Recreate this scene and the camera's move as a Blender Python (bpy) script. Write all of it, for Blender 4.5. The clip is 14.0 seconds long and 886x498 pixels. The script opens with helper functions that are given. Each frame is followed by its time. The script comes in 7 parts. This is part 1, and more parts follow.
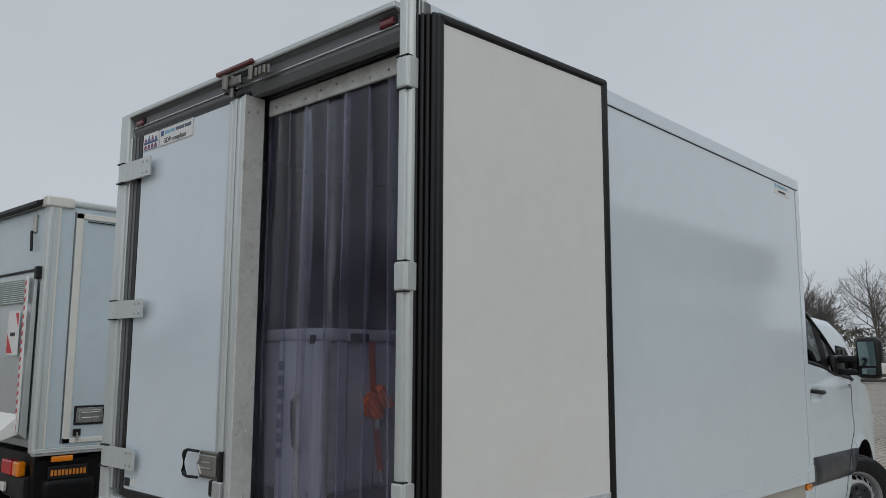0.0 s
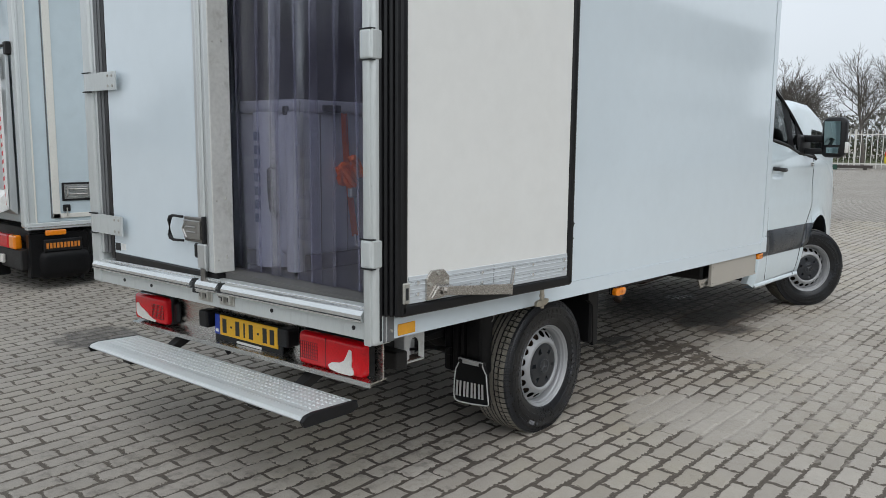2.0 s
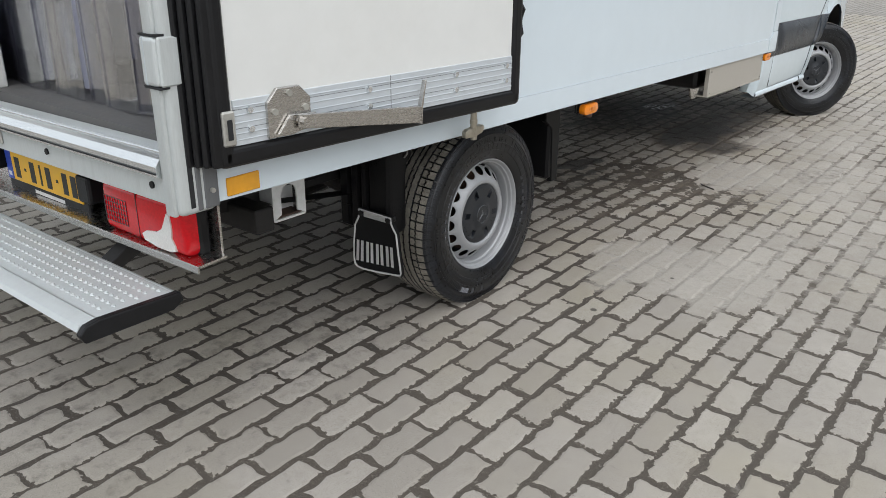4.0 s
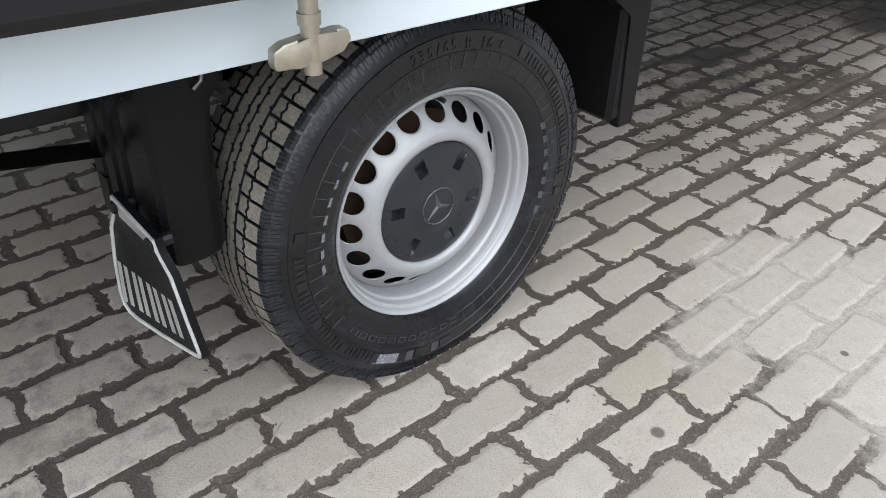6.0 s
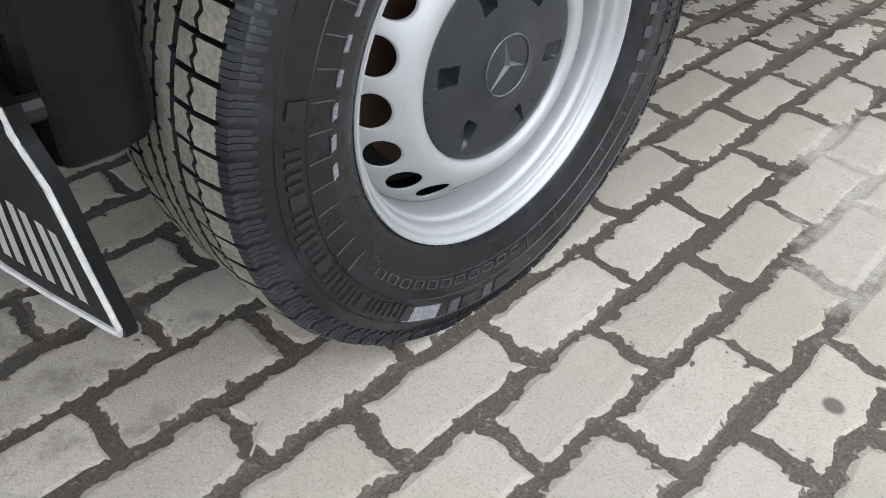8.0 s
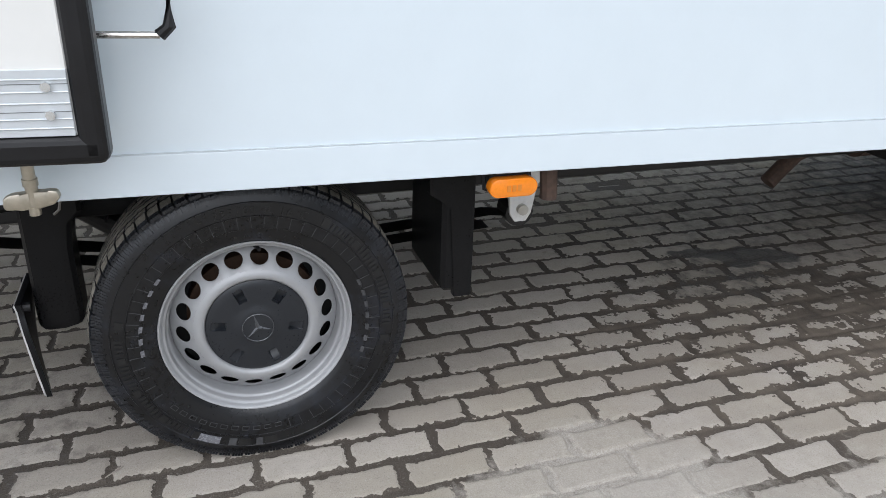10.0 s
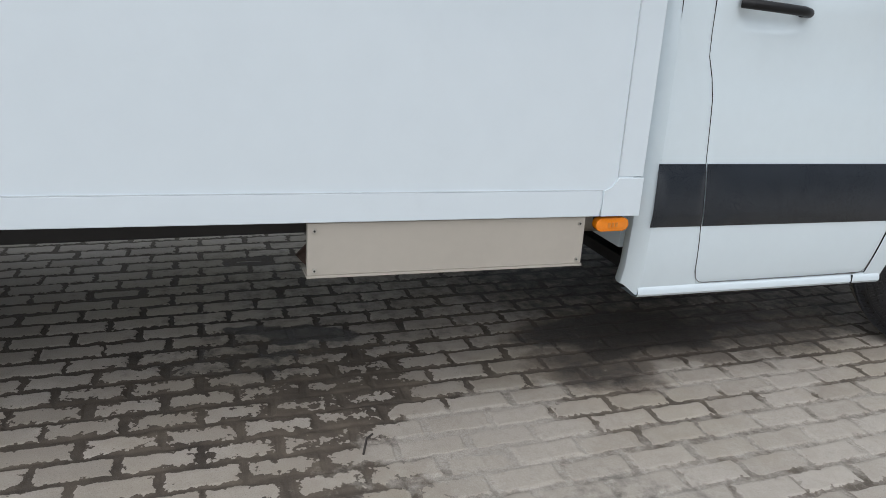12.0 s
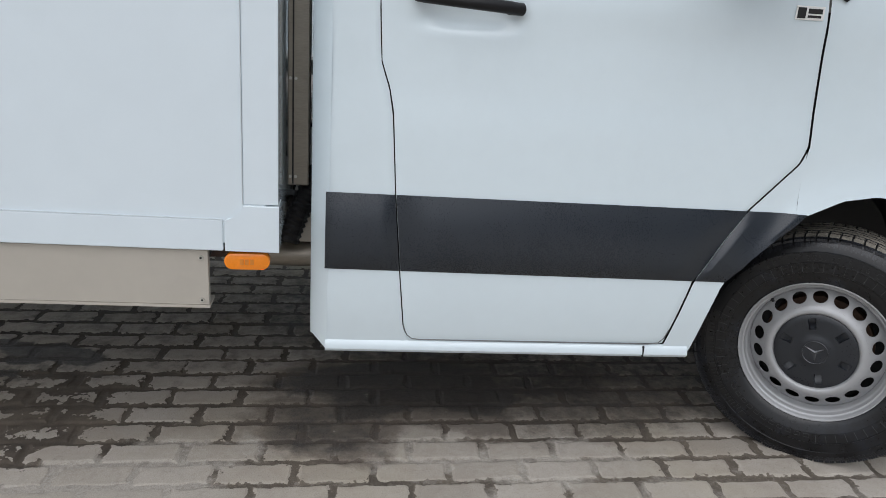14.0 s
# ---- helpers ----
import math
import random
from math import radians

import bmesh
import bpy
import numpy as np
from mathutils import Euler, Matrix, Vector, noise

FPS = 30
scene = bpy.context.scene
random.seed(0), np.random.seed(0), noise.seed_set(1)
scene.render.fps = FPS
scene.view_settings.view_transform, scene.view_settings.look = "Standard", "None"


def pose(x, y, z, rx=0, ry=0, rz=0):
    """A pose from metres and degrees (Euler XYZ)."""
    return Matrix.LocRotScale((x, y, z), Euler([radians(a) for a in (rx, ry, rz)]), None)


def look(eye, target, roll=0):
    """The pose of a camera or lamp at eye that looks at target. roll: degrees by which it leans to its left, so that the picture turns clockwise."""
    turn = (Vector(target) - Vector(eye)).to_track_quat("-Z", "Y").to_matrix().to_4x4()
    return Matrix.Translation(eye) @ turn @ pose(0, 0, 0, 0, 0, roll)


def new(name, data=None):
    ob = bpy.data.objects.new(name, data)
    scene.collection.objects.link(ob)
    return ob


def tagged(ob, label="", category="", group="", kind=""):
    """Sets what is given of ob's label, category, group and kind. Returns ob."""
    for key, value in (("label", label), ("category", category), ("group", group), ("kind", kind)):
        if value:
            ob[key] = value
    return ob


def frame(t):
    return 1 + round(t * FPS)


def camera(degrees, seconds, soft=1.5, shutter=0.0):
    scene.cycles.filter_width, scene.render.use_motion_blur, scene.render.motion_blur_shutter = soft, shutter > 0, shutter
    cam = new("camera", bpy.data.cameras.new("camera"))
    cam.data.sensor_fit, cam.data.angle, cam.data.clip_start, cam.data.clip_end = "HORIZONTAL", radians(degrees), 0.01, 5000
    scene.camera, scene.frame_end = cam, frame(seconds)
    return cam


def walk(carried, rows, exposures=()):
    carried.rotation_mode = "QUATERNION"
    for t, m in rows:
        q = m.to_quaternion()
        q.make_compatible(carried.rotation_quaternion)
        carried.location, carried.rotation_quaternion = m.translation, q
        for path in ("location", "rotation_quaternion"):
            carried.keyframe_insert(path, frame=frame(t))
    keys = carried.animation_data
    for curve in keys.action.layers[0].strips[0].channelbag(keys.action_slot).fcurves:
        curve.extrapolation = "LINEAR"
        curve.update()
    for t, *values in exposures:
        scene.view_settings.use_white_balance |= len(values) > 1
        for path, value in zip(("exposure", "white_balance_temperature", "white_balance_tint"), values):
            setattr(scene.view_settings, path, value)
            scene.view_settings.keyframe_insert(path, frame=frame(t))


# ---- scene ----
cam = camera(59.0, 14.0, soft=0.5)
PATH = [
    (0, (1.907, -1.924, 1.541), (0.569, -0.462, 1.81), 0.3),
    (0.5, (2.057, -1.952, 1.561), (0.744, -0.473, 1.852), 0.3),
    (1, (2.084, -1.97, 1.538), (0.774, -0.489, 1.84), 0.5),
    (1.5, (2.068, -1.977, 1.508), (0.745, -0.479, 1.579), 0.5),
    (2, (2.049, -1.969, 1.475), (0.74, -0.481, 1.203), 0.5),
    (2.5, (2.04, -1.887, 1.425), (0.758, -0.42, 0.973), 0.6),
    (3, (1.881, -1.686, 1.343), (0.647, -0.228, 0.747), 0.7),
    (3.2, (1.787, -1.553, 1.345), (0.617, -0.066, 0.695), 1.1),
    (5.3, (1.08, 0.098, 1.172), (-0.152, 1.365, 0.236), 1.7),
    (5.5, (0.992, 0.243, 1.135), (-0.259, 1.46, 0.16), 1.6),
    (6, (0.744, 0.559, 1.027), (-0.509, 1.648, -0.088), 1.7),
    (6.5, (0.504, 0.689, 0.824), (-0.793, 1.617, -0.383), 1.5),
    (7, (0.363, 0.712, 0.609), (-0.92, 1.624, -0.625), 1.5),
    (7.5, (0.316, 0.712, 0.574), (-0.795, 1.818, -0.669), 3.0),
    (8, (0.345, 0.717, 0.706), (-0.718, 1.845, -0.558), 3.3),
    (8.2, (0.384, 0.745, 0.845), (-0.664, 1.869, -0.435), 3.5),
    (10.3, (1.544, 1.378, 1.255), (-0.215, 1.943, 0.49), 2.5),
    (10.5, (1.59, 1.516, 1.277), (-0.17, 2.119, 0.543), 2.5),
    (11, (1.757, 1.919, 1.285), (-0.017, 2.588, 0.65), 3.1),
    (11.5, (1.859, 2.344, 1.28), (0.088, 3.033, 0.656), 3.6),
    (12, (1.924, 2.76, 1.274), (0.138, 3.404, 0.644), 3.5),
    (12.5, (1.992, 3.183, 1.288), (0.184, 3.78, 0.678), 3.4),
    (13, (1.962, 3.604, 1.279), (0.121, 4.1, 0.677), 3.4),
    (13.5, (1.949, 3.975, 1.302), (0.087, 4.347, 0.675), 3.6),
    (14, (1.836, 4.206, 1.3), (-0.045, 4.469, 0.674), 3.9),
]
walk(cam, [(t, look(eye, target, roll)) for t, eye, target, roll in PATH],
     [(0.0, -0.46, 6310, 10), (1.3, -0.46, 6300, 10), (1.7, -0.24, 6220, 10), (2.1, 0.24, 6280, 10), (2.5, 0.33, 6370, 10), (3.2, 0.34, 6390, 11), (5.3, 0.88, 6170, 11), (6.2, 1.28, 6150, 11), (7.0, 1.42, 6160, 11), (8.2, 1.41, 6110, 11), (9.2, 1.0, 6130, 12), (10.3, 0.70, 6170, 13), (11.0, 0.42, 6270, 12.5), (14.0, 0.32, 6300, 13)])

# ---- world, sun and exposure ----
world = bpy.data.worlds.new("overcast_sky")
scene.world = world
world.use_nodes = True
wn, wl = world.node_tree.nodes, world.node_tree.links
sky = wn.new("ShaderNodeTexSky")
sky.sky_type = "NISHITA"
sky.sun_disc = False
sky.sun_elevation, sky.sun_rotation = radians(48), radians(150)
sky.dust_density = 4.0
grey = wn.new("ShaderNodeHueSaturation")
grey.inputs["Saturation"].default_value = 0.16
cloud_co = wn.new("ShaderNodeTexCoord")
cloud = wn.new("ShaderNodeTexNoise")
cloud.inputs["Scale"].default_value, cloud.inputs["Detail"].default_value = 2.2, 4.0
cloud_ramp = wn.new("ShaderNodeMapRange")
cloud_ramp.inputs["To Min"].default_value, cloud_ramp.inputs["To Max"].default_value = 0.90, 1.10
even = wn.new("ShaderNodeMix")
even.data_type = "RGBA"
even.inputs["Factor"].default_value = 0.72
even.inputs["B"].default_value = (6.25, 6.68, 7.0, 1)
cover = wn.new("ShaderNodeMix")
cover.data_type, cover.blend_type = "RGBA", "MULTIPLY"
cover.inputs["Factor"].default_value = 1.0
wl.new(sky.outputs["Color"], grey.inputs["Color"])
wl.new(grey.outputs["Color"], even.inputs["A"])
wl.new(cloud_co.outputs["Generated"], cloud.inputs["Vector"])
wl.new(cloud.outputs["Fac"], cloud_ramp.inputs["Value"])
wl.new(even.outputs["Result"], cover.inputs["A"])
wl.new(cloud_ramp.outputs["Result"], cover.inputs["B"])
wl.new(cover.outputs["Result"], wn["Background"].inputs["Color"])
wn["Background"].inputs["Strength"].default_value = 0.127

sun_data = bpy.data.lights.new("sun", "SUN")
sun_data.energy, sun_data.angle, sun_data.color = 0.85, radians(65), (1.0, 0.97, 0.93)
sun = new("sun", sun_data)
sun.matrix_basis = look((8, -1.8, 9), (0, 0, 0))


# ---- materials ----
def material(name, color, rough=0.5, metal=0.0, vary=0.08, scale=6.0, fine=60.0, bump=0.0, coat=0.0, dirt=0.0,
             dirt_color=(0.16, 0.14, 0.12), transmission=0.0, stretch=None, ior=1.5):
    m = bpy.data.materials.new(name)
    m.use_nodes = True
    n, l = m.node_tree.nodes, m.node_tree.links
    b = n["Principled BSDF"]
    b.inputs["Metallic"].default_value = metal
    b.inputs["Coat Weight"].default_value = coat
    b.inputs["Coat Roughness"].default_value = 0.06
    b.inputs["IOR"].default_value = ior
    b.inputs["Transmission Weight"].default_value = transmission
    co = n.new("ShaderNodeTexCoord")
    where = n.new("ShaderNodeMapping")
    l.new(co.outputs["Object"], where.inputs["Vector"])
    if stretch:
        where.inputs["Scale"].default_value = stretch
    big, small = n.new("ShaderNodeTexNoise"), n.new("ShaderNodeTexNoise")
    big.inputs["Scale"].default_value, big.inputs["Detail"].default_value = scale, 5
    small.inputs["Scale"].default_value, small.inputs["Detail"].default_value = fine, 4
    l.new(where.outputs["Vector"], big.inputs["Vector"])
    l.new(where.outputs["Vector"], small.inputs["Vector"])
    both = n.new("ShaderNodeMath")
    both.operation = "MULTIPLY_ADD"
    both.inputs[1].default_value = 0.6
    l.new(small.outputs["Fac"], both.inputs[0])
    half = n.new("ShaderNodeMath")
    half.operation = "MULTIPLY"
    half.inputs[1].default_value = 0.4
    l.new(big.outputs["Fac"], half.inputs[0])
    l.new(half.outputs[0], both.inputs[2])
    span = n.new("ShaderNodeMapRange")
    span.inputs["From Min"].default_value, span.inputs["From Max"].default_value = 0.3, 0.7
    l.new(both.outputs[0], span.inputs["Value"])
    tone = n.new("ShaderNodeMix")
    tone.data_type = "RGBA"
    tone.inputs["A"].default_value = tuple(c * (1 - vary) for c in color) + (1,)
    tone.inputs["B"].default_value = tuple(min(1, c * (1 + vary)) for c in color) + (1,)
    l.new(span.outputs["Result"], tone.inputs["Factor"])
    last = tone.outputs["Result"]
    if dirt:
        spots = n.new("ShaderNodeTexNoise")
        spots.inputs["Scale"].default_value, spots.inputs["Detail"].default_value = scale * 1.7, 8
        spots.inputs["Roughness"].default_value = 0.7
        l.new(where.outputs["Vector"], spots.inputs["Vector"])
        mask = n.new("ShaderNodeMapRange")
        mask.inputs["From Min"].default_value, mask.inputs["From Max"].default_value = 0.52, 0.78
        mask.inputs["To Max"].default_value = dirt
        l.new(spots.outputs["Fac"], mask.inputs["Value"])
        soil = n.new("ShaderNodeMix")
        soil.data_type = "RGBA"
        soil.inputs["B"].default_value = dirt_color + (1,)
        l.new(mask.outputs["Result"], soil.inputs["Factor"])
        l.new(last, soil.inputs["A"])
        last = soil.outputs["Result"]
    l.new(last, b.inputs["Base Color"])
    gloss = n.new("ShaderNodeMapRange")
    gloss.inputs["To Min"].default_value, gloss.inputs["To Max"].default_value = max(0.02, rough * 0.85), min(1, rough * 1.18)
    l.new(span.outputs["Result"], gloss.inputs["Value"])
    l.new(gloss.outputs["Result"], b.inputs["Roughness"])
    if bump:
        rise = n.new("ShaderNodeBump")
        rise.inputs["Strength"].default_value, rise.inputs["Distance"].default_value = 0.6, bump
        l.new(both.outputs[0], rise.inputs["Height"])
        l.new(rise.outputs["Normal"], b.inputs["Normal"])
    return m


M_PANEL = material("white_gelcoat_panel", (0.650, 0.725, 0.770), 0.085, vary=0.02, scale=1.3, fine=9, coat=0.35, dirt=0.05)
# a darker, rougher white than M_PANEL with a little more dirt
M_NEIGHBOUR = material("greyer_white_panel", (0.50, 0.58, 0.615), 0.22, vary=0.04, scale=1.3, fine=9, dirt=0.12)
M_INNER = material("offwhite_door_lining", (0.70, 0.70, 0.675), 0.42, vary=0.03, scale=1.5, fine=14, dirt=0.10, dirt_color=(0.42, 0.38, 0.30), bump=0.0004)
M_CAB = material("white_car_paint", (0.650, 0.738, 0.780), 0.22, vary=0.015, scale=2, fine=20, coat=0.6, dirt=0.03)
M_ALU = material("anodised_aluminium", (0.60, 0.62, 0.62), 0.36, 0.75, vary=0.06, scale=4, fine=40, dirt=0.12, stretch=(8, 8, 1))
M_ALU_W = material("light_aluminium_post", (0.57, 0.60, 0.595), 0.32, 0.25, vary=0.06, scale=4, fine=40, dirt=0.15, stretch=(8, 8, 1))
M_ALU_OLD = material("worn_aluminium", (0.60, 0.60, 0.57), 0.44, 0.2, vary=0.12, scale=5, fine=60, dirt=0.65, dirt_color=(0.20, 0.18, 0.14))
M_FRAME = material("dull_grey_frame_and_header_shade", (0.15, 0.155, 0.16), 0.42, 0.4, vary=0.08, scale=4, fine=40, dirt=0.2, dirt_color=(0.06, 0.06, 0.055), stretch=(8, 8, 1))
M_STEP = material("light_aluminium_step", (0.60, 0.63, 0.63), 0.42, 0.25, vary=0.05, scale=5, fine=60, dirt=0.15, dirt_color=(0.35, 0.34, 0.31))
M_STUD = material("bright_raised_stud", (0.62, 0.65, 0.65), 0.36, 0.35, vary=0.08, scale=30, fine=120)
M_JOINT = material("pale_sealant_joint", (0.52, 0.57, 0.60), 0.5, vary=0.1, scale=12)
M_KICK = material("pale_ribbed_aluminium", (0.58, 0.615, 0.64), 0.34, 0.25, vary=0.04, scale=4, fine=50, dirt=0.1, dirt_color=(0.4, 0.4, 0.38))
M_SILL = material("polished_aluminium_sill", (0.74, 0.76, 0.76), 0.24, 0.85, vary=0.05, scale=3, fine=50, dirt=0.1, stretch=(1, 10, 10))
M_LOCK = material("dull_lock_steel", (0.20, 0.19, 0.175), 0.38, 0.85, vary=0.15, scale=9, fine=80, dirt=0.35, dirt_color=(0.05, 0.045, 0.04))
M_STEEL = material("brushed_stainless_steel", (0.55, 0.53, 0.50), 0.26, 1.0, vary=0.08, scale=4, fine=70, dirt=0.15, stretch=(1, 1, 12))
M_LATCH = material("brushed_latch_steel", (0.36, 0.355, 0.34), 0.32, 0.9, vary=0.1, scale=6, fine=90, dirt=0.25, stretch=(1, 1, 8))
M_DUCT = material("brownish_steel_duct", (0.27, 0.24, 0.20), 0.4, 0.6, vary=0.15, scale=5, fine=60, dirt=0.3, stretch=(1, 1, 8))
M_GALV = material("galvanised_steel", (0.50, 0.49, 0.45), 0.45, 0.8, vary=0.15, scale=12, fine=60, dirt=0.25)
M_BRASSY = material("yellowed_zinc_fitting", (0.47, 0.43, 0.35), 0.36, 0.85, vary=0.15, scale=15, fine=80, dirt=0.3)
M_BEIGE = material("beige_coated_cover", (0.43, 0.40, 0.35), 0.45, 0.1, vary=0.03, scale=2.5, fine=30, dirt=0.1)
M_GASKET = material("black_rubber_gasket", (0.006, 0.006, 0.007), 0.36, vary=0.2, scale=5, fine=40, dirt=0.06, dirt_color=(0.04, 0.04, 0.04), ior=1.42)
M_PLASTIC = material("dark_grey_plastic_trim", (0.0165, 0.0215, 0.029), 0.28, vary=0.10, scale=5, fine=300, bump=0.0002, ior=1.55)
M_BLACK = material("black_plastic", (0.008, 0.008, 0.009), 0.45, vary=0.2, scale=6, fine=120, dirt=0.2, dirt_color=(0.03, 0.03, 0.03), ior=1.38)
M_SEAM = material("dark_joint", (0.015, 0.016, 0.017), 0.8, vary=0.1)
M_CHASSIS = material("black_chassis_paint", (0.010, 0.009, 0.009), 0.55, vary=0.3, scale=8, fine=60, dirt=0.3, dirt_color=(0.035, 0.03, 0.025))
M_GUARD = material("matt_black_guard_plastic", (0.0085, 0.0085, 0.009), 0.30, vary=0.2, scale=8, fine=200, dirt=0.12, dirt_color=(0.02, 0.02, 0.02), ior=1.23)
M_FLAP = material("black_flap_rubber", (0.007, 0.0072, 0.008), 0.38, vary=0.2, scale=8, fine=120, ior=1.26)
M_RUST = material("rusty_pipe", (0.10, 0.065, 0.05), 0.8, 0.2, vary=0.4, scale=14, fine=90, bump=0.002, dirt=0.4, dirt_color=(0.05, 0.04, 0.035))
M_DRUM = material("rusty_brake_disc", (0.055, 0.030, 0.018), 0.6, 0.4, vary=0.4, scale=20, fine=90)
# the bluish dirt colour is dust and painted sky sheen together
M_TYRE = material("tyre_sidewall_rubber", (0.0062, 0.0066, 0.0078), 0.29, vary=0.4, scale=7, fine=90, dirt=0.48, dirt_color=(0.038, 0.045, 0.064), bump=0.0004, ior=1.47)
# lighter bluish copy of the tyre rubber, with sky sheen put into its colour
M_SHOULDER = material("sheen_tinted_shoulder_rubber", (0.014, 0.0155, 0.019), 0.34, vary=0.4, scale=12, fine=120, dirt=0.5, dirt_color=(0.048, 0.052, 0.062), bump=0.0007, ior=1.5)
M_TREAD = material("dusty_tread_rubber", (0.195, 0.180, 0.150), 0.9, vary=0.5, scale=16, fine=260, dirt=0.58, dirt_color=(0.37, 0.345, 0.285), bump=0.0016)
M_MARK = material("scuffed_grey_rubber", (0.050, 0.051, 0.054), 0.6, vary=0.35, scale=30, fine=150)
M_RIM = material("silver_wheel_paint", (0.362, 0.368, 0.377), 0.38, 0.25, vary=0.04, scale=8, fine=60, dirt=0.14, dirt_color=(0.26, 0.24, 0.22))
M_PALE_RUBBER = material("pale_rubber_and_glint", (0.16, 0.165, 0.185), 0.26, vary=0.15, scale=40, fine=200, ior=1.8)
M_RAISED = material("glossier_raised_rubber", (0.011, 0.0113, 0.012), 0.32, vary=0.2, scale=30, fine=150)
M_CAPRING = material("satin_grey_emblem", (0.10, 0.105, 0.112), 0.28, 0.5, vary=0.1, scale=20)
M_CAP = material("anthracite_cap_plastic", (0.016, 0.0185, 0.023), 0.30, vary=0.1, scale=10, fine=200, dirt=0.12, dirt_color=(0.07, 0.07, 0.075))
M_RED = material("red_lamp_lens", (0.60, 0.004, 0.010), 0.16, vary=0.18, scale=14, fine=120, bump=0.0004, coat=0.25, ior=1.36)
M_RED_D = material("dark_red_lens", (0.12, 0.004, 0.008), 0.15, vary=0.1, scale=20, coat=0.6)
M_CLEAR = material("clear_white_lens", (0.74, 0.72, 0.68), 0.12, vary=0.12, scale=30, fine=200, coat=0.8)
M_ORANGE = material("amber_lens", (0.85, 0.24, 0.005), 0.16, vary=0.08, scale=30, fine=160, coat=0.7)
M_AMBER_R = material("amber_reflector", (0.80, 0.36, 0.01), 0.2, vary=0.06, scale=30, coat=0.6)
M_YELLOW = material("yellow_plate", (0.78, 0.43, 0.01), 0.35, vary=0.05, scale=8)
M_BLUE = material("blue_plate_band", (0.02, 0.06, 0.42), 0.35, vary=0.05)
M_INK = material("black_print", (0.012, 0.012, 0.012), 0.5, vary=0.1)
M_BORDER = material("worn_white_rubber_print", (0.50, 0.50, 0.49), 0.6, vary=0.15, scale=30, fine=120, dirt=0.5, dirt_color=(0.10, 0.10, 0.10))
M_WHITE = material("white_print", (0.74, 0.74, 0.72), 0.5, vary=0.06, scale=30, dirt=0.15)
M_LABEL_NAVY = material("navy_print", (0.05, 0.09, 0.24), 0.5, vary=0.1)
M_LABEL_BLUE = material("blue_print", (0.22, 0.42, 0.60), 0.5, vary=0.05)
M_LABEL_PLUM = material("purple_print", (0.20, 0.05, 0.14), 0.5, vary=0.3, scale=60)
M_LABEL_SLATE = material("slate_print", (0.10, 0.12, 0.17), 0.5, vary=0.05)
M_TAPE_R = material("red_tape", (0.55, 0.02, 0.025), 0.4, vary=0.08)
M_LETTER = material("orange_print", (0.60, 0.20, 0.02), 0.5, vary=0.08)
M_STRAP = material("orange_strap_webbing", (0.95, 0.15, 0.012), 0.75, vary=0.15, scale=30, fine=300, bump=0.0006)
M_BOXGREY = material("pale_container_shell", (0.43, 0.44, 0.48), 0.45, vary=0.05, scale=3, fine=25)
# white lining coloured dark: the unlit cargo space is put into the colour
M_LINING = material("dimmed_cargo_lining", (0.115, 0.108, 0.112), 0.55, vary=0.08, scale=2, fine=20, dirt=0.2)
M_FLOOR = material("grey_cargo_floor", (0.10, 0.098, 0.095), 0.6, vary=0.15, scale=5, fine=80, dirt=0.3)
M_TIMBER = material("weathered_header_board", (0.30, 0.27, 0.23), 0.7, vary=0.15, scale=8, fine=40)
M_FENCE = material("cream_fence_paint", (0.66, 0.65, 0.60), 0.5, vary=0.06, scale=3)
M_BARK = material("dark_bark", (0.12, 0.108, 0.094), 0.9, vary=0.3, scale=5, fine=30)
# scrub brown lightened, the haze of distance being put into the colour
M_SCRUB = material("brown_hazed_far_scrub", (0.150, 0.145, 0.125), 0.9, vary=0.35, scale=0.5, fine=4)
M_HEDGE = material("dull_hedge_leaf", (0.060, 0.068, 0.030), 0.8, vary=0.4, scale=0.8, fine=6)
M_GRASS = material("verge_grass", (0.07, 0.085, 0.03), 0.9, vary=0.3, scale=0.8, fine=6)
M_CARYEL = material("yellow_car_paint", (0.72, 0.62, 0.03), 0.25, vary=0.02, coat=0.6)
M_TARP = material("dark_green_sheet", (0.01, 0.06, 0.04), 0.5, vary=0.2)
M_WOODOLD = material("dark_timber", (0.06, 0.05, 0.045), 0.8, vary=0.3, scale=8)
# dark teal tint stands in for a reflection of ground and trees
M_MIRROR = material("mirror_glass", (0.26, 0.33, 0.33), 0.03, 1.0, vary=0.01)
M_FAR = material("far_building_wall", (0.12, 0.12, 0.125), 0.8, vary=0.15, scale=0.4, fine=3)
M_HALL = material("pale_hall_cladding", (0.52, 0.53, 0.54), 0.6, vary=0.08, scale=0.4, fine=3)
M_ROOF = material("dark_roof_edge", (0.045, 0.045, 0.05), 0.6, vary=0.15, scale=0.4, fine=3)


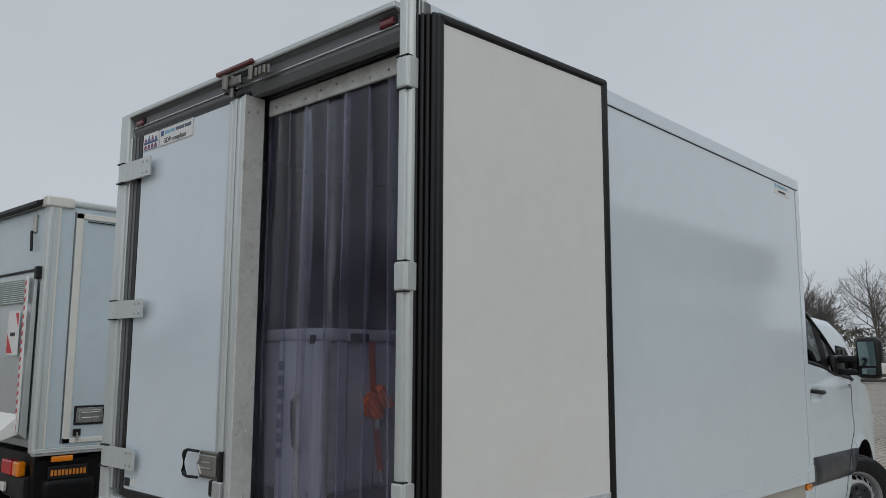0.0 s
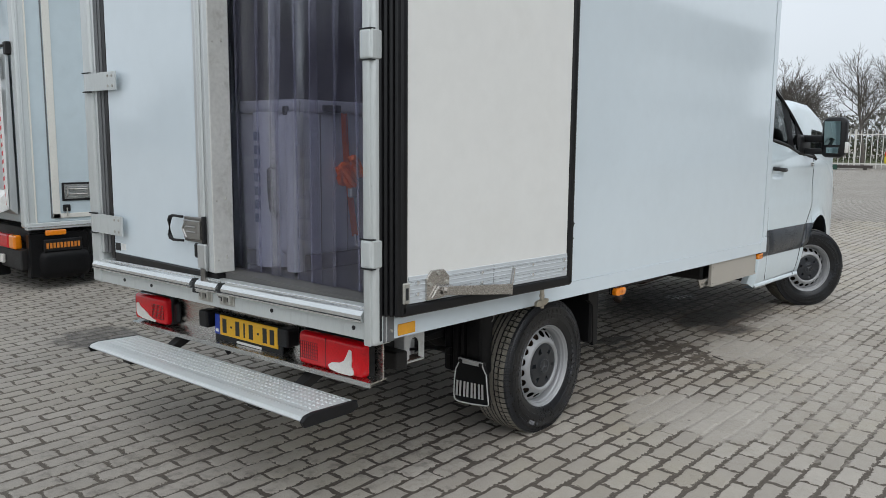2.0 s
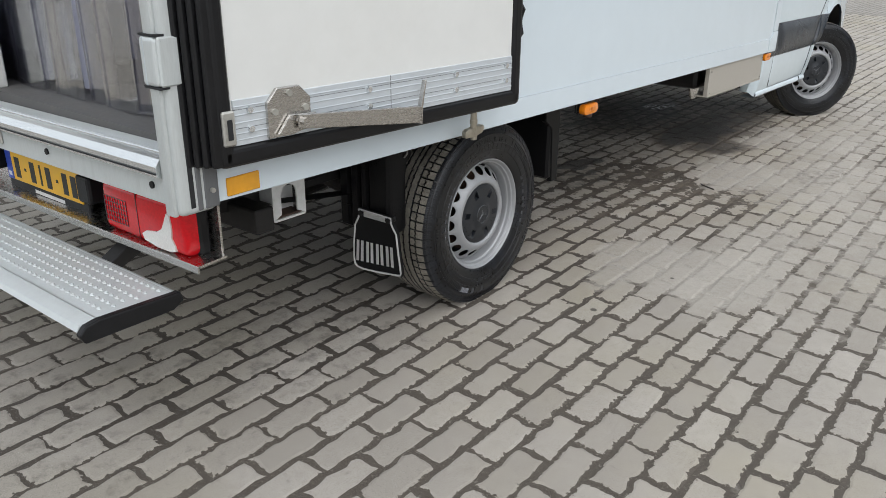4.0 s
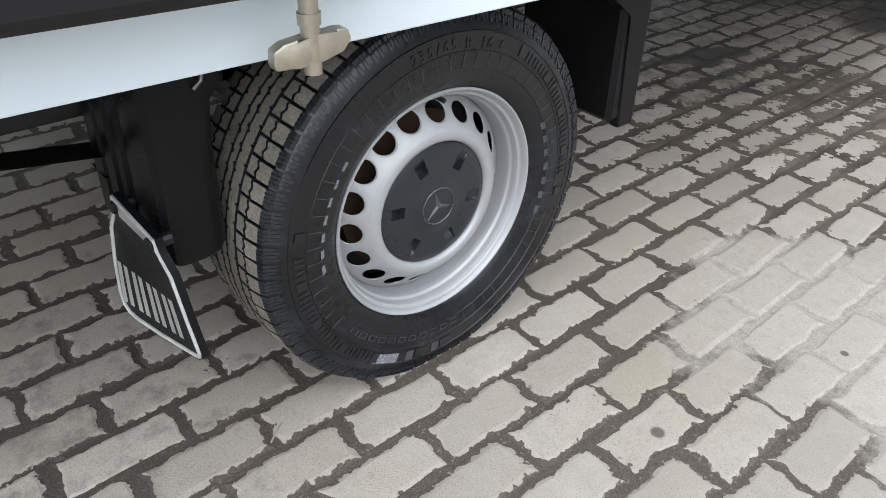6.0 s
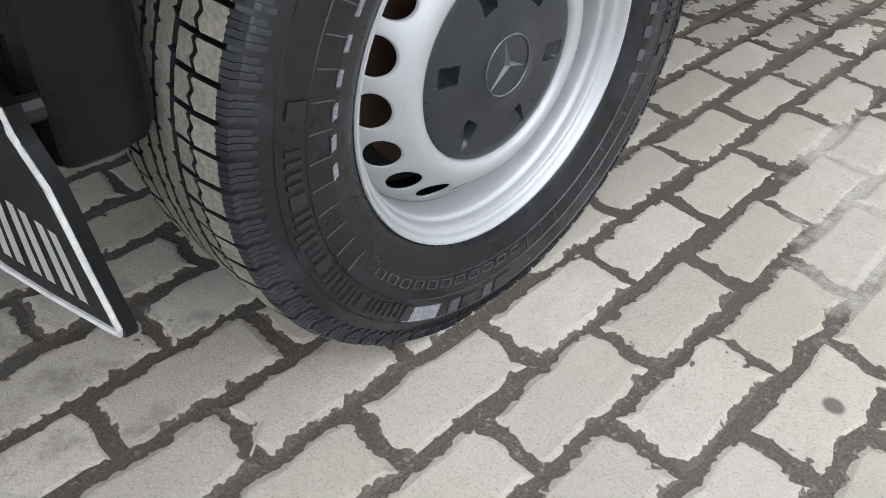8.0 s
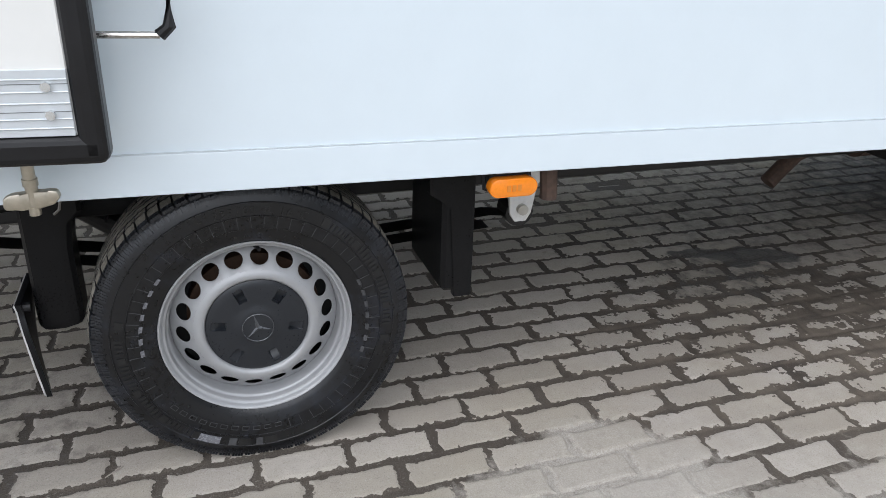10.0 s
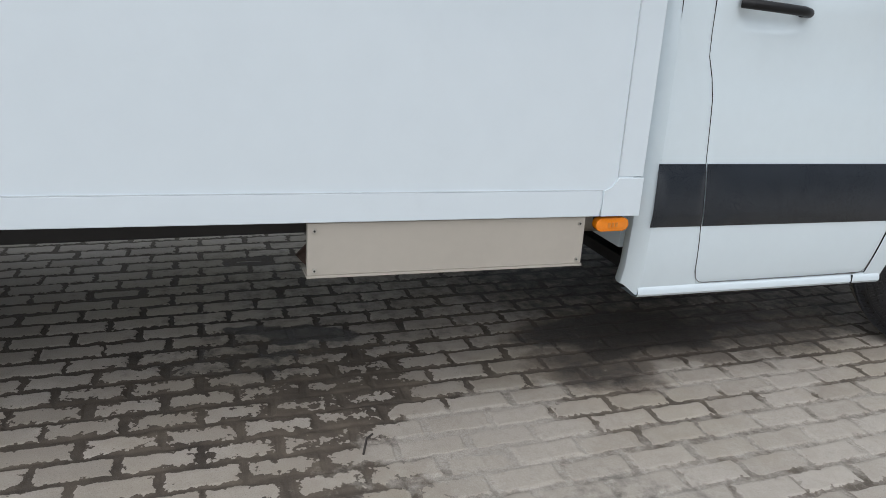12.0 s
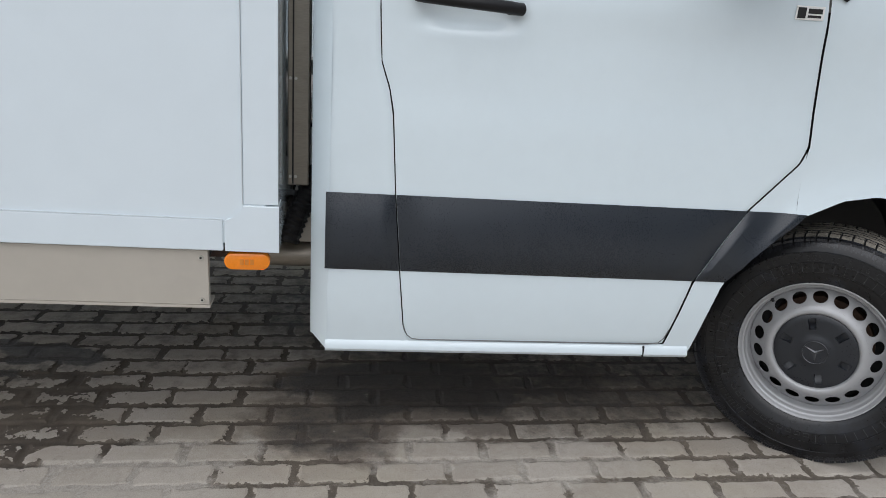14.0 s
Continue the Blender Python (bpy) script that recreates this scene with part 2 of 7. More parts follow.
def glass(name, color, see, rough=0.02, milk=0.0, milk_color=(0.7, 0.72, 0.8)):
    """A thin pane: clear share tinted by color, some milky body, gloss by Fresnel."""
    m = bpy.data.materials.new(name)
    m.use_nodes = True
    n, l = m.node_tree.nodes, m.node_tree.links
    n.remove(n["Principled BSDF"])
    clear, gloss, body = n.new("ShaderNodeBsdfTransparent"), n.new("ShaderNodeBsdfGlossy"), n.new("ShaderNodeBsdfDiffuse")
    clear.inputs["Color"].default_value = color + (1,)
    gloss.inputs["Roughness"].default_value = rough
    body.inputs["Color"].default_value = milk_color + (1,)
    haze = n.new("ShaderNodeTexNoise")
    haze.inputs["Scale"].default_value = 5
    co = n.new("ShaderNodeTexCoord")
    l.new(co.outputs["Object"], haze.inputs["Vector"])
    much = n.new("ShaderNodeMath")
    much.operation = "MULTIPLY"
    much.inputs[1].default_value = 2 * milk
    l.new(haze.outputs["Fac"], much.inputs[0])
    inner, outer, edge = n.new("ShaderNodeMixShader"), n.new("ShaderNodeMixShader"), n.new("ShaderNodeFresnel")
    edge.inputs["IOR"].default_value = see
    l.new(much.outputs[0], inner.inputs[0])
    l.new(clear.outputs[0], inner.inputs[1])
    l.new(body.outputs[0], inner.inputs[2])
    l.new(edge.outputs[0], outer.inputs[0])
    l.new(inner.outputs[0], outer.inputs[1])
    l.new(gloss.outputs[0], outer.inputs[2])
    l.new(outer.outputs[0], n["Material Output"].inputs["Surface"])
    return m


M_GLASS = glass("green_tinted_window", (0.35, 0.44, 0.42), 1.5)
M_GLASS_D = glass("dark_window", (0.10, 0.12, 0.12), 1.5)
M_PVC_EDGE = glass("hazy_pvc_edge", (0.85, 0.85, 0.92), 1.17, 0.12, 0.30, (0.36, 0.36, 0.48))
M_PVC = glass("clear_pvc_strip", (0.80, 0.80, 0.87), 1.19, 0.09, 0.15, (0.30, 0.30, 0.40))


# ---- helpers for meshes ----
ORIGIN = {}


def thing(name, at, label, category, group="", kind=""):
    ob = new(name)
    ob.location = at
    ORIGIN[ob] = Vector(at)
    return tagged(ob, label, category, group, kind)


def part(name, bm, mat, parent, label="", smooth=0.0, at=None):
    """Links bm, given in world places, as one mesh under parent. at: its own origin."""
    base = ORIGIN[parent]
    spot = Vector(at) if at else base
    me = bpy.data.meshes.new(name)
    bmesh.ops.recalc_face_normals(bm, faces=bm.faces)
    bmesh.ops.transform(bm, matrix=Matrix.Translation(-spot), verts=bm.verts)
    bm.to_mesh(me)
    bm.free()
    if smooth:
        me.polygons.foreach_set("use_smooth", [True] * len(me.polygons))
        me.set_sharp_from_angle(angle=radians(smooth))
    me.materials.append(mat)
    ob = new(name, me)
    ob.parent = parent
    ob.location = spot - base
    ORIGIN[ob] = spot
    return tagged(ob, label) if label else ob


def alone(name, bm, mat, label, category, at, group="", kind="", smooth=0.0):
    me = bpy.data.meshes.new(name)
    bmesh.ops.recalc_face_normals(bm, faces=bm.faces)
    bmesh.ops.transform(bm, matrix=Matrix.Translation(-Vector(at)), verts=bm.verts)
    bm.to_mesh(me)
    bm.free()
    if smooth:
        me.polygons.foreach_set("use_smooth", [True] * len(me.polygons))
        me.set_sharp_from_angle(angle=radians(smooth))
    me.materials.append(mat)
    ob = new(name, me)
    ob.location = at
    ORIGIN[ob] = Vector(at)
    return tagged(ob, label, category, group, kind)


def block(x0, x1, y0, y1, z0, z1, r=0.003, bm=None, seg=1):
    """A box with rounded edges, added to bm."""
    tmp = bmesh.new()
    bmesh.ops.create_cube(tmp, size=1, matrix=Matrix.Translation(((x0 + x1) / 2, (y0 + y1) / 2, (z0 + z1) / 2))
                          @ Matrix.Diagonal((abs(x1 - x0), abs(y1 - y0), abs(z1 - z0), 1)))
    if r:
        bmesh.ops.bevel(tmp, geom=tmp.edges[:], offset=min(r, 0.45 * min(abs(x1 - x0), abs(y1 - y0), abs(z1 - z0))), segments=seg, affect="EDGES", profile=0.5)
    return join(bm, tmp)


def join(bm, tmp, m=None):
    if m is not None:
        bmesh.ops.transform(tmp, matrix=m, verts=tmp.verts)
    if bm is None:
        return tmp
    me = bpy.data.meshes.new("tmp")
    tmp.to_mesh(me)
    tmp.free()
    bm.from_mesh(me)
    bpy.data.meshes.remove(me)
    return bm


def rod(a, b, r, bm=None, seg=12, r2=None):
    """A round bar from a to b."""
    a, b = Vector(a), Vector(b)
    tmp = bmesh.new()
    bmesh.ops.create_cone(tmp, segments=seg, cap_ends=True, radius1=r, radius2=r if r2 is None else r2, depth=(b - a).length)
    turn = (b - a).to_track_quat("Z", "Y").to_matrix().to_4x4()
    return join(bm, tmp, Matrix.Translation((a + b) / 2) @ turn)


def tube(points, r, bm=None, seg=10, ring=None):
    """A bent pipe through points; ring(k): factor of the radius at point k."""
    tmp = bmesh.new()
    pts = [Vector(p) for p in points]
    rings = []
    for k, p in enumerate(pts):
        d = (pts[min(k + 1, len(pts) - 1)] - pts[max(k - 1, 0)]).normalized()
        q = d.to_track_quat("Z", "Y")
        f = r * (ring(k) if ring else 1)
        rings.append([tmp.verts.new(p + q @ Vector((f * math.cos(a), f * math.sin(a), 0))) for a in (2 * math.pi * i / seg for i in range(seg))])
    for u, v in zip(rings, rings[1:]):
        for i in range(seg):
            tmp.faces.new((u[i], u[(i + 1) % seg], v[(i + 1) % seg], v[i]))
    tmp.faces.new(rings[0][::-1])
    tmp.faces.new(rings[-1])
    return join(bm, tmp)


def prism(points, axis, lo, hi, r=0.0, bm=None):
    """A plate: a closed outline in the two other axes, from lo to hi along axis."""
    tmp = bmesh.new()
    def place(p, d):
        return {"x": (d, p[0], p[1]), "y": (p[0], d, p[1]), "z": (p[0], p[1], d)}[axis]
    a = [tmp.verts.new(place(p, lo)) for p in points]
    b = [tmp.verts.new(place(p, hi)) for p in points]
    tmp.faces.new(a[::-1])
    tmp.faces.new(b)
    for i in range(len(a)):
        j = (i + 1) % len(a)
        tmp.faces.new((a[i], a[j], b[j], b[i]))
    if r:
        bmesh.ops.bevel(tmp, geom=tmp.edges[:], offset=r, segments=2, affect="EDGES", profile=0.5)
    return join(bm, tmp)


def revolve(profile, seg=64, bm=None, closed=False):
    """Turns (x, radius) points about the x axis."""
    tmp = bmesh.new()
    rings = []
    for x, r in profile:
        rings.append([tmp.verts.new((x, r * math.cos(a), r * math.sin(a))) for a in (2 * math.pi * i / seg for i in range(seg))])
    pairs = list(zip(rings, rings[1:])) + ([(rings[-1], rings[0])] if closed else [])
    for u, v in pairs:
        for i in range(seg):
            tmp.faces.new((u[i], u[(i + 1) % seg], v[(i + 1) % seg], v[i]))
    return join(bm, tmp)


def sheet(rows, thick=0.0, bm=None):
    """A surface through rows of points, each as long as the next."""
    tmp = bmesh.new()
    vs = [[tmp.verts.new(p) for p in row] for row in rows]
    for u, v in zip(vs, vs[1:]):
        for i in range(len(u) - 1):
            tmp.faces.new((u[i], u[i + 1], v[i + 1], v[i]))
    if thick:
        bmesh.ops.solidify(tmp, geom=tmp.faces[:], thickness=thick)
    return join(bm, tmp)


def words(text, size, mat, parent, at, turn, label="", depth=0.0005):
    """Lettering in the built-in font, centred at a place of the world."""
    data = bpy.data.curves.new("lettering", "FONT")
    data.body, data.size, data.extrude = text, size, depth
    data.align_x, data.align_y = "CENTER", "CENTER"
    data.materials.append(mat)
    ob = new("lettering", data)
    ob.parent = parent
    ob.matrix_basis = Matrix.Translation(Vector(at) - ORIGIN[parent]) @ turn
    return tagged(ob, label) if label else ob


def smoothstep(a, b, x):
    t = min(1, max(0, (x - a) / (b - a)))
    return t * t * (3 - 2 * t)


def along(table, v):
    """Straight-line interpolation in a small table of pairs."""
    if v <= table[0][0]:
        return table[0][1]
    for (a, fa), (b, fb) in zip(table, table[1:]):
        if v <= b:
            return fa + (fb - fa) * (v - a) / (b - a)
    return table[-1][1]


# ---- the box truck ----
W = -2.245            # left side of the cargo box
LONG = 4.06           # its length
TOP = 2.838


def floor_edge(y):
    """Height of the cargo box's lower edge; the truck stands a little nose-down."""
    return 0.735 - 0.0162 * y


truck = thing("box_truck", (-1.12, 2.4, 0), "white refrigerated box truck, one rear door folded back along its side", "truck")


def slab_x(x0, x1, y0, y1, low, high, r=0.002, bm=None):
    """A plate across x whose lower and upper edges may slope: low and high give (height at y0, height at y1)."""
    return prism([(y0, low[0]), (y1, low[1]), (y1, high[1]), (y0, high[0])], "x", x0, x1, r, bm)


fe = floor_edge
for side, (xo, xi) in (("right", (0.0, -0.07)), ("left", (W, W + 0.07))):
    a, b = sorted((xo, xi))
    s = 1 if side == "right" else -1
    part("side_panel", slab_x(a, b, 0.07, LONG - 0.03, (fe(0.07) + 0.02, fe(LONG) + 0.02), (TOP - 0.02, TOP - 0.02)), M_PANEL, truck)
    lo, hi = sorted((xo + s * 0.004, xi))
    part("bottom_rail", slab_x(lo, hi, 0.075, 3.93, (fe(0.075), fe(3.93)), (fe(0.075) + 0.078, fe(3.93) + 0.078), 0.003), M_PANEL, truck)
    part("top_rail", slab_x(lo, hi, 0.05, LONG - 0.006, (TOP - 0.078, TOP - 0.078), (TOP, TOP), 0.006), M_PANEL, truck)
    cl, ch = sorted((xo + s * 0.0022, xi))
    part("corner_post", block(cl, ch, 3.978, LONG, fe(4) + 0.118, TOP - 0.082, 0.0015), M_PANEL, truck)
    part("corner_bracket", prism([(3.934, fe(3.93)), (LONG + 0.002, fe(LONG)), (LONG + 0.002, fe(LONG) + 0.116), (3.978, fe(4) + 0.116), (3.970, fe(4) + 0.098), (3.956, fe(4) + 0.085), (3.934, fe(4) + 0.079)], "x", *sorted((xo + s * 0.0052, xi)), 0.002), M_PANEL, truck)
    bm = slab_x(*sorted((xo + s * 0.0046, xo)), 0.08, 3.93, (fe(0.08) + 0.078, fe(3.93) + 0.078), (fe(0.08) + 0.0798, fe(3.93) + 0.0798), 0)
    part("rail_joint", bm, M_JOINT, truck)
    part("rail_joint", block(*sorted((xo + s * 0.0046, xo)), 0.08, LONG - 0.05, TOP - 0.0815, TOP - 0.078, 0), M_SEAM, truck)
    part("rail_joint", block(*sorted((xo + s * 0.0046, xo)), 3.9755, 3.9775, fe(4) + 0.12, TOP - 0.08, 0), M_JOINT, truck)
part("roof", block(W + 0.01, -0.01, 0.03, LONG - 0.01, TOP - 0.05, TOP - 0.002, 0.01), M_PANEL, truck)
part("front_wall", block(W + 0.07, -0.07, LONG - 0.07, LONG - 0.002, fe(LONG) + 0.01, TOP - 0.06, 0.004), M_PANEL, truck)
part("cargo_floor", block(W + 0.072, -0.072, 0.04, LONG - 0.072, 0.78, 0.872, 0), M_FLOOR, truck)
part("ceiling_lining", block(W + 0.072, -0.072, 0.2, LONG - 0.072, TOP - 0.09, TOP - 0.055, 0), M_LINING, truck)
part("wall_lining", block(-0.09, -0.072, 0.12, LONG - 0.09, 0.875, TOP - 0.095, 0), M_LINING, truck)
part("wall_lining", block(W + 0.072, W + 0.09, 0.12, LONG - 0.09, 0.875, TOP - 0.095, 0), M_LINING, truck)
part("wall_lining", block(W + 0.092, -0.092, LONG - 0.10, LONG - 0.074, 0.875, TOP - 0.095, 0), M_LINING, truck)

# rear frame: two posts, header, sill
for s, x0, x1 in ((1, -0.046, 0.012), (-1, W - 0.004, W + 0.09)):
    bm = block(x0, x1, -0.03, 0.07, 0.722 - (0.03 if s < 0 else 0), TOP + 0.006, 0.016, seg=4)
    post = part("rear_post", bm, M_ALU_W, truck, smooth=30)
    edge = x1 if s > 0 else x0
    g = block(*sorted((edge + s * 0.001, edge - s * 0.006)), -0.004, 0.008, 0.74, TOP, 0, None)
    part("groove", g, M_SEAM, post)
    part("side_strip", block(*sorted((edge + s * 0.003, edge - s * 0.01)), 0.014, 0.028, 0.73, TOP - 0.01, 0.003), M_FRAME, post)
    part("side_strip", block(*sorted((edge + s * 0.003, edge - s * 0.01)), 0.034, 0.072, 0.73, TOP - 0.01, 0.003), M_FRAME, post)
    for z in (0.772, 0.93, 1.25, 1.70, 1.96, 2.4):
        part("rivet", rod((edge, 0.052, z), (edge + s * 0.010, 0.052, z), 0.006, seg=8), M_GALV, post)
# left post's ribbed inner profile, with the black seal beside it
for k in range(3):
    part("post_rib", block(W + 0.092 + k * 0.026, W + 0.114 + k * 0.026, -0.016 + 0.006 * k, 0.05, 0.86, 2.705, 0.004), M_ALU if k == 0 else M_FRAME, truck)
part("door_seal", block(-2.068, -2.026, -0.004, 0.06, 0.832, 2.70, 0.006), M_GASKET, truck)
part("door_seal", block(-2.03, -1.05, -0.004, 0.06, 0.79, 0.868, 0.006), M_GASKET, truck)
part("door_seal", block(-2.03, -1.05, 0.0, 0.06, 2.69, 2.722, 0.004), M_GASKET, truck)
# the dark look of the header's underside is put into its colour
header = part("header", prism([(-0.026, TOP), (0.05, TOP), (0.05, 2.70), (0.02, 2.70), (0.005, 2.735), (0.004, 2.80), (-0.016, 2.812), (-0.026, 2.812)], "x", W + 0.092, -0.08, 0.0), M_FRAME, truck)
part("header_top", block(W + 0.09, -0.08, -0.030, 0.03, 2.815, TOP + 0.002, 0.004), M_ALU_W, header)
part("header_lip", block(W + 0.09, -0.08, -0.004, 0.02, 2.752, 2.758, 0.001), M_ALU, header)
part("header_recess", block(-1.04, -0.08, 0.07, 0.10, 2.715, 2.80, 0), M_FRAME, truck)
part("curtain_seal", tube([(-1.04, 0.098, 2.706), (-0.7, 0.096, 2.709), (-0.4, 0.094, 2.712), (-0.08, 0.092, 2.722)], 0.009, seg=8), M_GASKET, truck, "black rubber seal above the curtain")
part("header_recess", block(-1.04, -0.08, 0.052, 0.13, 2.735, 2.745, 0), M_TIMBER, truck)
part("marker_lamp", block(-1.255, -0.965, -0.052, -0.030, 2.822, 2.844, 0.006), M_RED_D, truck, "dark red high-level brake lamp")
for x0, x1 in ((-0.178, -0.098), (-2.10, -2.03)):
    lamp = part("contour_lamp", block(x0, x1, -0.016, 0.004, 2.758, 2.790, 0.01, seg=2), M_RED_D, truck, "dark red corner lamp")
    part("lamp_base", block(x0 - 0.005, x1 + 0.005, -0.005, 0.006, 2.753, 2.796, 0.003), M_BLACK, lamp)

sill = part("rear_sill", prism([(-0.020, 0.735), (0.03, 0.735), (0.03, 0.86), (-0.012, 0.86), (-0.012, 0.812), (-0.020, 0.806)], "x", W + 0.08, -0.044, 0.0), M_ALU_W, truck)
for x0, x1 in ((W + 0.03, -1.222), (-1.175, -1.005), (-0.962, -0.044)):
    part("sill_cap", prism([(-0.046, 0.822), (-0.008, 0.814), (0.045, 0.864), (0.045, 0.872), (-0.012, 0.872), (-0.034, 0.862), (-0.046, 0.846)], "x", x0, x1, 0.0), M_SILL, sill)
    part("sill_rib", block(x0, x1, -0.049, -0.046, 0.829, 0.8325, 0), M_SEAM, sill)
    part("sill_rib", block(x0, x1, -0.0185, -0.012, 0.868, 0.8745, 0.002), M_SILL, sill)
for x0, x1 in ((-1.223, -1.174), (-1.006, -0.961)):
    part("sill_gap", block(x0, x1, -0.03, 0.03, 0.80, 0.866, 0), M_SEAM, sill)
for x in (-1.90, -1.62, -0.62, -0.11):
    part("bolt", rod((x, -0.024, 0.772), (x, -0.018, 0.772), 0.009, seg=8), M_BLACK, sill)
for x in (-1.180, -1.005):
    eye = part("lock_keeper", block(x, x + 0.115, -0.027, -0.019, 0.752, 0.806, 0.004), M_GALV, sill)
    for a, b in ((0.012, 0.040), (0.060, 0.086)):
        part("keeper_slot", block(x + a, x + b, -0.0285, -0.022, 0.768, 0.792, 0.003), M_SEAM, eye)
    part("keeper_pin", rod((x + 0.006, -0.036, 0.799), (x + 0.098, -0.036, 0.799), 0.007), M_GALV, eye)
    for a in (0.046, 0.094):
        part("keeper_lug", block(x + a, x + a + 0.010, -0.044, -0.02, 0.764, 0.806, 0.003), M_GALV, eye)



def hinge(x0, x1, z0, z1, y0, parent, flip=1):
    """A door hinge: strap with a rounded knuckle at x0 and four bolts at the far end."""
    bm = prism([(x0, y0 + 0.006), (x0 + 0.02 * flip, y0 - 0.014), (x0 + 0.045 * flip, y0 - 0.018), (x0 + 0.10 * flip, y0 - 0.012), (x1, y0 - 0.010), (x1, y0 - 0.002), (x0 + 0.05 * flip, y0 + 0.004)], "z", z0, z1, 0.0)
    h = part("hinge", bm, M_ALU_W, parent, smooth=40)
    part("hinge_shadow_gap", block(*sorted((x0, x0 + 0.07 * flip)), y0 - 0.02, y0 + 0.0, z1, z1 + 0.006, 0), M_SEAM, h)
    part("hinge_shadow_gap", block(*sorted((x0, x0 + 0.07 * flip)), y0 - 0.02, y0 + 0.0, z0 - 0.006, z0, 0), M_SEAM, h)
    for u in (0.03, 0.075):
        for z in (z0 + 0.02, z1 - 0.02):
            part("bolt", rod((x1 - u * flip, y0 - 0.0135, z), (x1 - u * flip, y0 - 0.009, z), 0.007, seg=8), M_GALV, h)
    return h


# closed left door
ldoor = part("closed_rear_door", block(-2.03, -1.18, -0.002, 0.10, 0.868, 2.695, 0.004), M_PANEL, truck, "closed white rear door with two small stickers")
for z0, z1 in ((2.455, 2.555), (1.722, 1.814), (0.972, 1.072)):
    hinge(W + 0.030, -1.868, z0, z1, -0.03, truck)
for k, (x0, x1, m) in enumerate(((-1.182, -1.152, M_ALU), (-1.148, -1.118, M_ALU_W), (-1.114, -1.088, M_ALU), (-1.084, -1.050, M_ALU_W))):
    part("lock_profile", block(x0, x1, -0.014 - 0.004 * (k % 2), 0.09, 0.872, 2.70, 0.005), m, ldoor)
part("door_edge_plate", block(-1.05, -1.042, -0.022, 0.085, 0.872, 2.70, 0.003), M_ALU_OLD, ldoor, "scuffed aluminium edge plate")
for z in (0.93, 1.2, 1.9, 2.62):
    for y in (0.0, 0.045):
        part("screw", rod((-1.044, y, z + 0.02 * (y > 0)), (-1.039, y, z + 0.004 * (y > 0)), 0.0045, seg=8), M_GALV, ldoor)
part("lower_lock_cover", block(-1.165, -1.10, -0.034, -0.014, 0.885, 1.0, 0.005), M_ALU, ldoor)
part("lock_rod", rod((-1.135, -0.03, 2.70), (-1.135, -0.03, 2.80), 0.014), M_LOCK, ldoor)
part("lock_rod", rod((-1.135, -0.022, 0.80), (-1.135, -0.022, 0.885), 0.013), M_LOCK, ldoor)
bm = block(-1.18, -1.05, -0.05, -0.03, 2.745, 2.79, 0.006)
rod((-1.155, -0.055, 2.735), (-1.155, -0.055, 2.80), 0.016, bm)
rod((-0.955, -0.055, 2.735), (-0.955, -0.055, 2.80), 0.012, bm)
block(-0.99, -0.845, -0.04, -0.028, 2.745, 2.79, 0.005, bm)
for x in (-0.93, -0.90, -0.87):
    rod((x, -0.045, 2.75), (x, -0.045, 2.786), 0.008, bm, 8)
part("upper_lock_keeper", bm, M_LOCK, truck)
part("lock_striker", block(-1.20, -1.12, -0.034, -0.012, 2.73, 2.742, 0.002), M_BLACK, truck)


def latch(cx, y, z, parent, s=1):
    """A lock handle: steel plate with a folded lever and a black grip loop."""
    plate = part("latch_plate", block(cx - 0.055, cx + 0.112, y - 0.008, y + 0.004, z - 0.058, z + 0.058, 0.008, seg=2), M_LOCK, parent, "stainless lock handle with black grip")
    bm = block(cx - 0.045, cx + 0.09, y - 0.018, y - 0.008, z - 0.044, z + 0.044, 0.008, seg=2)
    rod((cx - 0.05, y - 0.018, z), (cx - 0.02, y - 0.018, z + 0.04), 0.006, bm, 8)
    rod((cx - 0.05, y - 0.018, z), (cx - 0.02, y - 0.018, z - 0.04), 0.006, bm, 8)
    rod((cx - 0.02, y - 0.018, z + 0.012), (cx + 0.06, y - 0.018, z + 0.012), 0.005, bm, 8)
    rod((cx - 0.02, y - 0.018, z - 0.012), (cx + 0.06, y - 0.018, z - 0.012), 0.005, bm, 8)
    part("lever", bm, M_LATCH, parent)
    loop = [(cx - 0.045, y - 0.020, z + 0.056), (cx - 0.120, y - 0.028, z + 0.058), (cx - 0.138, y - 0.030, z + 0.050), (cx - 0.146, y - 0.031, z + 0.034), (cx - 0.146, y - 0.031, z - 0.034), (cx - 0.138, y - 0.030, z - 0.050), (cx - 0.120, y - 0.028, z - 0.058), (cx - 0.045, y - 0.020, z - 0.056)]
    part("grip", tube(loop, 0.0075, seg=10, ring=lambda k: 1.35 if 2 <= k <= 5 else 0.85), M_BLACK, parent, smooth=50)
    part("latch_clasp", block(cx + 0.106, cx + 0.124, y - 0.016, y + 0.004, z - 0.062, z + 0.066, 0.003), M_BLACK, parent)



latch(-1.235, -0.014, 1.06, ldoor)
part("lower_latch", block(-1.20, -1.165, -0.03, -0.008, 0.93, 1.0, 0.008), M_BLACK, ldoor)
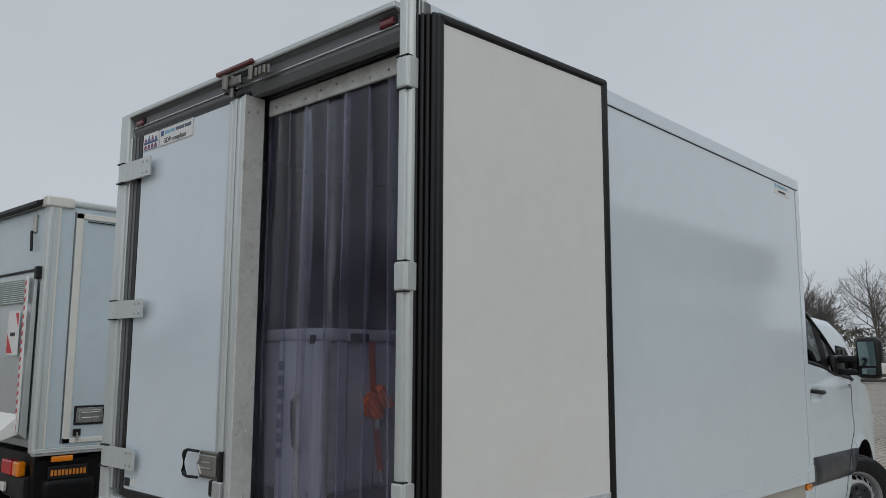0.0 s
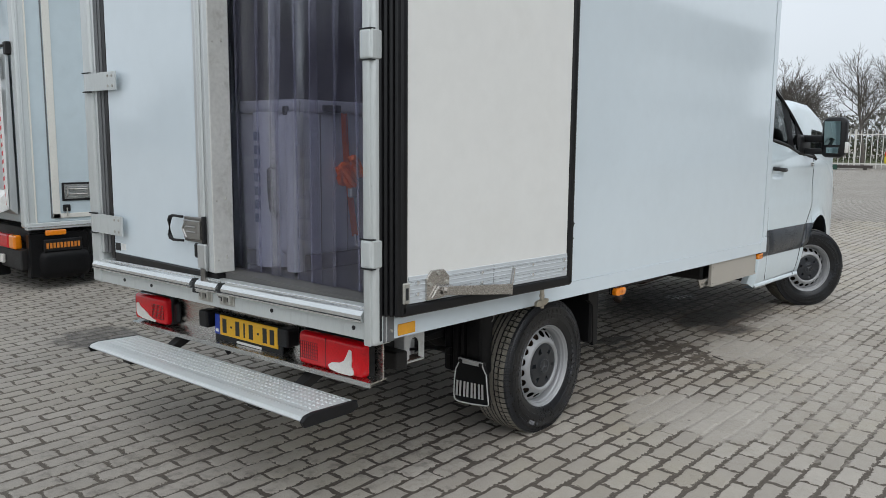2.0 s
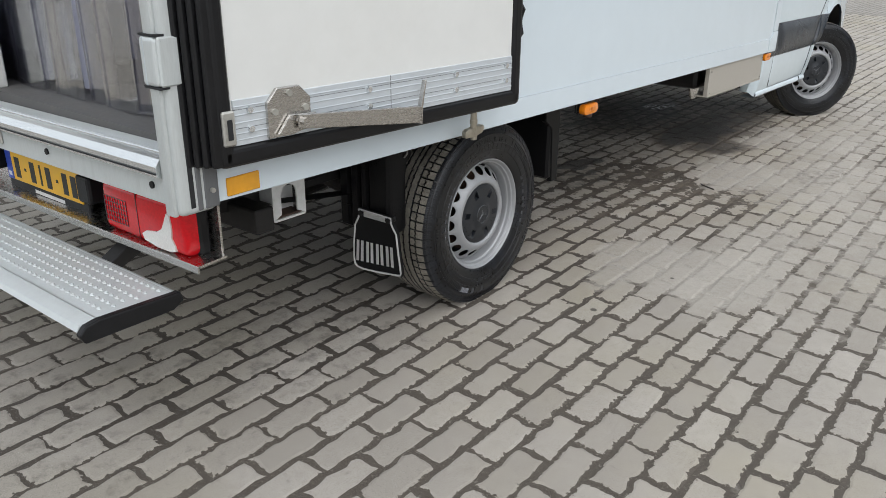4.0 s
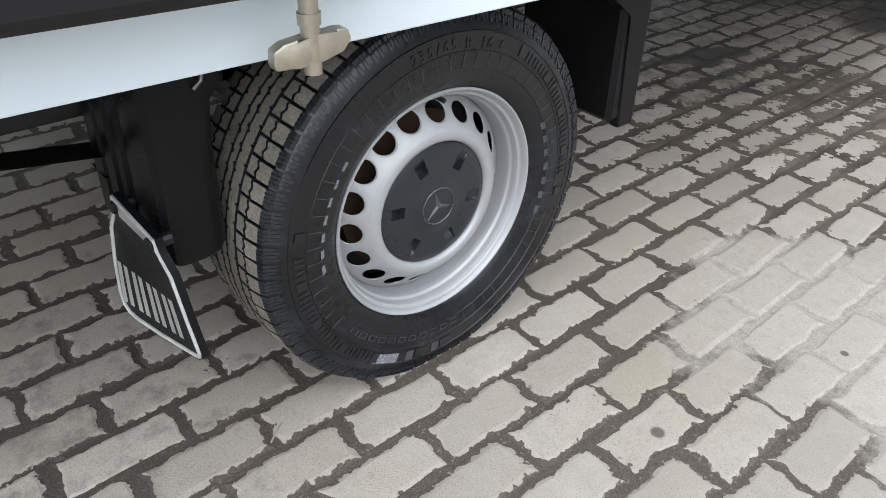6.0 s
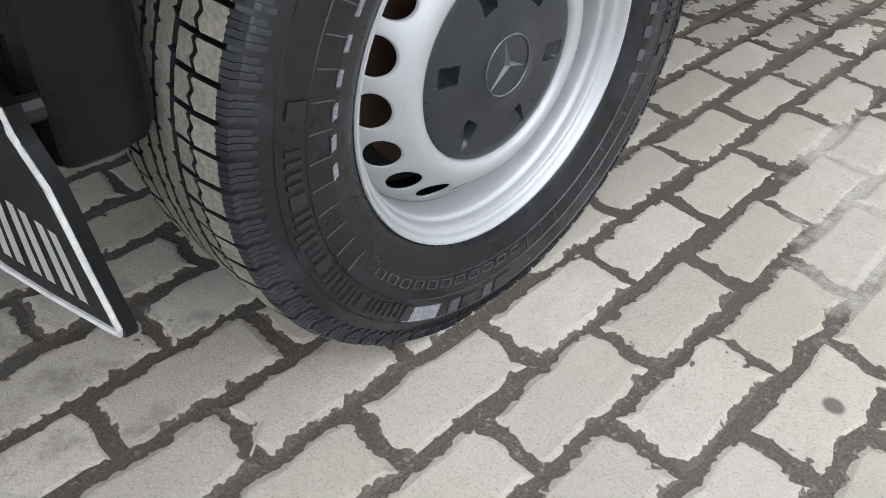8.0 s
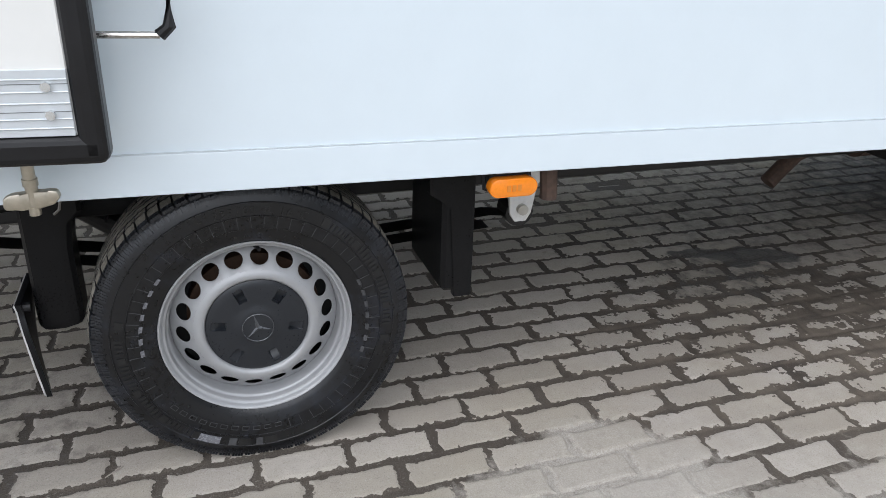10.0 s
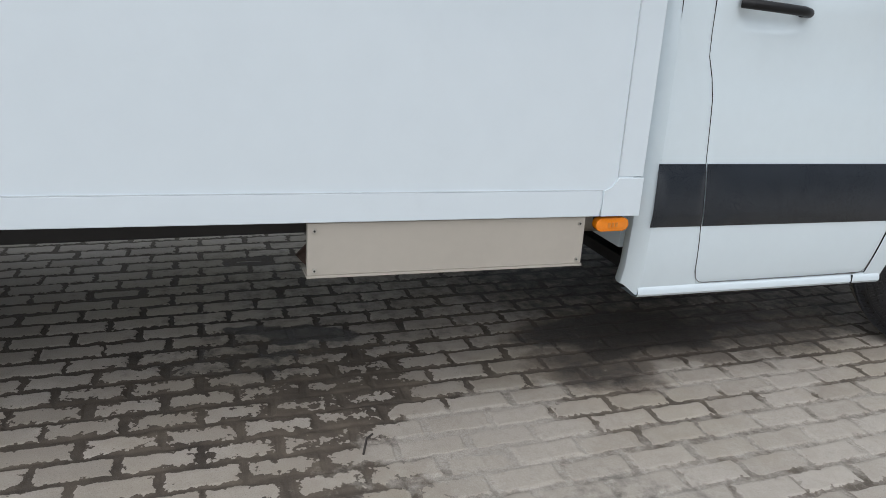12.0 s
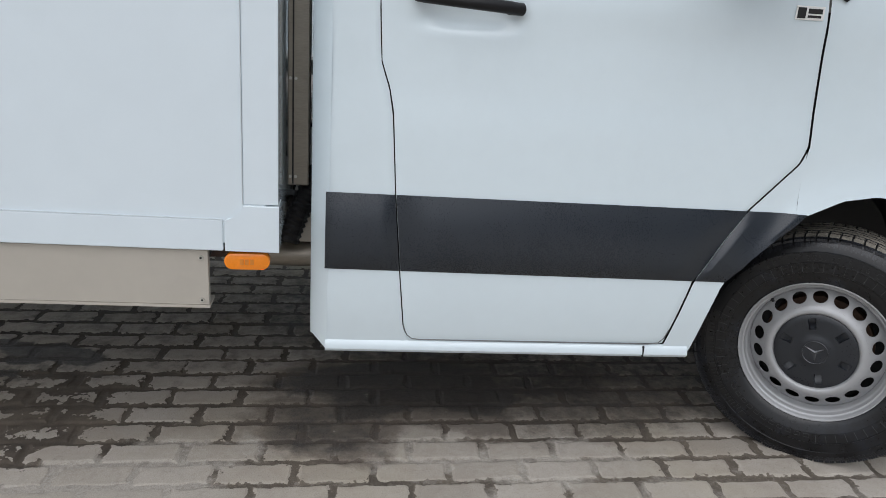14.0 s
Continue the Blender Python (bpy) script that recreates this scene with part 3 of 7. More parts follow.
# stickers on the left door
bm = block(-2.018, -1.862, -0.0045, -0.002, 2.602, 2.695, 0)
part("sticker", bm, M_WHITE, ldoor, "small sticker with a purple picture band")
part("sticker_print", block(-2.012, -1.868, -0.0052, -0.0045, 2.640, 2.652, 0), M_LABEL_NAVY, ldoor)
part("sticker_print", block(-2.012, -1.868, -0.0052, -0.0045, 2.606, 2.611, 0), M_LABEL_NAVY, ldoor)
for k in range(4):
    part("sticker_print", prism([(-2.010 + 0.036 * k, 2.654), (-1.980 + 0.036 * k, 2.654), (-1.995 + 0.036 * k, 2.676 + 0.010 * (k in (1, 2)))], "y", -0.0052, -0.0045, 0), M_LABEL_NAVY if k % 2 else M_LABEL_PLUM, ldoor)
    part("sticker_print", prism([(-2.009 + 0.036 * k, 2.614), (-1.982 + 0.036 * k, 2.614), (-1.984 + 0.036 * k, 2.630), (-1.9955 + 0.036 * k, 2.638), (-2.007 + 0.036 * k, 2.630)], "y", -0.0052, -0.0045, 0), M_LABEL_PLUM, ldoor)
part("sticker", prism([(-1.85, 2.610), (-1.842, 2.602), (-1.520, 2.602), (-1.512, 2.610), (-1.512, 2.687), (-1.520, 2.695), (-1.842, 2.695), (-1.85, 2.687)], "y", -0.0045, -0.002, 0.0), M_WHITE, ldoor, "white sticker with blue print")
part("sticker_print", block(-1.835, -1.805, -0.0052, -0.0045, 2.655, 2.683, 0), M_LABEL_NAVY, ldoor)
for k, (xa, xb) in enumerate(((-1.795, -1.740), (-1.735, -1.690), (-1.684, -1.600), (-1.595, -1.535))):
    part("sticker_print", block(xa, xb, -0.0052, -0.0045, 2.660, 2.678, 0), M_LABEL_BLUE if k < 2 else M_LABEL_SLATE, ldoor)
for xa, xb, za, zb in ((-1.842, -1.520, 2.6045, 2.606), (-1.842, -1.520, 2.691, 2.6925), (-1.8475, -1.846, 2.612, 2.685), (-1.516, -1.5145, 2.612, 2.685)):
    part("sticker_border", block(xa, xb, -0.0052, -0.0045, za, zb, 0), M_LABEL_SLATE, ldoor)
words("GDP compliant", 0.036, M_INK, ldoor, (-1.69, -0.0056, 2.625), pose(0, 0, 0, 90, 0, 0))
part("sticker", block(-2.018, -1.965, -0.0045, -0.002, 0.885, 0.925, 0), M_INK, ldoor)
part("sticker", block(-1.955, -1.905, -0.0045, -0.002, 0.892, 0.925, 0), M_WHITE, ldoor)

# opened right door, folded flat against the side
D0, D1 = 0.008, 0.062
rdoor = part("open_rear_door", block(D0, D1 - 0.012, 0.075, 1.07, 0.845, 2.765, 0.004), M_PANEL, truck, "open rear door, off-white lining with black rubber edge", at=(0.03, 0.0, 0.84))
rdoor.rotation_euler = (0, 0, radians(-4.6))
part("door_lining", block(D1 - 0.014, D1, 0.085, 1.052, 0.874, 2.742, 0.003), M_INNER, rdoor)
for y0, y1, z0, z1 in ((0.05, 1.092, 0.828, 0.876), (0.05, 1.092, 2.738, 2.778), (1.05, 1.094, 0.83, 2.776), (0.048, 0.088, 0.83, 2.776)):
    part("door_gasket", block(D1 - 0.045, D1 + 0.008, y0, y1, z0, z1, 0.014, seg=3), M_GASKET, rdoor)
for k in range(4):
    x0 = 0.000 + 0.0165 * k
    part("gasket_lip", block(x0, x0 + 0.0155, -0.004 + 0.012 * k, 0.08, 0.832, 2.772, 0.007, seg=2), M_GASKET, rdoor)
part("kick_plate", block(D1 - 0.002, D1 + 0.004, 0.09, 1.05, 0.876, 0.978, 0.001), M_KICK, rdoor, "ribbed aluminium kick plate with rivets")
for z in (0.888, 0.902, 0.926, 0.943, 0.962):
    part("kick_plate_rib", block(D1 + 0.003, D1 + 0.0062, 0.09, 1.05, z, z + 0.0024, 0.001), M_KICK, rdoor)
for z0 in (0.914, 0.956):
    part("kick_plate_joint", block(D1 + 0.0035, D1 + 0.0048, 0.09, 1.05, z0, z0 + 0.0009, 0), M_FRAME, rdoor)
part("kick_plate_joint", block(D1 + 0.0035, D1 + 0.005, 0.5560, 0.5570, 0.878, 0.978, 0), M_FRAME, rdoor)
for y in (0.13, 0.48, 0.80, 1.02):
    for z in (0.902, 0.945):
        part("rivet", rod((D1, y, z + 0.008), (D1 + 0.012, y, z + 0.008), 0.0075, seg=8), M_SILL, rdoor)
plate = part("stay_plate", prism([(0.172, 0.88), (0.172, 0.962), (0.20, 0.992), (0.262, 0.992), (0.292, 0.962), (0.292, 0.892), (0.24, 0.88)], "x", D1 + 0.004, D1 + 0.014, 0.002), M_STEEL, rdoor, "stainless stay lever")
for y, z in ((0.19, 0.94), (0.232, 0.978), (0.276, 0.94)):
    part("bolt", rod((D1 + 0.012, y, z), (D1 + 0.02, y, z), 0.008, seg=8), M_GALV, rdoor)
part("stay_lever", prism([(0.19, 0.888), (0.225, 0.93), (0.30, 0.926), (0.30, 0.89)], "x", D1 + 0.016, D1 + 0.024, 0.002), M_STEEL, rdoor)
part("stay_lever", prism([(0.24, 0.896), (0.24, 0.93), (0.64, 0.892), (0.64, 0.846)], "x", D1 + 0.030, D1 + 0.036, 0.002), M_STEEL, rdoor)
part("stay_lever", prism([(0.634, 0.844), (0.636, 0.892), (0.652, 0.958), (0.657, 0.957), (0.6415, 0.890), (0.6405, 0.844)], "x", D1 + 0.022, D1 + 0.036, 0.001), M_STEEL, rdoor)
part("bolt", rod((D1 + 0.02, 0.252, 0.913), (D1 + 0.05, 0.252, 0.913), 0.010, seg=8), M_STEEL, rdoor)
part("edge_lock", block(D1 + 0.004, D1 + 0.016, 0.056, 0.088, 0.880, 0.958, 0.004), M_GALV, rdoor)
part("edge_lock", block(D1 + 0.016, D1 + 0.018, 0.066, 0.078, 0.895, 0.94, 0), M_SEAM, rdoor)
part("lock_rod", rod((0.002, 0.955, 0.74), (0.002, 0.955, 0.84), 0.0100, seg=20), M_BRASSY, rdoor, smooth=35)
bm = prism([(0.910, 0.745), (0.911, 0.759), (0.922, 0.765), (0.936, 0.767), (0.958, 0.766), (0.982, 0.771), (0.994, 0.769), (0.998, 0.758), (0.988, 0.746), (0.964, 0.739), (0.938, 0.741), (0.924, 0.738), (0.912, 0.739)], "x", -0.006, 0.011, 0.003)
rod((0.002, 0.955, 0.778), (0.002, 0.955, 0.790), 0.0122, bm, 20)
rod((0.004, 0.955, 0.728), (0.004, 0.955, 0.742), 0.0095, bm, 16)
part("rod_catch", bm, M_BRASSY, rdoor, smooth=35)
# lock handle on the outer face, its grip reaching past the door's free edge
pts = [(-0.022, 1.04, 1.112), (-0.022, 1.185, 1.112), (-0.022, 1.200, 1.096), (-0.022, 1.196, 1.026), (-0.022, 1.18, 1.012), (-0.022, 1.04, 1.014)]
part("grip", tube(pts[1:5], 0.011), M_BLACK, rdoor)
part("handle_arm", tube(pts[:2], 0.006, tube(pts[4:], 0.006)), M_STEEL, rdoor)
part("latch_plate", block(-0.012, 0.008, 0.86, 1.06, 1.0, 1.12, 0.004), M_STEEL, rdoor)
for z0, z1 in ((2.485, 2.602), (1.76, 1.862), (1.015, 1.118)):
    h = block(-0.046, 0.010, -0.047, -0.026, z0, z1, 0.009, seg=3)
    block(0.004, 0.016, -0.040, 0.01, z0, z1, 0.004, h)
    hg = part("hinge", h, M_ALU_W, truck)
    part("hinge_shadow_gap", block(-0.047, 0.012, -0.044, -0.02, z1, z1 + 0.005, 0), M_SEAM, hg)
    part("hinge_shadow_gap", block(-0.047, 0.012, -0.044, -0.02, z0 - 0.005, z0, 0), M_SEAM, hg)
    part("hinge_crease", block(-0.030, -0.028, -0.0476, -0.042, z0 + 0.002, z1 - 0.002, 0), M_JOINT, hg)
part("post_cover", block(-0.038, -0.002, -0.040, -0.024, 0.722, TOP + 0.004, 0.007, seg=2), M_ALU_W, truck, smooth=30)
part("amber_reflector", block(0.003, 0.010, 0.098, 0.192, 0.742, 0.786, 0.002), M_AMBER_R, truck, "amber side reflector")

# strip curtain behind the door opening
part("curtain_rail", block(-1.04, -0.045, 0.105, 0.118, 2.622, 2.700, 0.003), M_ALU_OLD, truck, "worn aluminium curtain rail")
for k in range(9):
    part("rail_screw", rod((-0.98 + 0.105 * k, 0.098, 2.655 + 0.012 * math.sin(5 * k)), (-0.98 + 0.105 * k, 0.106, 2.655 + 0.012 * math.sin(5 * k)), 0.006, seg=8), M_GALV, truck)
for k in range(-2, 8):
    xa = -1.05 + 0.132 * k
    rows = []
    lean, flare_out = 0.020 * math.sin(2.3 * k + 0.4), 0.016 + 0.014 * math.sin(1.7 * k)
    for j in range(21):
        z = 0.876 + (2.63 - 0.876) * j / 20
        row = []
        for i in range(13):
            u = i / 12
            fall = 1 - j / 20
            wide = 0.156 + flare_out * math.sin(math.pi * min(1.0, 1.6 * fall))
            y = 0.122 + 0.012 * (k % 2) + 0.004 * (u - 0.5) * math.sin(2.9 * k + 1.1 * z) + 0.003 * math.sin(math.pi * u) * (0.2 + fall) * (1 if k % 3 else -1) + 0.003 * fall * math.sin(2.3 * z + 2.1 * k) + 0.0004 * math.sin(9 * u + k + 2 * z)
            row.append((xa + wide * u + lean * fall, y, z))
        rows.append(row)
    strip_ob = part("curtain_strip", sheet(rows, 0.002), M_PVC, truck, smooth=60)
    line = []
    for j, row in enumerate(rows):
        wide = 0.004 + 0.017 * abs(math.sin(1.3 * k + 2.4 * j / 20)) * (0.35 + 0.65 * j / 20)
        line.append([(row[0][0], row[0][1] - 0.0035, row[0][2]), (row[0][0] + wide, row[0][1] - 0.0035, row[0][2])])
    part("strip_edge", sheet(line, 0.001), M_PVC_EDGE, strip_ob)

# step board, bumper plate, lamps and number plate
step = part("rear_step", prism([(-0.200, 0.422), (-0.214, 0.434), (-0.206, 0.447), (-0.170, 0.454), (0.05, 0.448), (0.055, 0.428), (0.03, 0.424)], "x", -1.925, -0.197, 0.0), M_STEP, truck, "pale aluminium step board with a dimpled tread", smooth=25)
studs = bmesh.new()
for i in range(65):
    for j in range(6):
        x, y = -1.905 + 0.026 * i + 0.013 * (j % 2), -0.132 + 0.031 * j
        z = 0.4537 - 0.0279 * (y + 0.170) * 0.98
        rims = [[studs.verts.new((x + r * math.cos(q), y + 0.75 * r * math.sin(q), z + h)) for q in (2 * math.pi * u / 8 for u in range(8))] for r, h in ((0.0078, -0.001), (0.0064, 0.0030), (0.0036, 0.0040), (0.0026, 0.0012))]
        for lower, upper in zip(rims, rims[1:]):
            for u in range(8):
                studs.faces.new((lower[u], lower[(u + 1) % 8], upper[(u + 1) % 8], upper[u]))
        studs.faces.new(rims[-1])
tagged(part("stud_pattern", studs, M_STUD, step), kind="stuff")
for y in (-0.165, 0.045):
    part("tread_line", block(-1.92, -0.200, y - 0.002, y + 0.002, 0.4495 - 0.007 * (y > 0), 0.4552 - 0.028 * (y + 0.165), 0), M_ALU, step)
for x0, x1 in ((-1.940, -1.924), (-0.198, -0.176)):
    part("end_cap", prism([(-0.206, 0.406), (-0.218, 0.430), (-0.20, 0.450), (-0.165, 0.456), (0.055, 0.450), (0.062, 0.424), (0.03, 0.406)], "x", x0, x1, 0.004), M_BLACK, step)
for x in (-1.62, -0.56):
    part("step_bracket", block(x - 0.04, x + 0.04, -0.17, 0.05, 0.390, 0.4235, 0.004), M_BLACK, step)
    part("step_arm", prism([(-0.02, 0.390), (0.05, 0.395), (0.42, 0.56), (0.42, 0.60), (0.30, 0.58)], "x", x - 0.03, x + 0.03, 0.003), M_CHASSIS, step)
bump = part("bumper_plate", block(-2.055, -0.155, 0.176, 0.184, 0.505, 0.70, 0.002), M_STEEL, truck, "stainless steel rear bumper plate")
part("bumper_lip", prism([(0.09, 0.500), (0.178, 0.506), (0.178, 0.512), (0.09, 0.508)], "x", -2.062, -0.135, 0.0), M_STEEL, bump)
part("bumper_lip", block(-2.062, -0.135, 0.086, 0.092, 0.486, 0.508, 0.001), M_STEEL, bump)
for x in (-1.66, -1.50, -0.67):
    part("bolt", rod((x, 0.168, 0.56), (x, 0.178, 0.56), 0.010, seg=8), M_GALV, bump)
for x0, x1 in ((-2.050, -1.72), (-0.606, -0.196)):
    s = 1 if x0 > -1 else -1
    o = x1 if s > 0 else x0
    inn = x0 if s > 0 else x1
    lamp = part("tail_lamp", block(x0, x1, 0.10, 0.172, 0.526, 0.672, 0.022, seg=3), M_RED, truck, "red and clear tail lamp", smooth=40)
    w = abs(x1 - x0)
    pts = [(o - 0.075, 0.640), (o - 0.062, 0.636), (o - 0.058, 0.60), (o - 0.062, 0.572), (o - 0.048, 0.552), (o - 0.050, 0.538), (o - 0.075, 0.532), (o - 0.14, 0.532), (o - 0.195, 0.540), (o - 0.205, 0.556), (o - 0.18, 0.570), (o - 0.13, 0.577), (o - 0.105, 0.590), (o - 0.09, 0.612)]
    if s < 0:
        pts = [(o + 0.034, 0.618), (o + 0.032, 0.572), (o + 0.045, 0.552), (o + 0.10, 0.540), (o + 0.225, 0.536), (o + 0.24, 0.543), (o + 0.18, 0.556), (o + 0.14, 0.578), (o + 0.105, 0.594), (o + 0.075, 0.602), (o + 0.055, 0.622)]
    part("clear_lens", prism(pts, "y", 0.096, 0.11, 0.0), M_CLEAR, lamp)
    if s > 0:
        part("lens_joint", block(*sorted((o - s * 0.225, o - s * 0.222)), 0.0985, 0.104, 0.535, 0.665, 0), M_RED_D, lamp)
    part("lamp_bezel", block(x0 - 0.004, x1 + 0.004, 0.135, 0.1745, 0.521, 0.677, 0.012, seg=2), M_BLACK, lamp)
    grid = None
    for k in range(9):
        gx = inn + s * (0.018 + 0.014 * k)
        grid = block(*sorted((gx, gx + s * 0.0022)), 0.0982, 0.104, 0.556, 0.632, 0, grid)
    for k in range(6):
        grid = block(*sorted((inn + s * 0.016, inn + s * 0.134)), 0.0984, 0.104, 0.558 + 0.0145 * k, 0.5600 + 0.0145 * k, 0, grid)
    part("lens_grid", grid, M_RED_D, lamp)
    part("lamp_socket", block(*sorted((inn, inn - s * 0.05)), 0.145, 0.174, 0.54, 0.65, 0.01), M_BLACK, lamp)
plate = part("number_plate", block(-1.305, -0.765, 0.136, 0.15, 0.515, 0.652, 0.004), M_BLACK, truck, "yellow number plate in a black holder")
part("plate_face", block(-1.255, -0.79, 0.131, 0.137, 0.548, 0.648, 0.003), M_YELLOW, plate)
part("plate_band", block(-1.297, -1.255, 0.131, 0.137, 0.548, 0.648, 0.002), M_BLUE, plate)
part("plate_band_print", block(-1.287, -1.266, 0.1303, 0.131, 0.56, 0.575, 0), M_WHITE, plate)
for k, w in enumerate((0.048, 0.02, 0.046, 0.022, 0.046, 0.02, 0.044, 0.046)):
    x = -1.23 + 0.0545 * k
    z0, z1 = (0.592, 0.602) if k in (1, 5) else (0.562, 0.632)
    part("plate_print", block(x + (0.012 if k in (1, 3, 5) else 0), x + (0.012 if k in (1, 3, 5) else 0) + w * (0.55 if k == 3 else 0.72), 0.1303, 0.131, z0, z1, 0), M_INK, plate)
part("holder_print", block(-1.12, -0.92, 0.1353, 0.136, 0.524, 0.536, 0), M_WHITE, plate)
for x in (-1.395, -0.755):
    pl = part("plate_lamp", block(x, x + 0.075, 0.10, 0.172, 0.575, 0.66, 0.01, seg=2), M_BLACK, truck)



def settle(ob, right, left, drop=0.0):
    """Rear fittings sag a little towards the truck's left side."""
    for piece in [ob, *ob.children_recursive]:
        for v in piece.data.vertices:
            share = min(1.0, max(0.0, (-0.1 - (v.co.x + ORIGIN[piece].x)) / 1.95))
            v.co.z += right + (left - right) * share
    for piece in ob.children:
        if piece.name.startswith(("sill_cap", "sill_rib", "sill_gap")):
            for v in piece.data.vertices:
                v.co.z -= drop


settle(sill, 0.004, -0.038, 0.016)
settle(step, 0.008, -0.030)
settle(bump, 0.020, -0.036)
settle(plate, 0.0, -0.038)
for ob in truck.children:
    if ob.name.startswith(("tail_lamp", "plate_lamp")):
        settle(ob, 0.0, -0.038)

# underside
for x in (-1.75, -0.47):
    part("chassis_rail", block(x - 0.035, x + 0.035, 0.18, 4.6, 0.520, 0.70, 0.004), M_CHASSIS, truck)
for y in (0.7, 1.25, 1.9, 2.7, 3.5):
    part("cross_member", block(-1.75, -0.47, y, y + 0.06, 0.60, 0.69, 0.003), M_CHASSIS, truck)
    part("floor_bearer", block(W + 0.08, -0.09, y + 0.1, y + 0.15, 0.69, 0.735 - 0.0, 0.003), M_CHASSIS, truck)
part("underfloor", block(W + 0.03, -0.03, 0.05, LONG - 0.02, 0.755, 0.775, 0), M_CHASSIS, truck)
part("wiring", tube([(-1.52, 0.19, 0.50), (-1.40, 0.20, 0.465), (-1.22, 0.20, 0.475), (-1.05, 0.21, 0.45), (-0.86, 0.20, 0.47), (-0.66, 0.21, 0.455), (-0.52, 0.20, 0.49)], 0.008, tube([(-1.30, 0.20, 0.50), (-1.29, 0.19, 0.43), (-1.27, 0.19, 0.415)], 0.012, seg=8), 8), M_BLACK, truck)
part("under_run_beam", block(-1.95, -0.30, 0.40, 0.47, 0.475, 0.555, 0.008, seg=2), M_CHASSIS, truck)
part("shock_absorber", rod((-0.62, 0.78, 0.60), (-0.56, 1.12, 0.36), 0.032, rod((-0.64, 0.70, 0.66), (-0.60, 0.90, 0.52), 0.022, seg=12), 14), M_CHASSIS, truck)
part("shock_absorber", rod((-1.60, 0.78, 0.60), (-1.66, 1.12, 0.36), 0.032, seg=14), M_CHASSIS, truck)
part("brake_hose", tube([(-0.42, 0.58, 0.575), (-0.43, 0.74, 0.560), (-0.44, 0.90, 0.568), (-0.47, 1.05, 0.54)], 0.014, seg=8), M_BLACK, truck)
part("brake_line", tube([(-1.70, 0.80, 0.62), (-1.2, 0.78, 0.585), (-0.8, 0.80, 0.60), (-0.52, 0.84, 0.57), (-0.47, 1.0, 0.50)], 0.010, seg=8), M_BLACK, truck)
part("spare_wheel_tray", block(-1.45, -0.72, 0.52, 1.05, 0.44, 0.475, 0.012, seg=2), M_CHASSIS, truck)
part("air_reservoir", rod((-0.72, 0.60, 0.565), (-0.72, 1.0, 0.565), 0.058, seg=18), M_CHASSIS, truck)
part("wiring_box", block(-0.66, -0.54, 0.70, 0.82, 0.48, 0.54, 0.012, seg=2), M_GUARD, truck)
part("rear_axle", rod((-1.95, 1.311, 0.34), (-0.29, 1.311, 0.34), 0.055, seg=16), M_CHASSIS, truck)
bm = rod((-1.12, 1.16, 0.34), (-1.12, 1.46, 0.34), 0.14, seg=20, r2=0.11)
part("differential", bm, M_CHASSIS, truck)
for x in (-1.83, -0.405):
    pts = [(x, 0.50, 0.532), (x, 0.72, 0.498), (x, 0.85, 0.478), (x, 1.05, 0.445), (x, 1.31, 0.405), (x, 1.75, 0.44), (x, 1.95, 0.455), (x, 2.06, 0.44)]
    spring = sheet([[(x - 0.032, p[1], p[2]) for p in pts], [(x + 0.032, p[1], p[2]) for p in pts]], 0.034)
    sheet([[(x - 0.030, p[1], p[2] - 0.036) for p in pts[2:7]], [(x + 0.030, p[1], p[2] - 0.036) for p in pts[2:7]]], 0.02, spring)
    block(x - 0.05, x + 0.05, 1.23, 1.39, 0.32, 0.45, 0.01, spring)
    part("leaf_spring", spring, M_CHASSIS, truck)
    s = 0.03 if x > -1 else -0.03
    hang = prism([(1.93, 0.62), (2.125, 0.62), (2.118, 0.585), (2.075, 0.535), (2.066, 0.455), (2.052, 0.432), (2.020, 0.432), (2.004, 0.455), (1.998, 0.535), (1.945, 0.585)], "x", *sorted((x + s, x + s + 0.012 * (1 if s > 0 else -1))), 0.003)
    hanger = part("spring_hanger", hang, M_WHITE, truck, "white-painted spring hanger")
    part("hanger_bolt", rod((x + s, 2.036, 0.470), (x + 1.9 * s, 2.036, 0.470), 0.015, seg=10), M_GALV, hanger)
    part("hanger_hole", rod((x + s, 2.036, 0.562), (x + 1.42 * s, 2.036, 0.562), 0.022, seg=12), M_SEAM, hanger)
    part("spring_eye", rod((x - 0.032, 2.036, 0.455), (x + 0.032, 2.036, 0.455), 0.04, seg=16), M_CHASSIS, hanger)
    # bumper support near the rear: a painted channel with an arched opening
    arch = [(0.5875 + 0.032 * math.cos(q), 0.545 + 0.036 * math.sin(q)) for q in (math.pi * u / 8 for u in range(9))]
    face = [(0.522, 0.470), (0.555, 0.486)] + arch[::-1] + [(0.62, 0.486), (0.655, 0.470), (0.655, 0.70), (0.522, 0.70)]
    out_x = x + 0.034 * (1 if x > -1 else -1)
    sup = part("bumper_support", prism(face, "x", *sorted((out_x, out_x - 0.006 * (1 if x > -1 else -1))), 0.0), M_WHITE, truck, "white-painted chassis bracket")
    part("support_side", block(*sorted((out_x - 0.006 * (1 if x > -1 else -1), out_x - 0.09 * (1 if x > -1 else -1))), 0.522, 0.529, 0.472, 0.70, 0.001), M_WHITE, sup)
    part("support_back", block(x - 0.034, x - 0.028, 0.53, 0.655, 0.472, 0.70, 0.001), M_WHITE, sup)
    part("support_base", block(x - 0.04, x + 0.033, 0.53, 0.654, 0.464, 0.472, 0.001), M_WHITE, sup)
    part("support_bolt", rod((x - 0.03, 0.572, 0.528), (x - 0.012, 0.572, 0.528), 0.015, seg=8), M_GALV, sup)
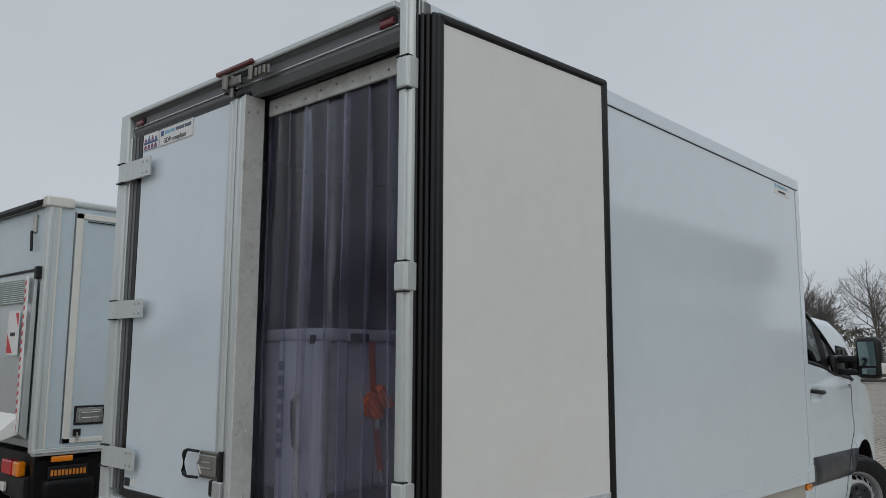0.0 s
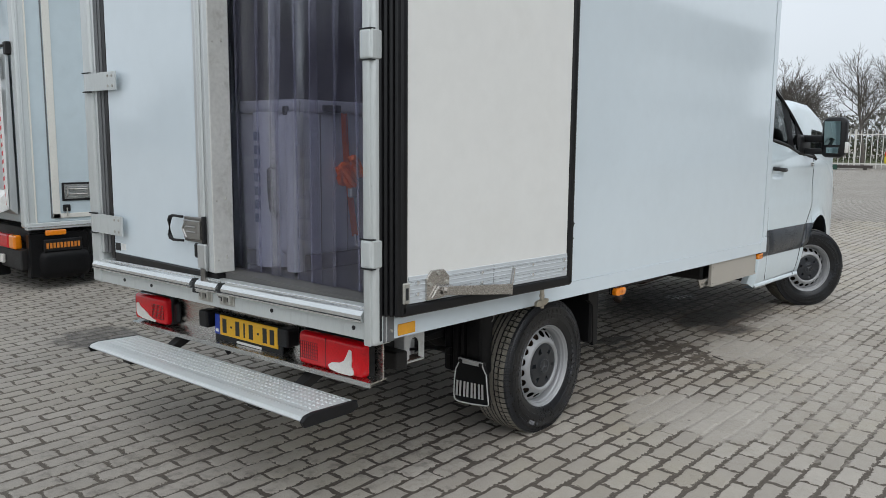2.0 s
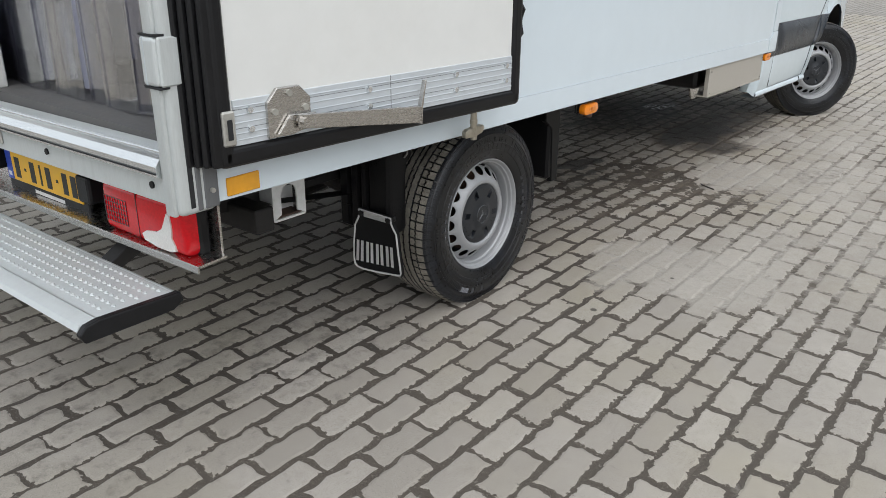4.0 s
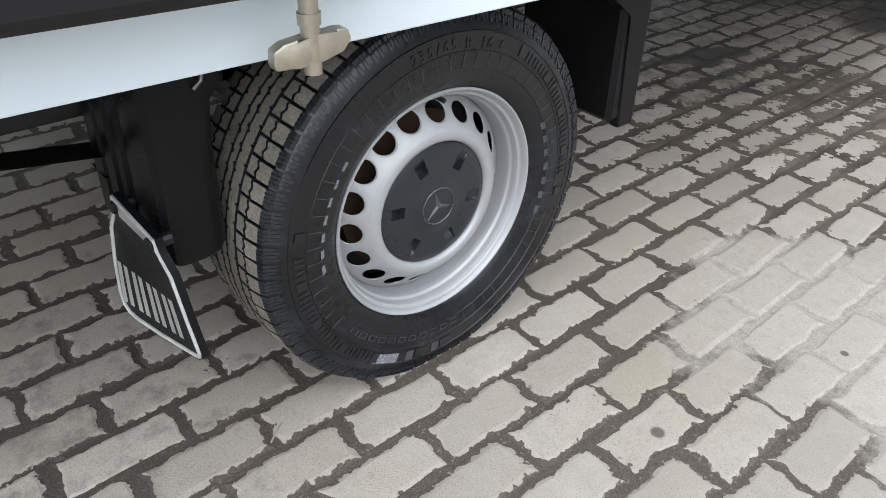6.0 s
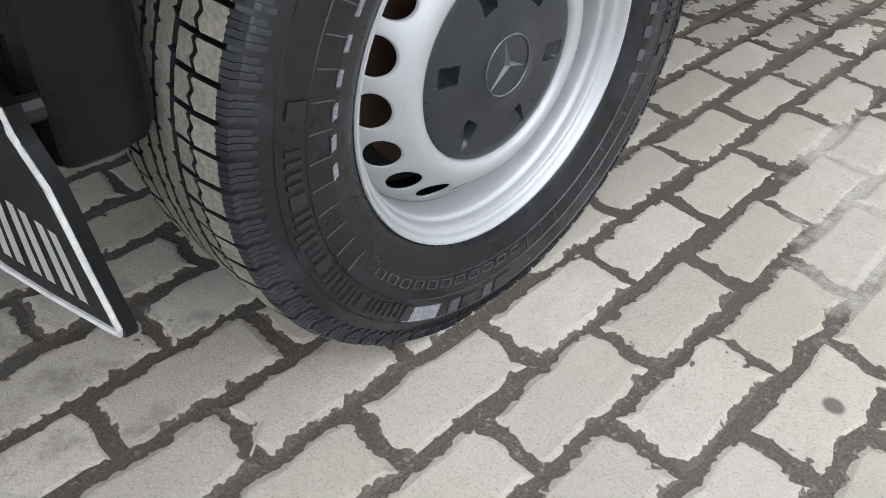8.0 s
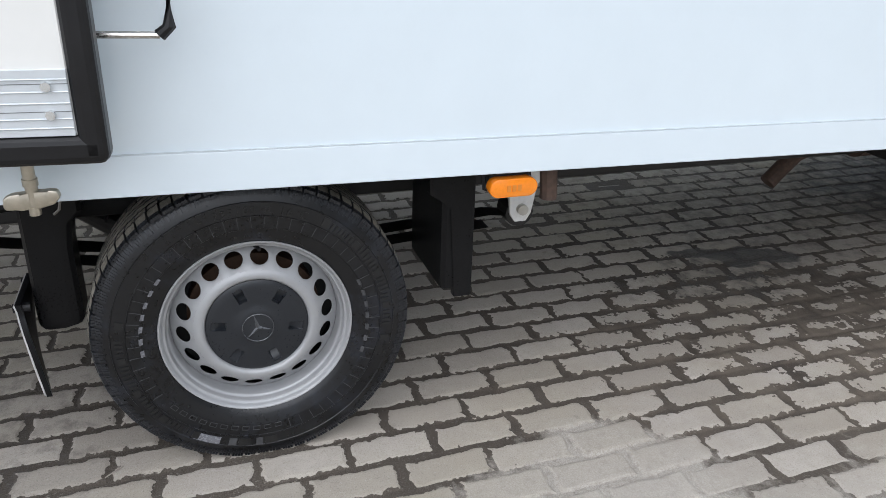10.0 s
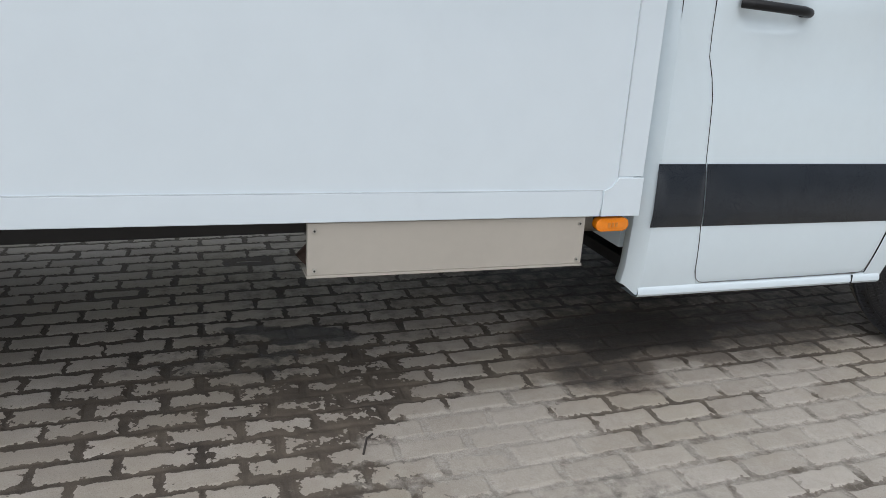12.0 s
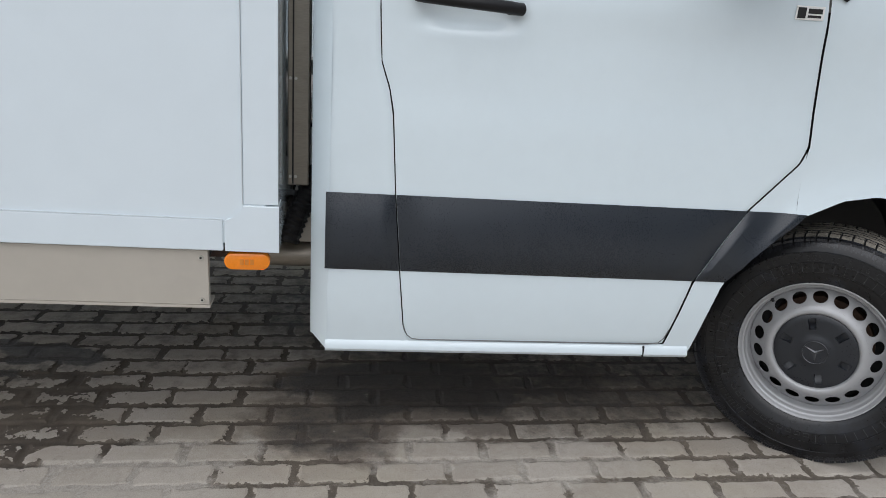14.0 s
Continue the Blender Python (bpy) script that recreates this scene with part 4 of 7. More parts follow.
    part("support_rust", block(x - 0.03, x + 0.028, 0.535, 0.645, 0.4725, 0.479, 0.002), M_RUST, sup)
# mudguards and flaps round the rear wheels
for s, xo in ((1, -0.125), (-1, W + 0.125)):
    xi = xo - s * 0.26
    a, b = sorted((xo, xi))
    g = part("mudguard", block(a, b, 1.735, 1.785, 0.375, 0.70, 0.01), M_GUARD, truck)
    part("mudguard_edge", prism([(1.70, 0.70), (1.70, 0.625), (1.755, 0.59), (1.765, 0.36), (1.81, 0.36), (1.81, 0.70)], "x", *sorted((xo + s * 0.004, xo - s * 0.02)), 0.004), M_GUARD, g)
    # moulded guard: ribbed rear face with a rounded outer corner, its wall running forward round the tyre
    skin_line = [(0.160, 0.985), (0.082, 0.985), (0.073, 0.976), (0.070, 0.965), (0.070, 0.930), (0.070, 0.886), (0.074, 0.872), (0.084, 0.864), (0.118, 0.861), (0.150, 0.859), (0.156, 0.861), (0.161, 0.873), (0.169, 0.873), (0.174, 0.858), (0.186, 0.855), (0.192, 0.857), (0.197, 0.870), (0.206, 0.870), (0.211, 0.855), (0.232, 0.852), (0.238, 0.855), (0.243, 0.868), (0.252, 0.868), (0.257, 0.853), (0.285, 0.850), (0.292, 0.855), (0.294, 0.885)]
    rows = []
    for z, grow in ((0.362, 0.62), (0.368, 0.90), (0.380, 1.0), (0.55, 1.0), (0.60, 1.0), (0.625, 1.0), (0.72, 1.0)):
        row = []
        for k, (u, y) in enumerate(skin_line):
            if k < 4:
                y -= 0.985 - along([(0.56, 0.955), (0.60, 0.962), (0.625, 0.985)], z)
            row.append((xo - s * (0.182 + (u - 0.182) * (0.88 + 0.12 * grow)), 0.885 + (y - 0.885) * grow, z))
        rows.append(row)
    bm = sheet([[*row, row[0]] for row in rows])
    bmesh.ops.remove_doubles(bm, verts=bm.verts, dist=0.0001)
    bmesh.ops.holes_fill(bm, edges=[e for e in bm.edges if e.is_boundary])
    g2 = part("mudguard", bm, M_GUARD, truck, "moulded black plastic mudguard with vertical ribs", smooth=28)
    part("guard_clip", tube([(xo - s * 0.066, 0.952, 0.66), (xo - s * 0.064, 0.946, 0.635), (xo - s * 0.066, 0.935, 0.625)], 0.003, seg=6), M_LOCK, g2)
    c = xo - s * 0.112
    out = [(-0.078, 0.448), (0.078, 0.448), (0.074, 0.43), (0.080, 0.415), (0.092, 0.39), (0.094, 0.31), (0.096, 0.24), (0.092, 0.231), (0.08, 0.229), (0.0, 0.226), (-0.06, 0.228), (-0.080, 0.233), (-0.090, 0.245), (-0.093, 0.27), (-0.094, 0.33), (-0.092, 0.39), (-0.080, 0.415), (-0.074, 0.43)]

    def flap_y(u, z):
        """The flap hangs twisted: its inner edge swings to the rear, its outer one forward."""
        inner = along([(0.22, 0.820), (0.27, 0.819), (0.35, 0.825), (0.45, 0.838)], z)
        outer = along([(0.22, 0.866), (0.317, 0.854), (0.388, 0.846), (0.45, 0.836)], z)
        f = 0.5 + u / 0.19
        return inner + (outer - inner) * (f if s > 0 else 1 - f)

    def on_flap(u, z, d):
        return Vector((c + u, flap_y(u, z) + d, z))

    bm = bmesh.new()
    rings = []
    for d in (0.0, 0.011):
        rings.append([[bm.verts.new(on_flap(u * f, 0.33 + (z - 0.33) * f, d)) for u, z in out] for f in (1.0, 0.66, 0.33)])
        hub = bm.verts.new(on_flap(0, 0.33, d))
        for a, b2 in zip(rings[-1], rings[-1][1:]):
            for i in range(len(out)):
                j = (i + 1) % len(out)
                bm.faces.new((a[i], a[j], b2[j], b2[i]))
        for i in range(len(out)):
            bm.faces.new((rings[-1][2][i], rings[-1][2][(i + 1) % len(out)], hub))
    for i in range(len(out)):
        j = (i + 1) % len(out)
        bm.faces.new((rings[0][0][i], rings[1][0][i], rings[1][0][j], rings[0][0][j]))
    flap = part("mud_flap", bm, M_FLAP, truck, "black rubber mud flap with raised white print", smooth=40)
    line = [on_flap(u * 0.955, 0.335 + (z - 0.335) * 0.965, -0.001) for u, z in out]
    part("flap_border", tube([*line, line[0]], 0.0034, seg=6), M_BORDER, flap)
    part("flap_border", sheet([[on_flap(u, 0.424, -0.003) for u in (-0.05, 0.0, 0.05)], [on_flap(u, 0.442, -0.003) for u in (-0.05, 0.0, 0.05)]], 0.004), M_WHITE, flap)
    for k in range(4):
        for u in (0.0, 0.0175):
            u0 = -0.077 + 0.0395 * k + u
            part("flap_print", sheet([[on_flap(u0, 0.262, -0.005), on_flap(u0 + 0.0110, 0.262, -0.005)], [on_flap(u0 + 0.001, 0.295, -0.005), on_flap(u0 + 0.0120, 0.295, -0.005)], [on_flap(u0 + 0.002, 0.338, -0.005), on_flap(u0 + 0.0130, 0.338, -0.005)]], 0.005), M_WHITE, flap)
    for u in (-0.062, 0.062):
        part("flap_bolt", rod(on_flap(u, 0.434, -0.008), on_flap(u, 0.434, 0.025), 0.010, seg=10), M_BLACK, flap)
# tank cover, markers, exhaust, drain stub
cover = part("tank_cover", slab_x(-0.030, -0.008, 3.082, 3.892, (0.537, 0.526), (0.681, 0.669), 0.002), M_BEIGE, truck, "beige box cover under the cargo box")
part("cover_flange", slab_x(-0.075, -0.005, 3.080, 3.894, (0.530, 0.519), (0.537, 0.526), 0.0), M_BEIGE, cover)
for y in (3.10, 3.875):
    for z in (0.550, 0.660):
        z -= 0.0135 * (y - 3.1)
        part("screw", rod((-0.01, y, z), (-0.004, y, z), 0.006, seg=8), M_GALV, cover)
        part("screw_slot", rod((-0.004, y, z), (-0.0035, y, z), 0.003, seg=6), M_SEAM, cover)
part("tank", block(-0.62, -0.085, 3.14, 3.86, 0.55, 0.70, 0.03, seg=2), M_CHASSIS, cover)
part("cover_bracket", prism([(3.30, 0.53), (3.45, 0.53), (3.40, 0.46), (3.34, 0.46)], "x", -0.2, -0.19, 0), M_STEEL, cover)
for y in (1.852, 3.984):
    z = 0.668 if y < 3 else 0.641
    oval = [(y + 0.034 * (1 if math.cos(q) > 0 else -1) + 0.021 * math.cos(q), z + 0.021 * math.sin(q)) for q in (2 * math.pi * (i + 0.5) / 20 for i in range(20))]
    mk = part("side_marker", prism(oval, "x", -0.034, -0.006, 0.003), M_ORANGE, truck, "amber side marker lamp", smooth=40)
    part("marker_base", block(-0.05, -0.03, y - 0.045, y + 0.045, z - 0.012, z + 0.03, 0.004), M_BLACK, mk)
    bm = None
    for k in range(3):
        bm = block(-0.0058, -0.0042, y - 0.016 + 0.012 * k, y - 0.008 + 0.012 * k, z - 0.007, z + 0.007, 0, bm)
    part("marker_print", bm, M_LETTER, mk)
part("cable", tube([(-0.05, 1.80, 0.69), (-0.05, 1.80, 0.655), (-0.05, 1.815, 0.648), (-0.045, 1.84, 0.665)], 0.004, seg=6), M_BLACK, truck)
part("exhaust_pipe", tube([(-0.755, 3.185, 0.315), (-0.757, 3.22, 0.35), (-0.76, 3.29, 0.415), (-0.76, 3.36, 0.44), (-0.77, 3.6, 0.45), (-0.79, 4.2, 0.46), (-0.80, 5.0, 0.46)], 0.030, seg=14), M_RUST, truck, "rusty exhaust tail pipe")
part("silencer", rod((-0.77, 3.55, 0.46), (-0.785, 4.1, 0.465), 0.075, seg=20), M_RUST, truck)
part("drain_stub", tube([(-0.09, 1.97, 0.68), (-0.09, 1.975, 0.62), (-0.09, 1.975, 0.605)], 0.02, seg=10), M_RUST, truck)

# between cargo box and cab
part("refrigeration_unit", block(-1.85, -0.40, LONG + 0.004, LONG + 0.34, 2.12, 2.78, 0.08, seg=4), M_CAB, truck, smooth=40)
part("unit_vent", block(-0.42, -0.34, LONG + 0.05, LONG + 0.26, 2.16, 2.40, 0.03, seg=2), M_BLACK, truck)
duct = part("duct", block(-0.36, -0.255, LONG + 0.004, LONG + 0.060, 0.775, 2.12, 0.003), M_DUCT, truck, "brownish steel vertical duct")
part("duct_seam", block(-0.256, -0.252, LONG + 0.016, LONG + 0.020, 0.78, 2.11, 0), M_SEAM, duct)
for z in (0.80, 1.06, 1.32, 1.60):
    part("rivet", rod((-0.256, LONG + 0.011, z), (-0.251, LONG + 0.011, z), 0.004, seg=8), M_GALV, duct)
    part("rivet", rod((-0.256, LONG + 0.025, z), (-0.251, LONG + 0.025, z), 0.004, seg=8), M_GALV, duct)
pts = [(-0.24 - 0.10 * k / 40, LONG + 0.006 + 0.125 * (k / 40) ** 1.15, 0.618 + 0.27 * (k / 40) ** 0.95) for k in range(41)]
part("ribbed_hose", tube(pts, 0.033, seg=14, ring=lambda k: 1.0 if k % 2 else 0.84), M_BLACK, truck, "black ribbed hose")
part("cross_pipe", rod((-0.33, LONG - 0.06, 0.556), (-0.33, LONG + 0.50, 0.548), 0.036, seg=18), M_DUCT, truck, "brown steel pipe under the cab", 40)
part("hose_clamp", block(-0.50, -0.30, LONG + 0.09, LONG + 0.15, 0.86, 0.94, 0.01), M_BLACK, truck)
part("subframe", block(-1.8, -0.30, LONG + 0.004, LONG + 0.28, 0.600, 0.680, 0.004), M_BEIGE, truck)
part("cable_bundle", tube([(-1.0, LONG + 0.06, 0.7), (-0.95, LONG + 0.09, 1.0), (-1.0, LONG + 0.05, 1.5), (-0.98, LONG + 0.07, 2.1)], 0.02, seg=8), M_BLACK, truck)
part("sticker", block(0.0, 0.0012, 3.57, 3.85, 2.672, 2.752, 0), M_WHITE, truck, "white sticker with blue print")
part("sticker_print", block(0.0012, 0.0018, 3.58, 3.61, 2.715, 2.745, 0), M_LABEL_BLUE, truck)
part("sticker_print", block(0.0012, 0.0018, 3.62, 3.83, 2.722, 2.738, 0), M_LABEL_BLUE, truck)
part("sticker_print", block(0.0012, 0.0018, 3.64, 3.78, 2.688, 2.702, 0), M_INK, truck)


# ---- wheels ----
R_TYRE = 0.351
HUB_Z = 0.338
TYRE = [(0.086, 0.2040), (0.0955, 0.2075), (0.1025, 0.2160), (0.1072, 0.2270), (0.1105, 0.2380), (0.1130, 0.2462), (0.1146, 0.2470), (0.1150, 0.2482), (0.1150, 0.262), (0.1158, 0.2740), (0.1172, 0.2748), (0.1172, 0.2760), (0.1162, 0.2768),
        (0.1158, 0.290), (0.1146, 0.3040), (0.1158, 0.3050), (0.1156, 0.3064), (0.1138, 0.3072), (0.1110, 0.318), (0.1065, 0.329), (0.1010, 0.3380), (0.0945, 0.3425)]


def wall_x(r):
    return along([(b, a) for a, b in TYRE], r)


def flatten(bm):
    """Flattens the tyre where it stands."""
    for v in bm.verts:
        if v.co.z < -HUB_Z + 0.001:
            v.co.z = -HUB_Z + 0.001 + 0.02 * (v.co.z + HUB_Z)


def mark(bm, r0, r1, a0, a1, high=0.0012, n=3):
    """A raised patch on the sidewall."""
    lo, hi = [], []
    for i in range(n + 1):
        a = a0 + (a1 - a0) * i / n
        for row, dx in ((lo, -0.001), (hi, high)):
            row.append([bm.verts.new((wall_x(r) + dx, r * math.sin(a), r * math.cos(a))) for r in (r0, (r0 + r1) / 2, r1)])
    for u, v in zip(hi, hi[1:]):
        for k in (0, 1):
            bm.faces.new((u[k], u[k + 1], v[k + 1], v[k]))
    for k in (0, 2):
        for i in range(n):
            bm.faces.new((lo[i][k], lo[i + 1][k], hi[i + 1][k], hi[i][k]))
    for i in (0, n):
        for k in (0, 1):
            bm.faces.new((lo[i][k], lo[i][k + 1], hi[i][k + 1], hi[i][k]))


WHEEL_PARTS = []
back = [(-x, r) for x, r in TYRE[::-1]]
bm = revolve(TYRE + [(0.088, 0.3395), (0.06, 0.3385), (0.0, 0.3390), (-0.06, 0.3385), (-0.088, 0.3395)] + back + [(-0.08, 0.208), (0.08, 0.208)], 120, closed=True)
flatten(bm)
WHEEL_PARTS.append(("tyre", bm, (M_TYRE,), 40, "black tyre with ribbed sidewall bands"))
# rows of blocks: smooth shoulder lugs, two block rows parted by a zigzag slit, continuous ribs in the middle
def lug(bm, e0, e1, a0, a1, r0, r1, worn, n=4):
    """A tread piece between two edges, each a function of the angle; its worn top is material 1."""
    rows = []
    for i in range(n + 1):
        a = a0 + (a1 - a0) * i / n
        row = []
        for r, e in ((r0, 0.0), (r1, 0.0004)):
            for x in (e0(a) + e, e1(a) - e):
                drop = 0.0090 * max(0.0, (abs(x) - 0.070) / 0.034) ** 2
                row.append(bm.verts.new((x, (r - drop) * math.sin(a), (r - drop) * math.cos(a))))
        rows.append(row)
    for u, v in zip(rows, rows[1:]):
        bm.faces.new((u[2], v[2], v[3], u[3])).material_index = worn
        bm.faces.new((u[0], v[0], v[2], u[2]))
        bm.faces.new((u[1], u[3], v[3], v[1]))
    bm.faces.new((rows[0][0], rows[0][2], rows[0][3], rows[0][1]))
    bm.faces.new((rows[-1][0], rows[-1][1], rows[-1][3], rows[-1][2]))


bm = bmesh.new()
count = 72
p = 2 * math.pi / count


def zigzag(x, depth, steps=2.0, off=0.0):
    """An edge at x that swings to and fro along the tyre."""
    return lambda a: x + depth * (2 * abs(2 * ((a / p * steps + off) % 1.0) - 1) - 1)


for k in range(count):
    a = p * k
    for s in (1, -1):
        def edge(x, depth=0.0, off=0.0, steps=2.0):
            f = zigzag(x, depth, steps, off)
            return lambda q: s * f(q)
        def notched(x, depth, off):
            return lambda q: s * (x - (depth if (q / p + off + 1e-6) % 1.0 < 0.11 else 0.0))
        rows = [(edge(0.0945), edge(0.1045), 0.215 * j, 0.185, 0, 1) for j in range(4)] + [(edge(0.0682, 0.0030), edge(0.0950, 0.0012, 0.3, 5.0), 0.0, 0.83, 1, 8),
                (edge(0.0420, 0.0006, 0.2), edge(0.0634, 0.0030), 0.03, 0.83, 1, 8), (notched(0.0122, -0.0055, 0.35), notched(0.0362, 0.0060, 0.85), 0.0, 1.0, 1, 10)]
        for e0, e1, off, share, worn, n in rows:
            if s < 0:
                e0, e1 = e1, e0
            lug(bm, e0, e1, a + p * off, a + p * (off + share), 0.3370, R_TYRE - (0.0004 * ((7 * k + n) % 3) if share < 1 else 0.0002), worn, n)
    lug(bm, lambda q: -0.0080 + (0.004 if (q / p + 0.6 + 1e-6) % 1.0 < 0.11 else 0.0), lambda q: 0.0080 - (0.004 if (q / p + 0.1 + 1e-6) % 1.0 < 0.11 else 0.0), a, a + p, 0.3370, R_TYRE - 0.0003, 1, 10)
flatten(bm)
WHEEL_PARTS.append(("tread", bm, (M_SHOULDER, M_TREAD), 0, "dusty tread blocks with fine sipes"))
bm = bmesh.new()
for k in range(count):
    a = p * k
    for j in range(4):
        mark(bm, 0.3195 + 0.004 * (j % 2), 0.3412, a + p * 0.215 * j, a + p * (0.215 * j + 0.180), 0.0018, 1)
flatten(bm)
WHEEL_PARTS.append(("shoulder_relief", bm, (M_SHOULDER,), 0, ""))
bm = bmesh.new()
for k in range(60):
    if 172 <= 6 * k < 236:
        continue
    mark(bm, 0.2485, 0.2735, radians(6 * k), radians(6 * k + 0.28), 0.0010, 1)
for s0 in (172,):
    for k in range(11):
        a0 = s0 + 5.6 * k
        for r0, r1, d0, d1 in ((0.2500, 0.2508, 0, 3.6), (0.2602, 0.2610, 0, 3.6), (0.2500, 0.2610, 0, 0.22), (0.2500, 0.2610, 3.4, 3.62)):
            mark(bm, r0, r1, radians(a0 + d0), radians(a0 + d1), 0.0016, 2)
WHEEL_PARTS.append(("sidewall_relief", bm, (M_MARK,), 0, "fine raised lines round the sidewall"))
# first row: the pale colour holds the sky's glint on raised rubber
for s0, s1, worn in ((264, 305, M_PALE_RUBBER), (66, 108, M_MARK)):
    for k in range(7):
        bm = bmesh.new()
        a = s0 + (s1 - s0) * k / 6
        mark(bm, 0.2415, 0.2492, radians(a), radians(a + 3.4), 0.0014, 2)
        WHEEL_PARTS.append(("worn_mark", bm, (worn,), 0, ""))
for s0 in (283, 103):
    for k in range(17):
        if k == 1:
            continue
        a = s0 - 4.3 * k
        for d0, d1 in (((0, 1.0), (2.0, 3.0)) if k % 4 else ((0, 3.1),)):
            bm = bmesh.new()
            mark(bm, 0.2815 if k % 5 else 0.2795, 0.2975 if k not in (16, 11, 6) else 0.3015, radians(a - d1), radians(a - d0), 0.0022, 2)
            WHEEL_PARTS.append(("sidewall_print", bm, (M_RAISED,), 0, ""))
for s0 in (209.5,):
    for d0, d1, m in ((-3.4, 8.2, M_PALE_RUBBER), (12.2, 15.6, M_MARK), (16.4, 22.0, M_RAISED), (24.4, 27.4, M_MARK), (28.4, 34.0, M_RAISED)):
        bm = bmesh.new()
        mark(bm, 0.2835, 0.3035, radians(s0 - d1), radians(s0 - d0), 0.0012, 4)
        WHEEL_PARTS.append(("sidewall_flag", bm, (m,), 0, ""))
# silver steel rim: rolled flange, stepped barrel, dished disc with eighteen holes
bm = revolve([(0.088, 0.2060), (0.0965, 0.2110), (0.1010, 0.2120), (0.1032, 0.2108), (0.1030, 0.2084), (0.1000, 0.2055), (0.0950, 0.2034), (0.0915, 0.2020), (0.0900, 0.2000), (0.0893, 0.1972), (0.0865, 0.1955), (0.0800, 0.1946), (0.0765, 0.1935), (0.0748, 0.1912), (0.0725, 0.1896), (0.0620, 0.1884), (0.0500, 0.1874), (0.0400, 0.1868)], 96)
HOLES, INNER, OUTER, MID = 18, 0.1385, 0.1825, 0.1605


def disc_x(r):
    return along([(0.1385, 0.0868), (0.1430, 0.0830), (0.1500, 0.0762), (0.1605, 0.0655), (0.1700, 0.0560), (0.1770, 0.0495), (0.1825, 0.0455)], r)


for k in range(HOLES):
    a0 = 2 * math.pi * k / HOLES
    wide = 2 * math.pi / HOLES
    ring = []
    for i in range(24):
        th = 2 * math.pi * i / 24
        cs, sn = math.cos(th), math.sin(th)
        big = max(abs(cs), abs(sn))
        qu, qv = cs / big, sn / big
        r_out = MID + (OUTER - MID if qv > 0 else MID - INNER) * qv
        a_out = a0 + wide / 2 * qu
        row = [(disc_x(r_out), r_out, a_out)]
        for rad, dx in ((0.0222, 0.0), (0.0206, -0.0004), (0.0200, -0.0012), (0.0199, -0.0035)):
            rr = MID + 0.74 * rad * sn
            row.append((disc_x(rr) + dx, rr, a0 + rad * cs / MID))
        ring.append(row)
    vs = [[bm.verts.new((x, r * math.sin(a), r * math.cos(a))) for x, r, a in row] for row in ring]
    for i in range(24):
        u, v = vs[i], vs[(i + 1) % 24]
        for q in range(4):
            bm.faces.new((u[q], u[q + 1], v[q + 1], v[q]))
revolve([(disc_x(0.1825), 0.1825), (0.0435, 0.1845), (0.0420, 0.1862), (0.038, 0.1868)], 72, bm)
revolve([(disc_x(0.1385), 0.1385), (0.0896, 0.1345), (0.0918, 0.1300), (0.0928, 0.1250), (0.0922, 0.1205), (0.0900, 0.1170), (0.0860, 0.1145), (0.078, 0.113)], 72, bm)
bmesh.ops.remove_doubles(bm, verts=bm.verts, dist=0.0002)
WHEEL_PARTS.append(("rim", bm, (M_RIM,), 40, "silver steel rim with a ring of round holes"))
bm = rod((-0.06, 0, 0), (0.022, 0, 0), 0.150, seg=48)
WHEEL_PARTS.append(("brake_disc", bm, (M_DRUM,), 40, "rusty brake disc behind the rim"))
bm = revolve([(-0.086, 0.205), (-0.05, 0.206), (-0.02, 0.19), (-0.02, 0.02)], 48)
WHEEL_PARTS.append(("brake_shield", bm, (M_SEAM,), 40, ""))
# hub cap: shallow dome with six wedge-shaped pockets
SLOT_AT = [31 + 60 * k for k in range(6)]


def cap_x(r, deg):
    x = along([(0.0, 0.0962), (0.034, 0.0960), (0.040, 0.0952), (0.048, 0.0930), (0.056, 0.0915), (0.07, 0.0908), (0.098, 0.0892), (0.108, 0.0872), (0.1128, 0.0850)], r)
    d = min(abs((deg - s + 180) % 360 - 180) for s in SLOT_AT)
    half = 7.6 - 60 * (r - 0.068)
    if 0.069 < r < 0.1015 and d < half + 0.01:
        x -= 0.014 * (1 - 0.85 * smoothstep(0.072, 0.101, r))
    return x


rows = []
for r in (0.0005, 0.015, 0.030, 0.035, 0.040, 0.044, 0.048, 0.052, 0.056, 0.062, 0.0688, 0.0695, 0.074, 0.080, 0.086, 0.092, 0.097, 0.1010, 0.1020, 0.106, 0.110, 0.1128):
    rows.append([(cap_x(r, q), r * math.sin(radians(q)), r * math.cos(radians(q))) for q in range(361)])
rows.append([(0.076, 0.1134 * math.sin(radians(q)), 0.1134 * math.cos(radians(q))) for q in range(361)])
bm = sheet(rows)
bmesh.ops.remove_doubles(bm, verts=bm.verts, dist=0.00002)
WHEEL_PARTS.append(("hub_cap", bm, (M_CAP,), 30, "anthracite hub cap with six slots"))
bm = revolve([(0.094, 0.0352), (0.0974, 0.0349), (0.0982, 0.0340), (0.0974, 0.0331), (0.094, 0.0328)], 48)
WHEEL_PARTS.append(("cap_ring", bm, (M_CAPRING,), 40, "raised grey ring"))
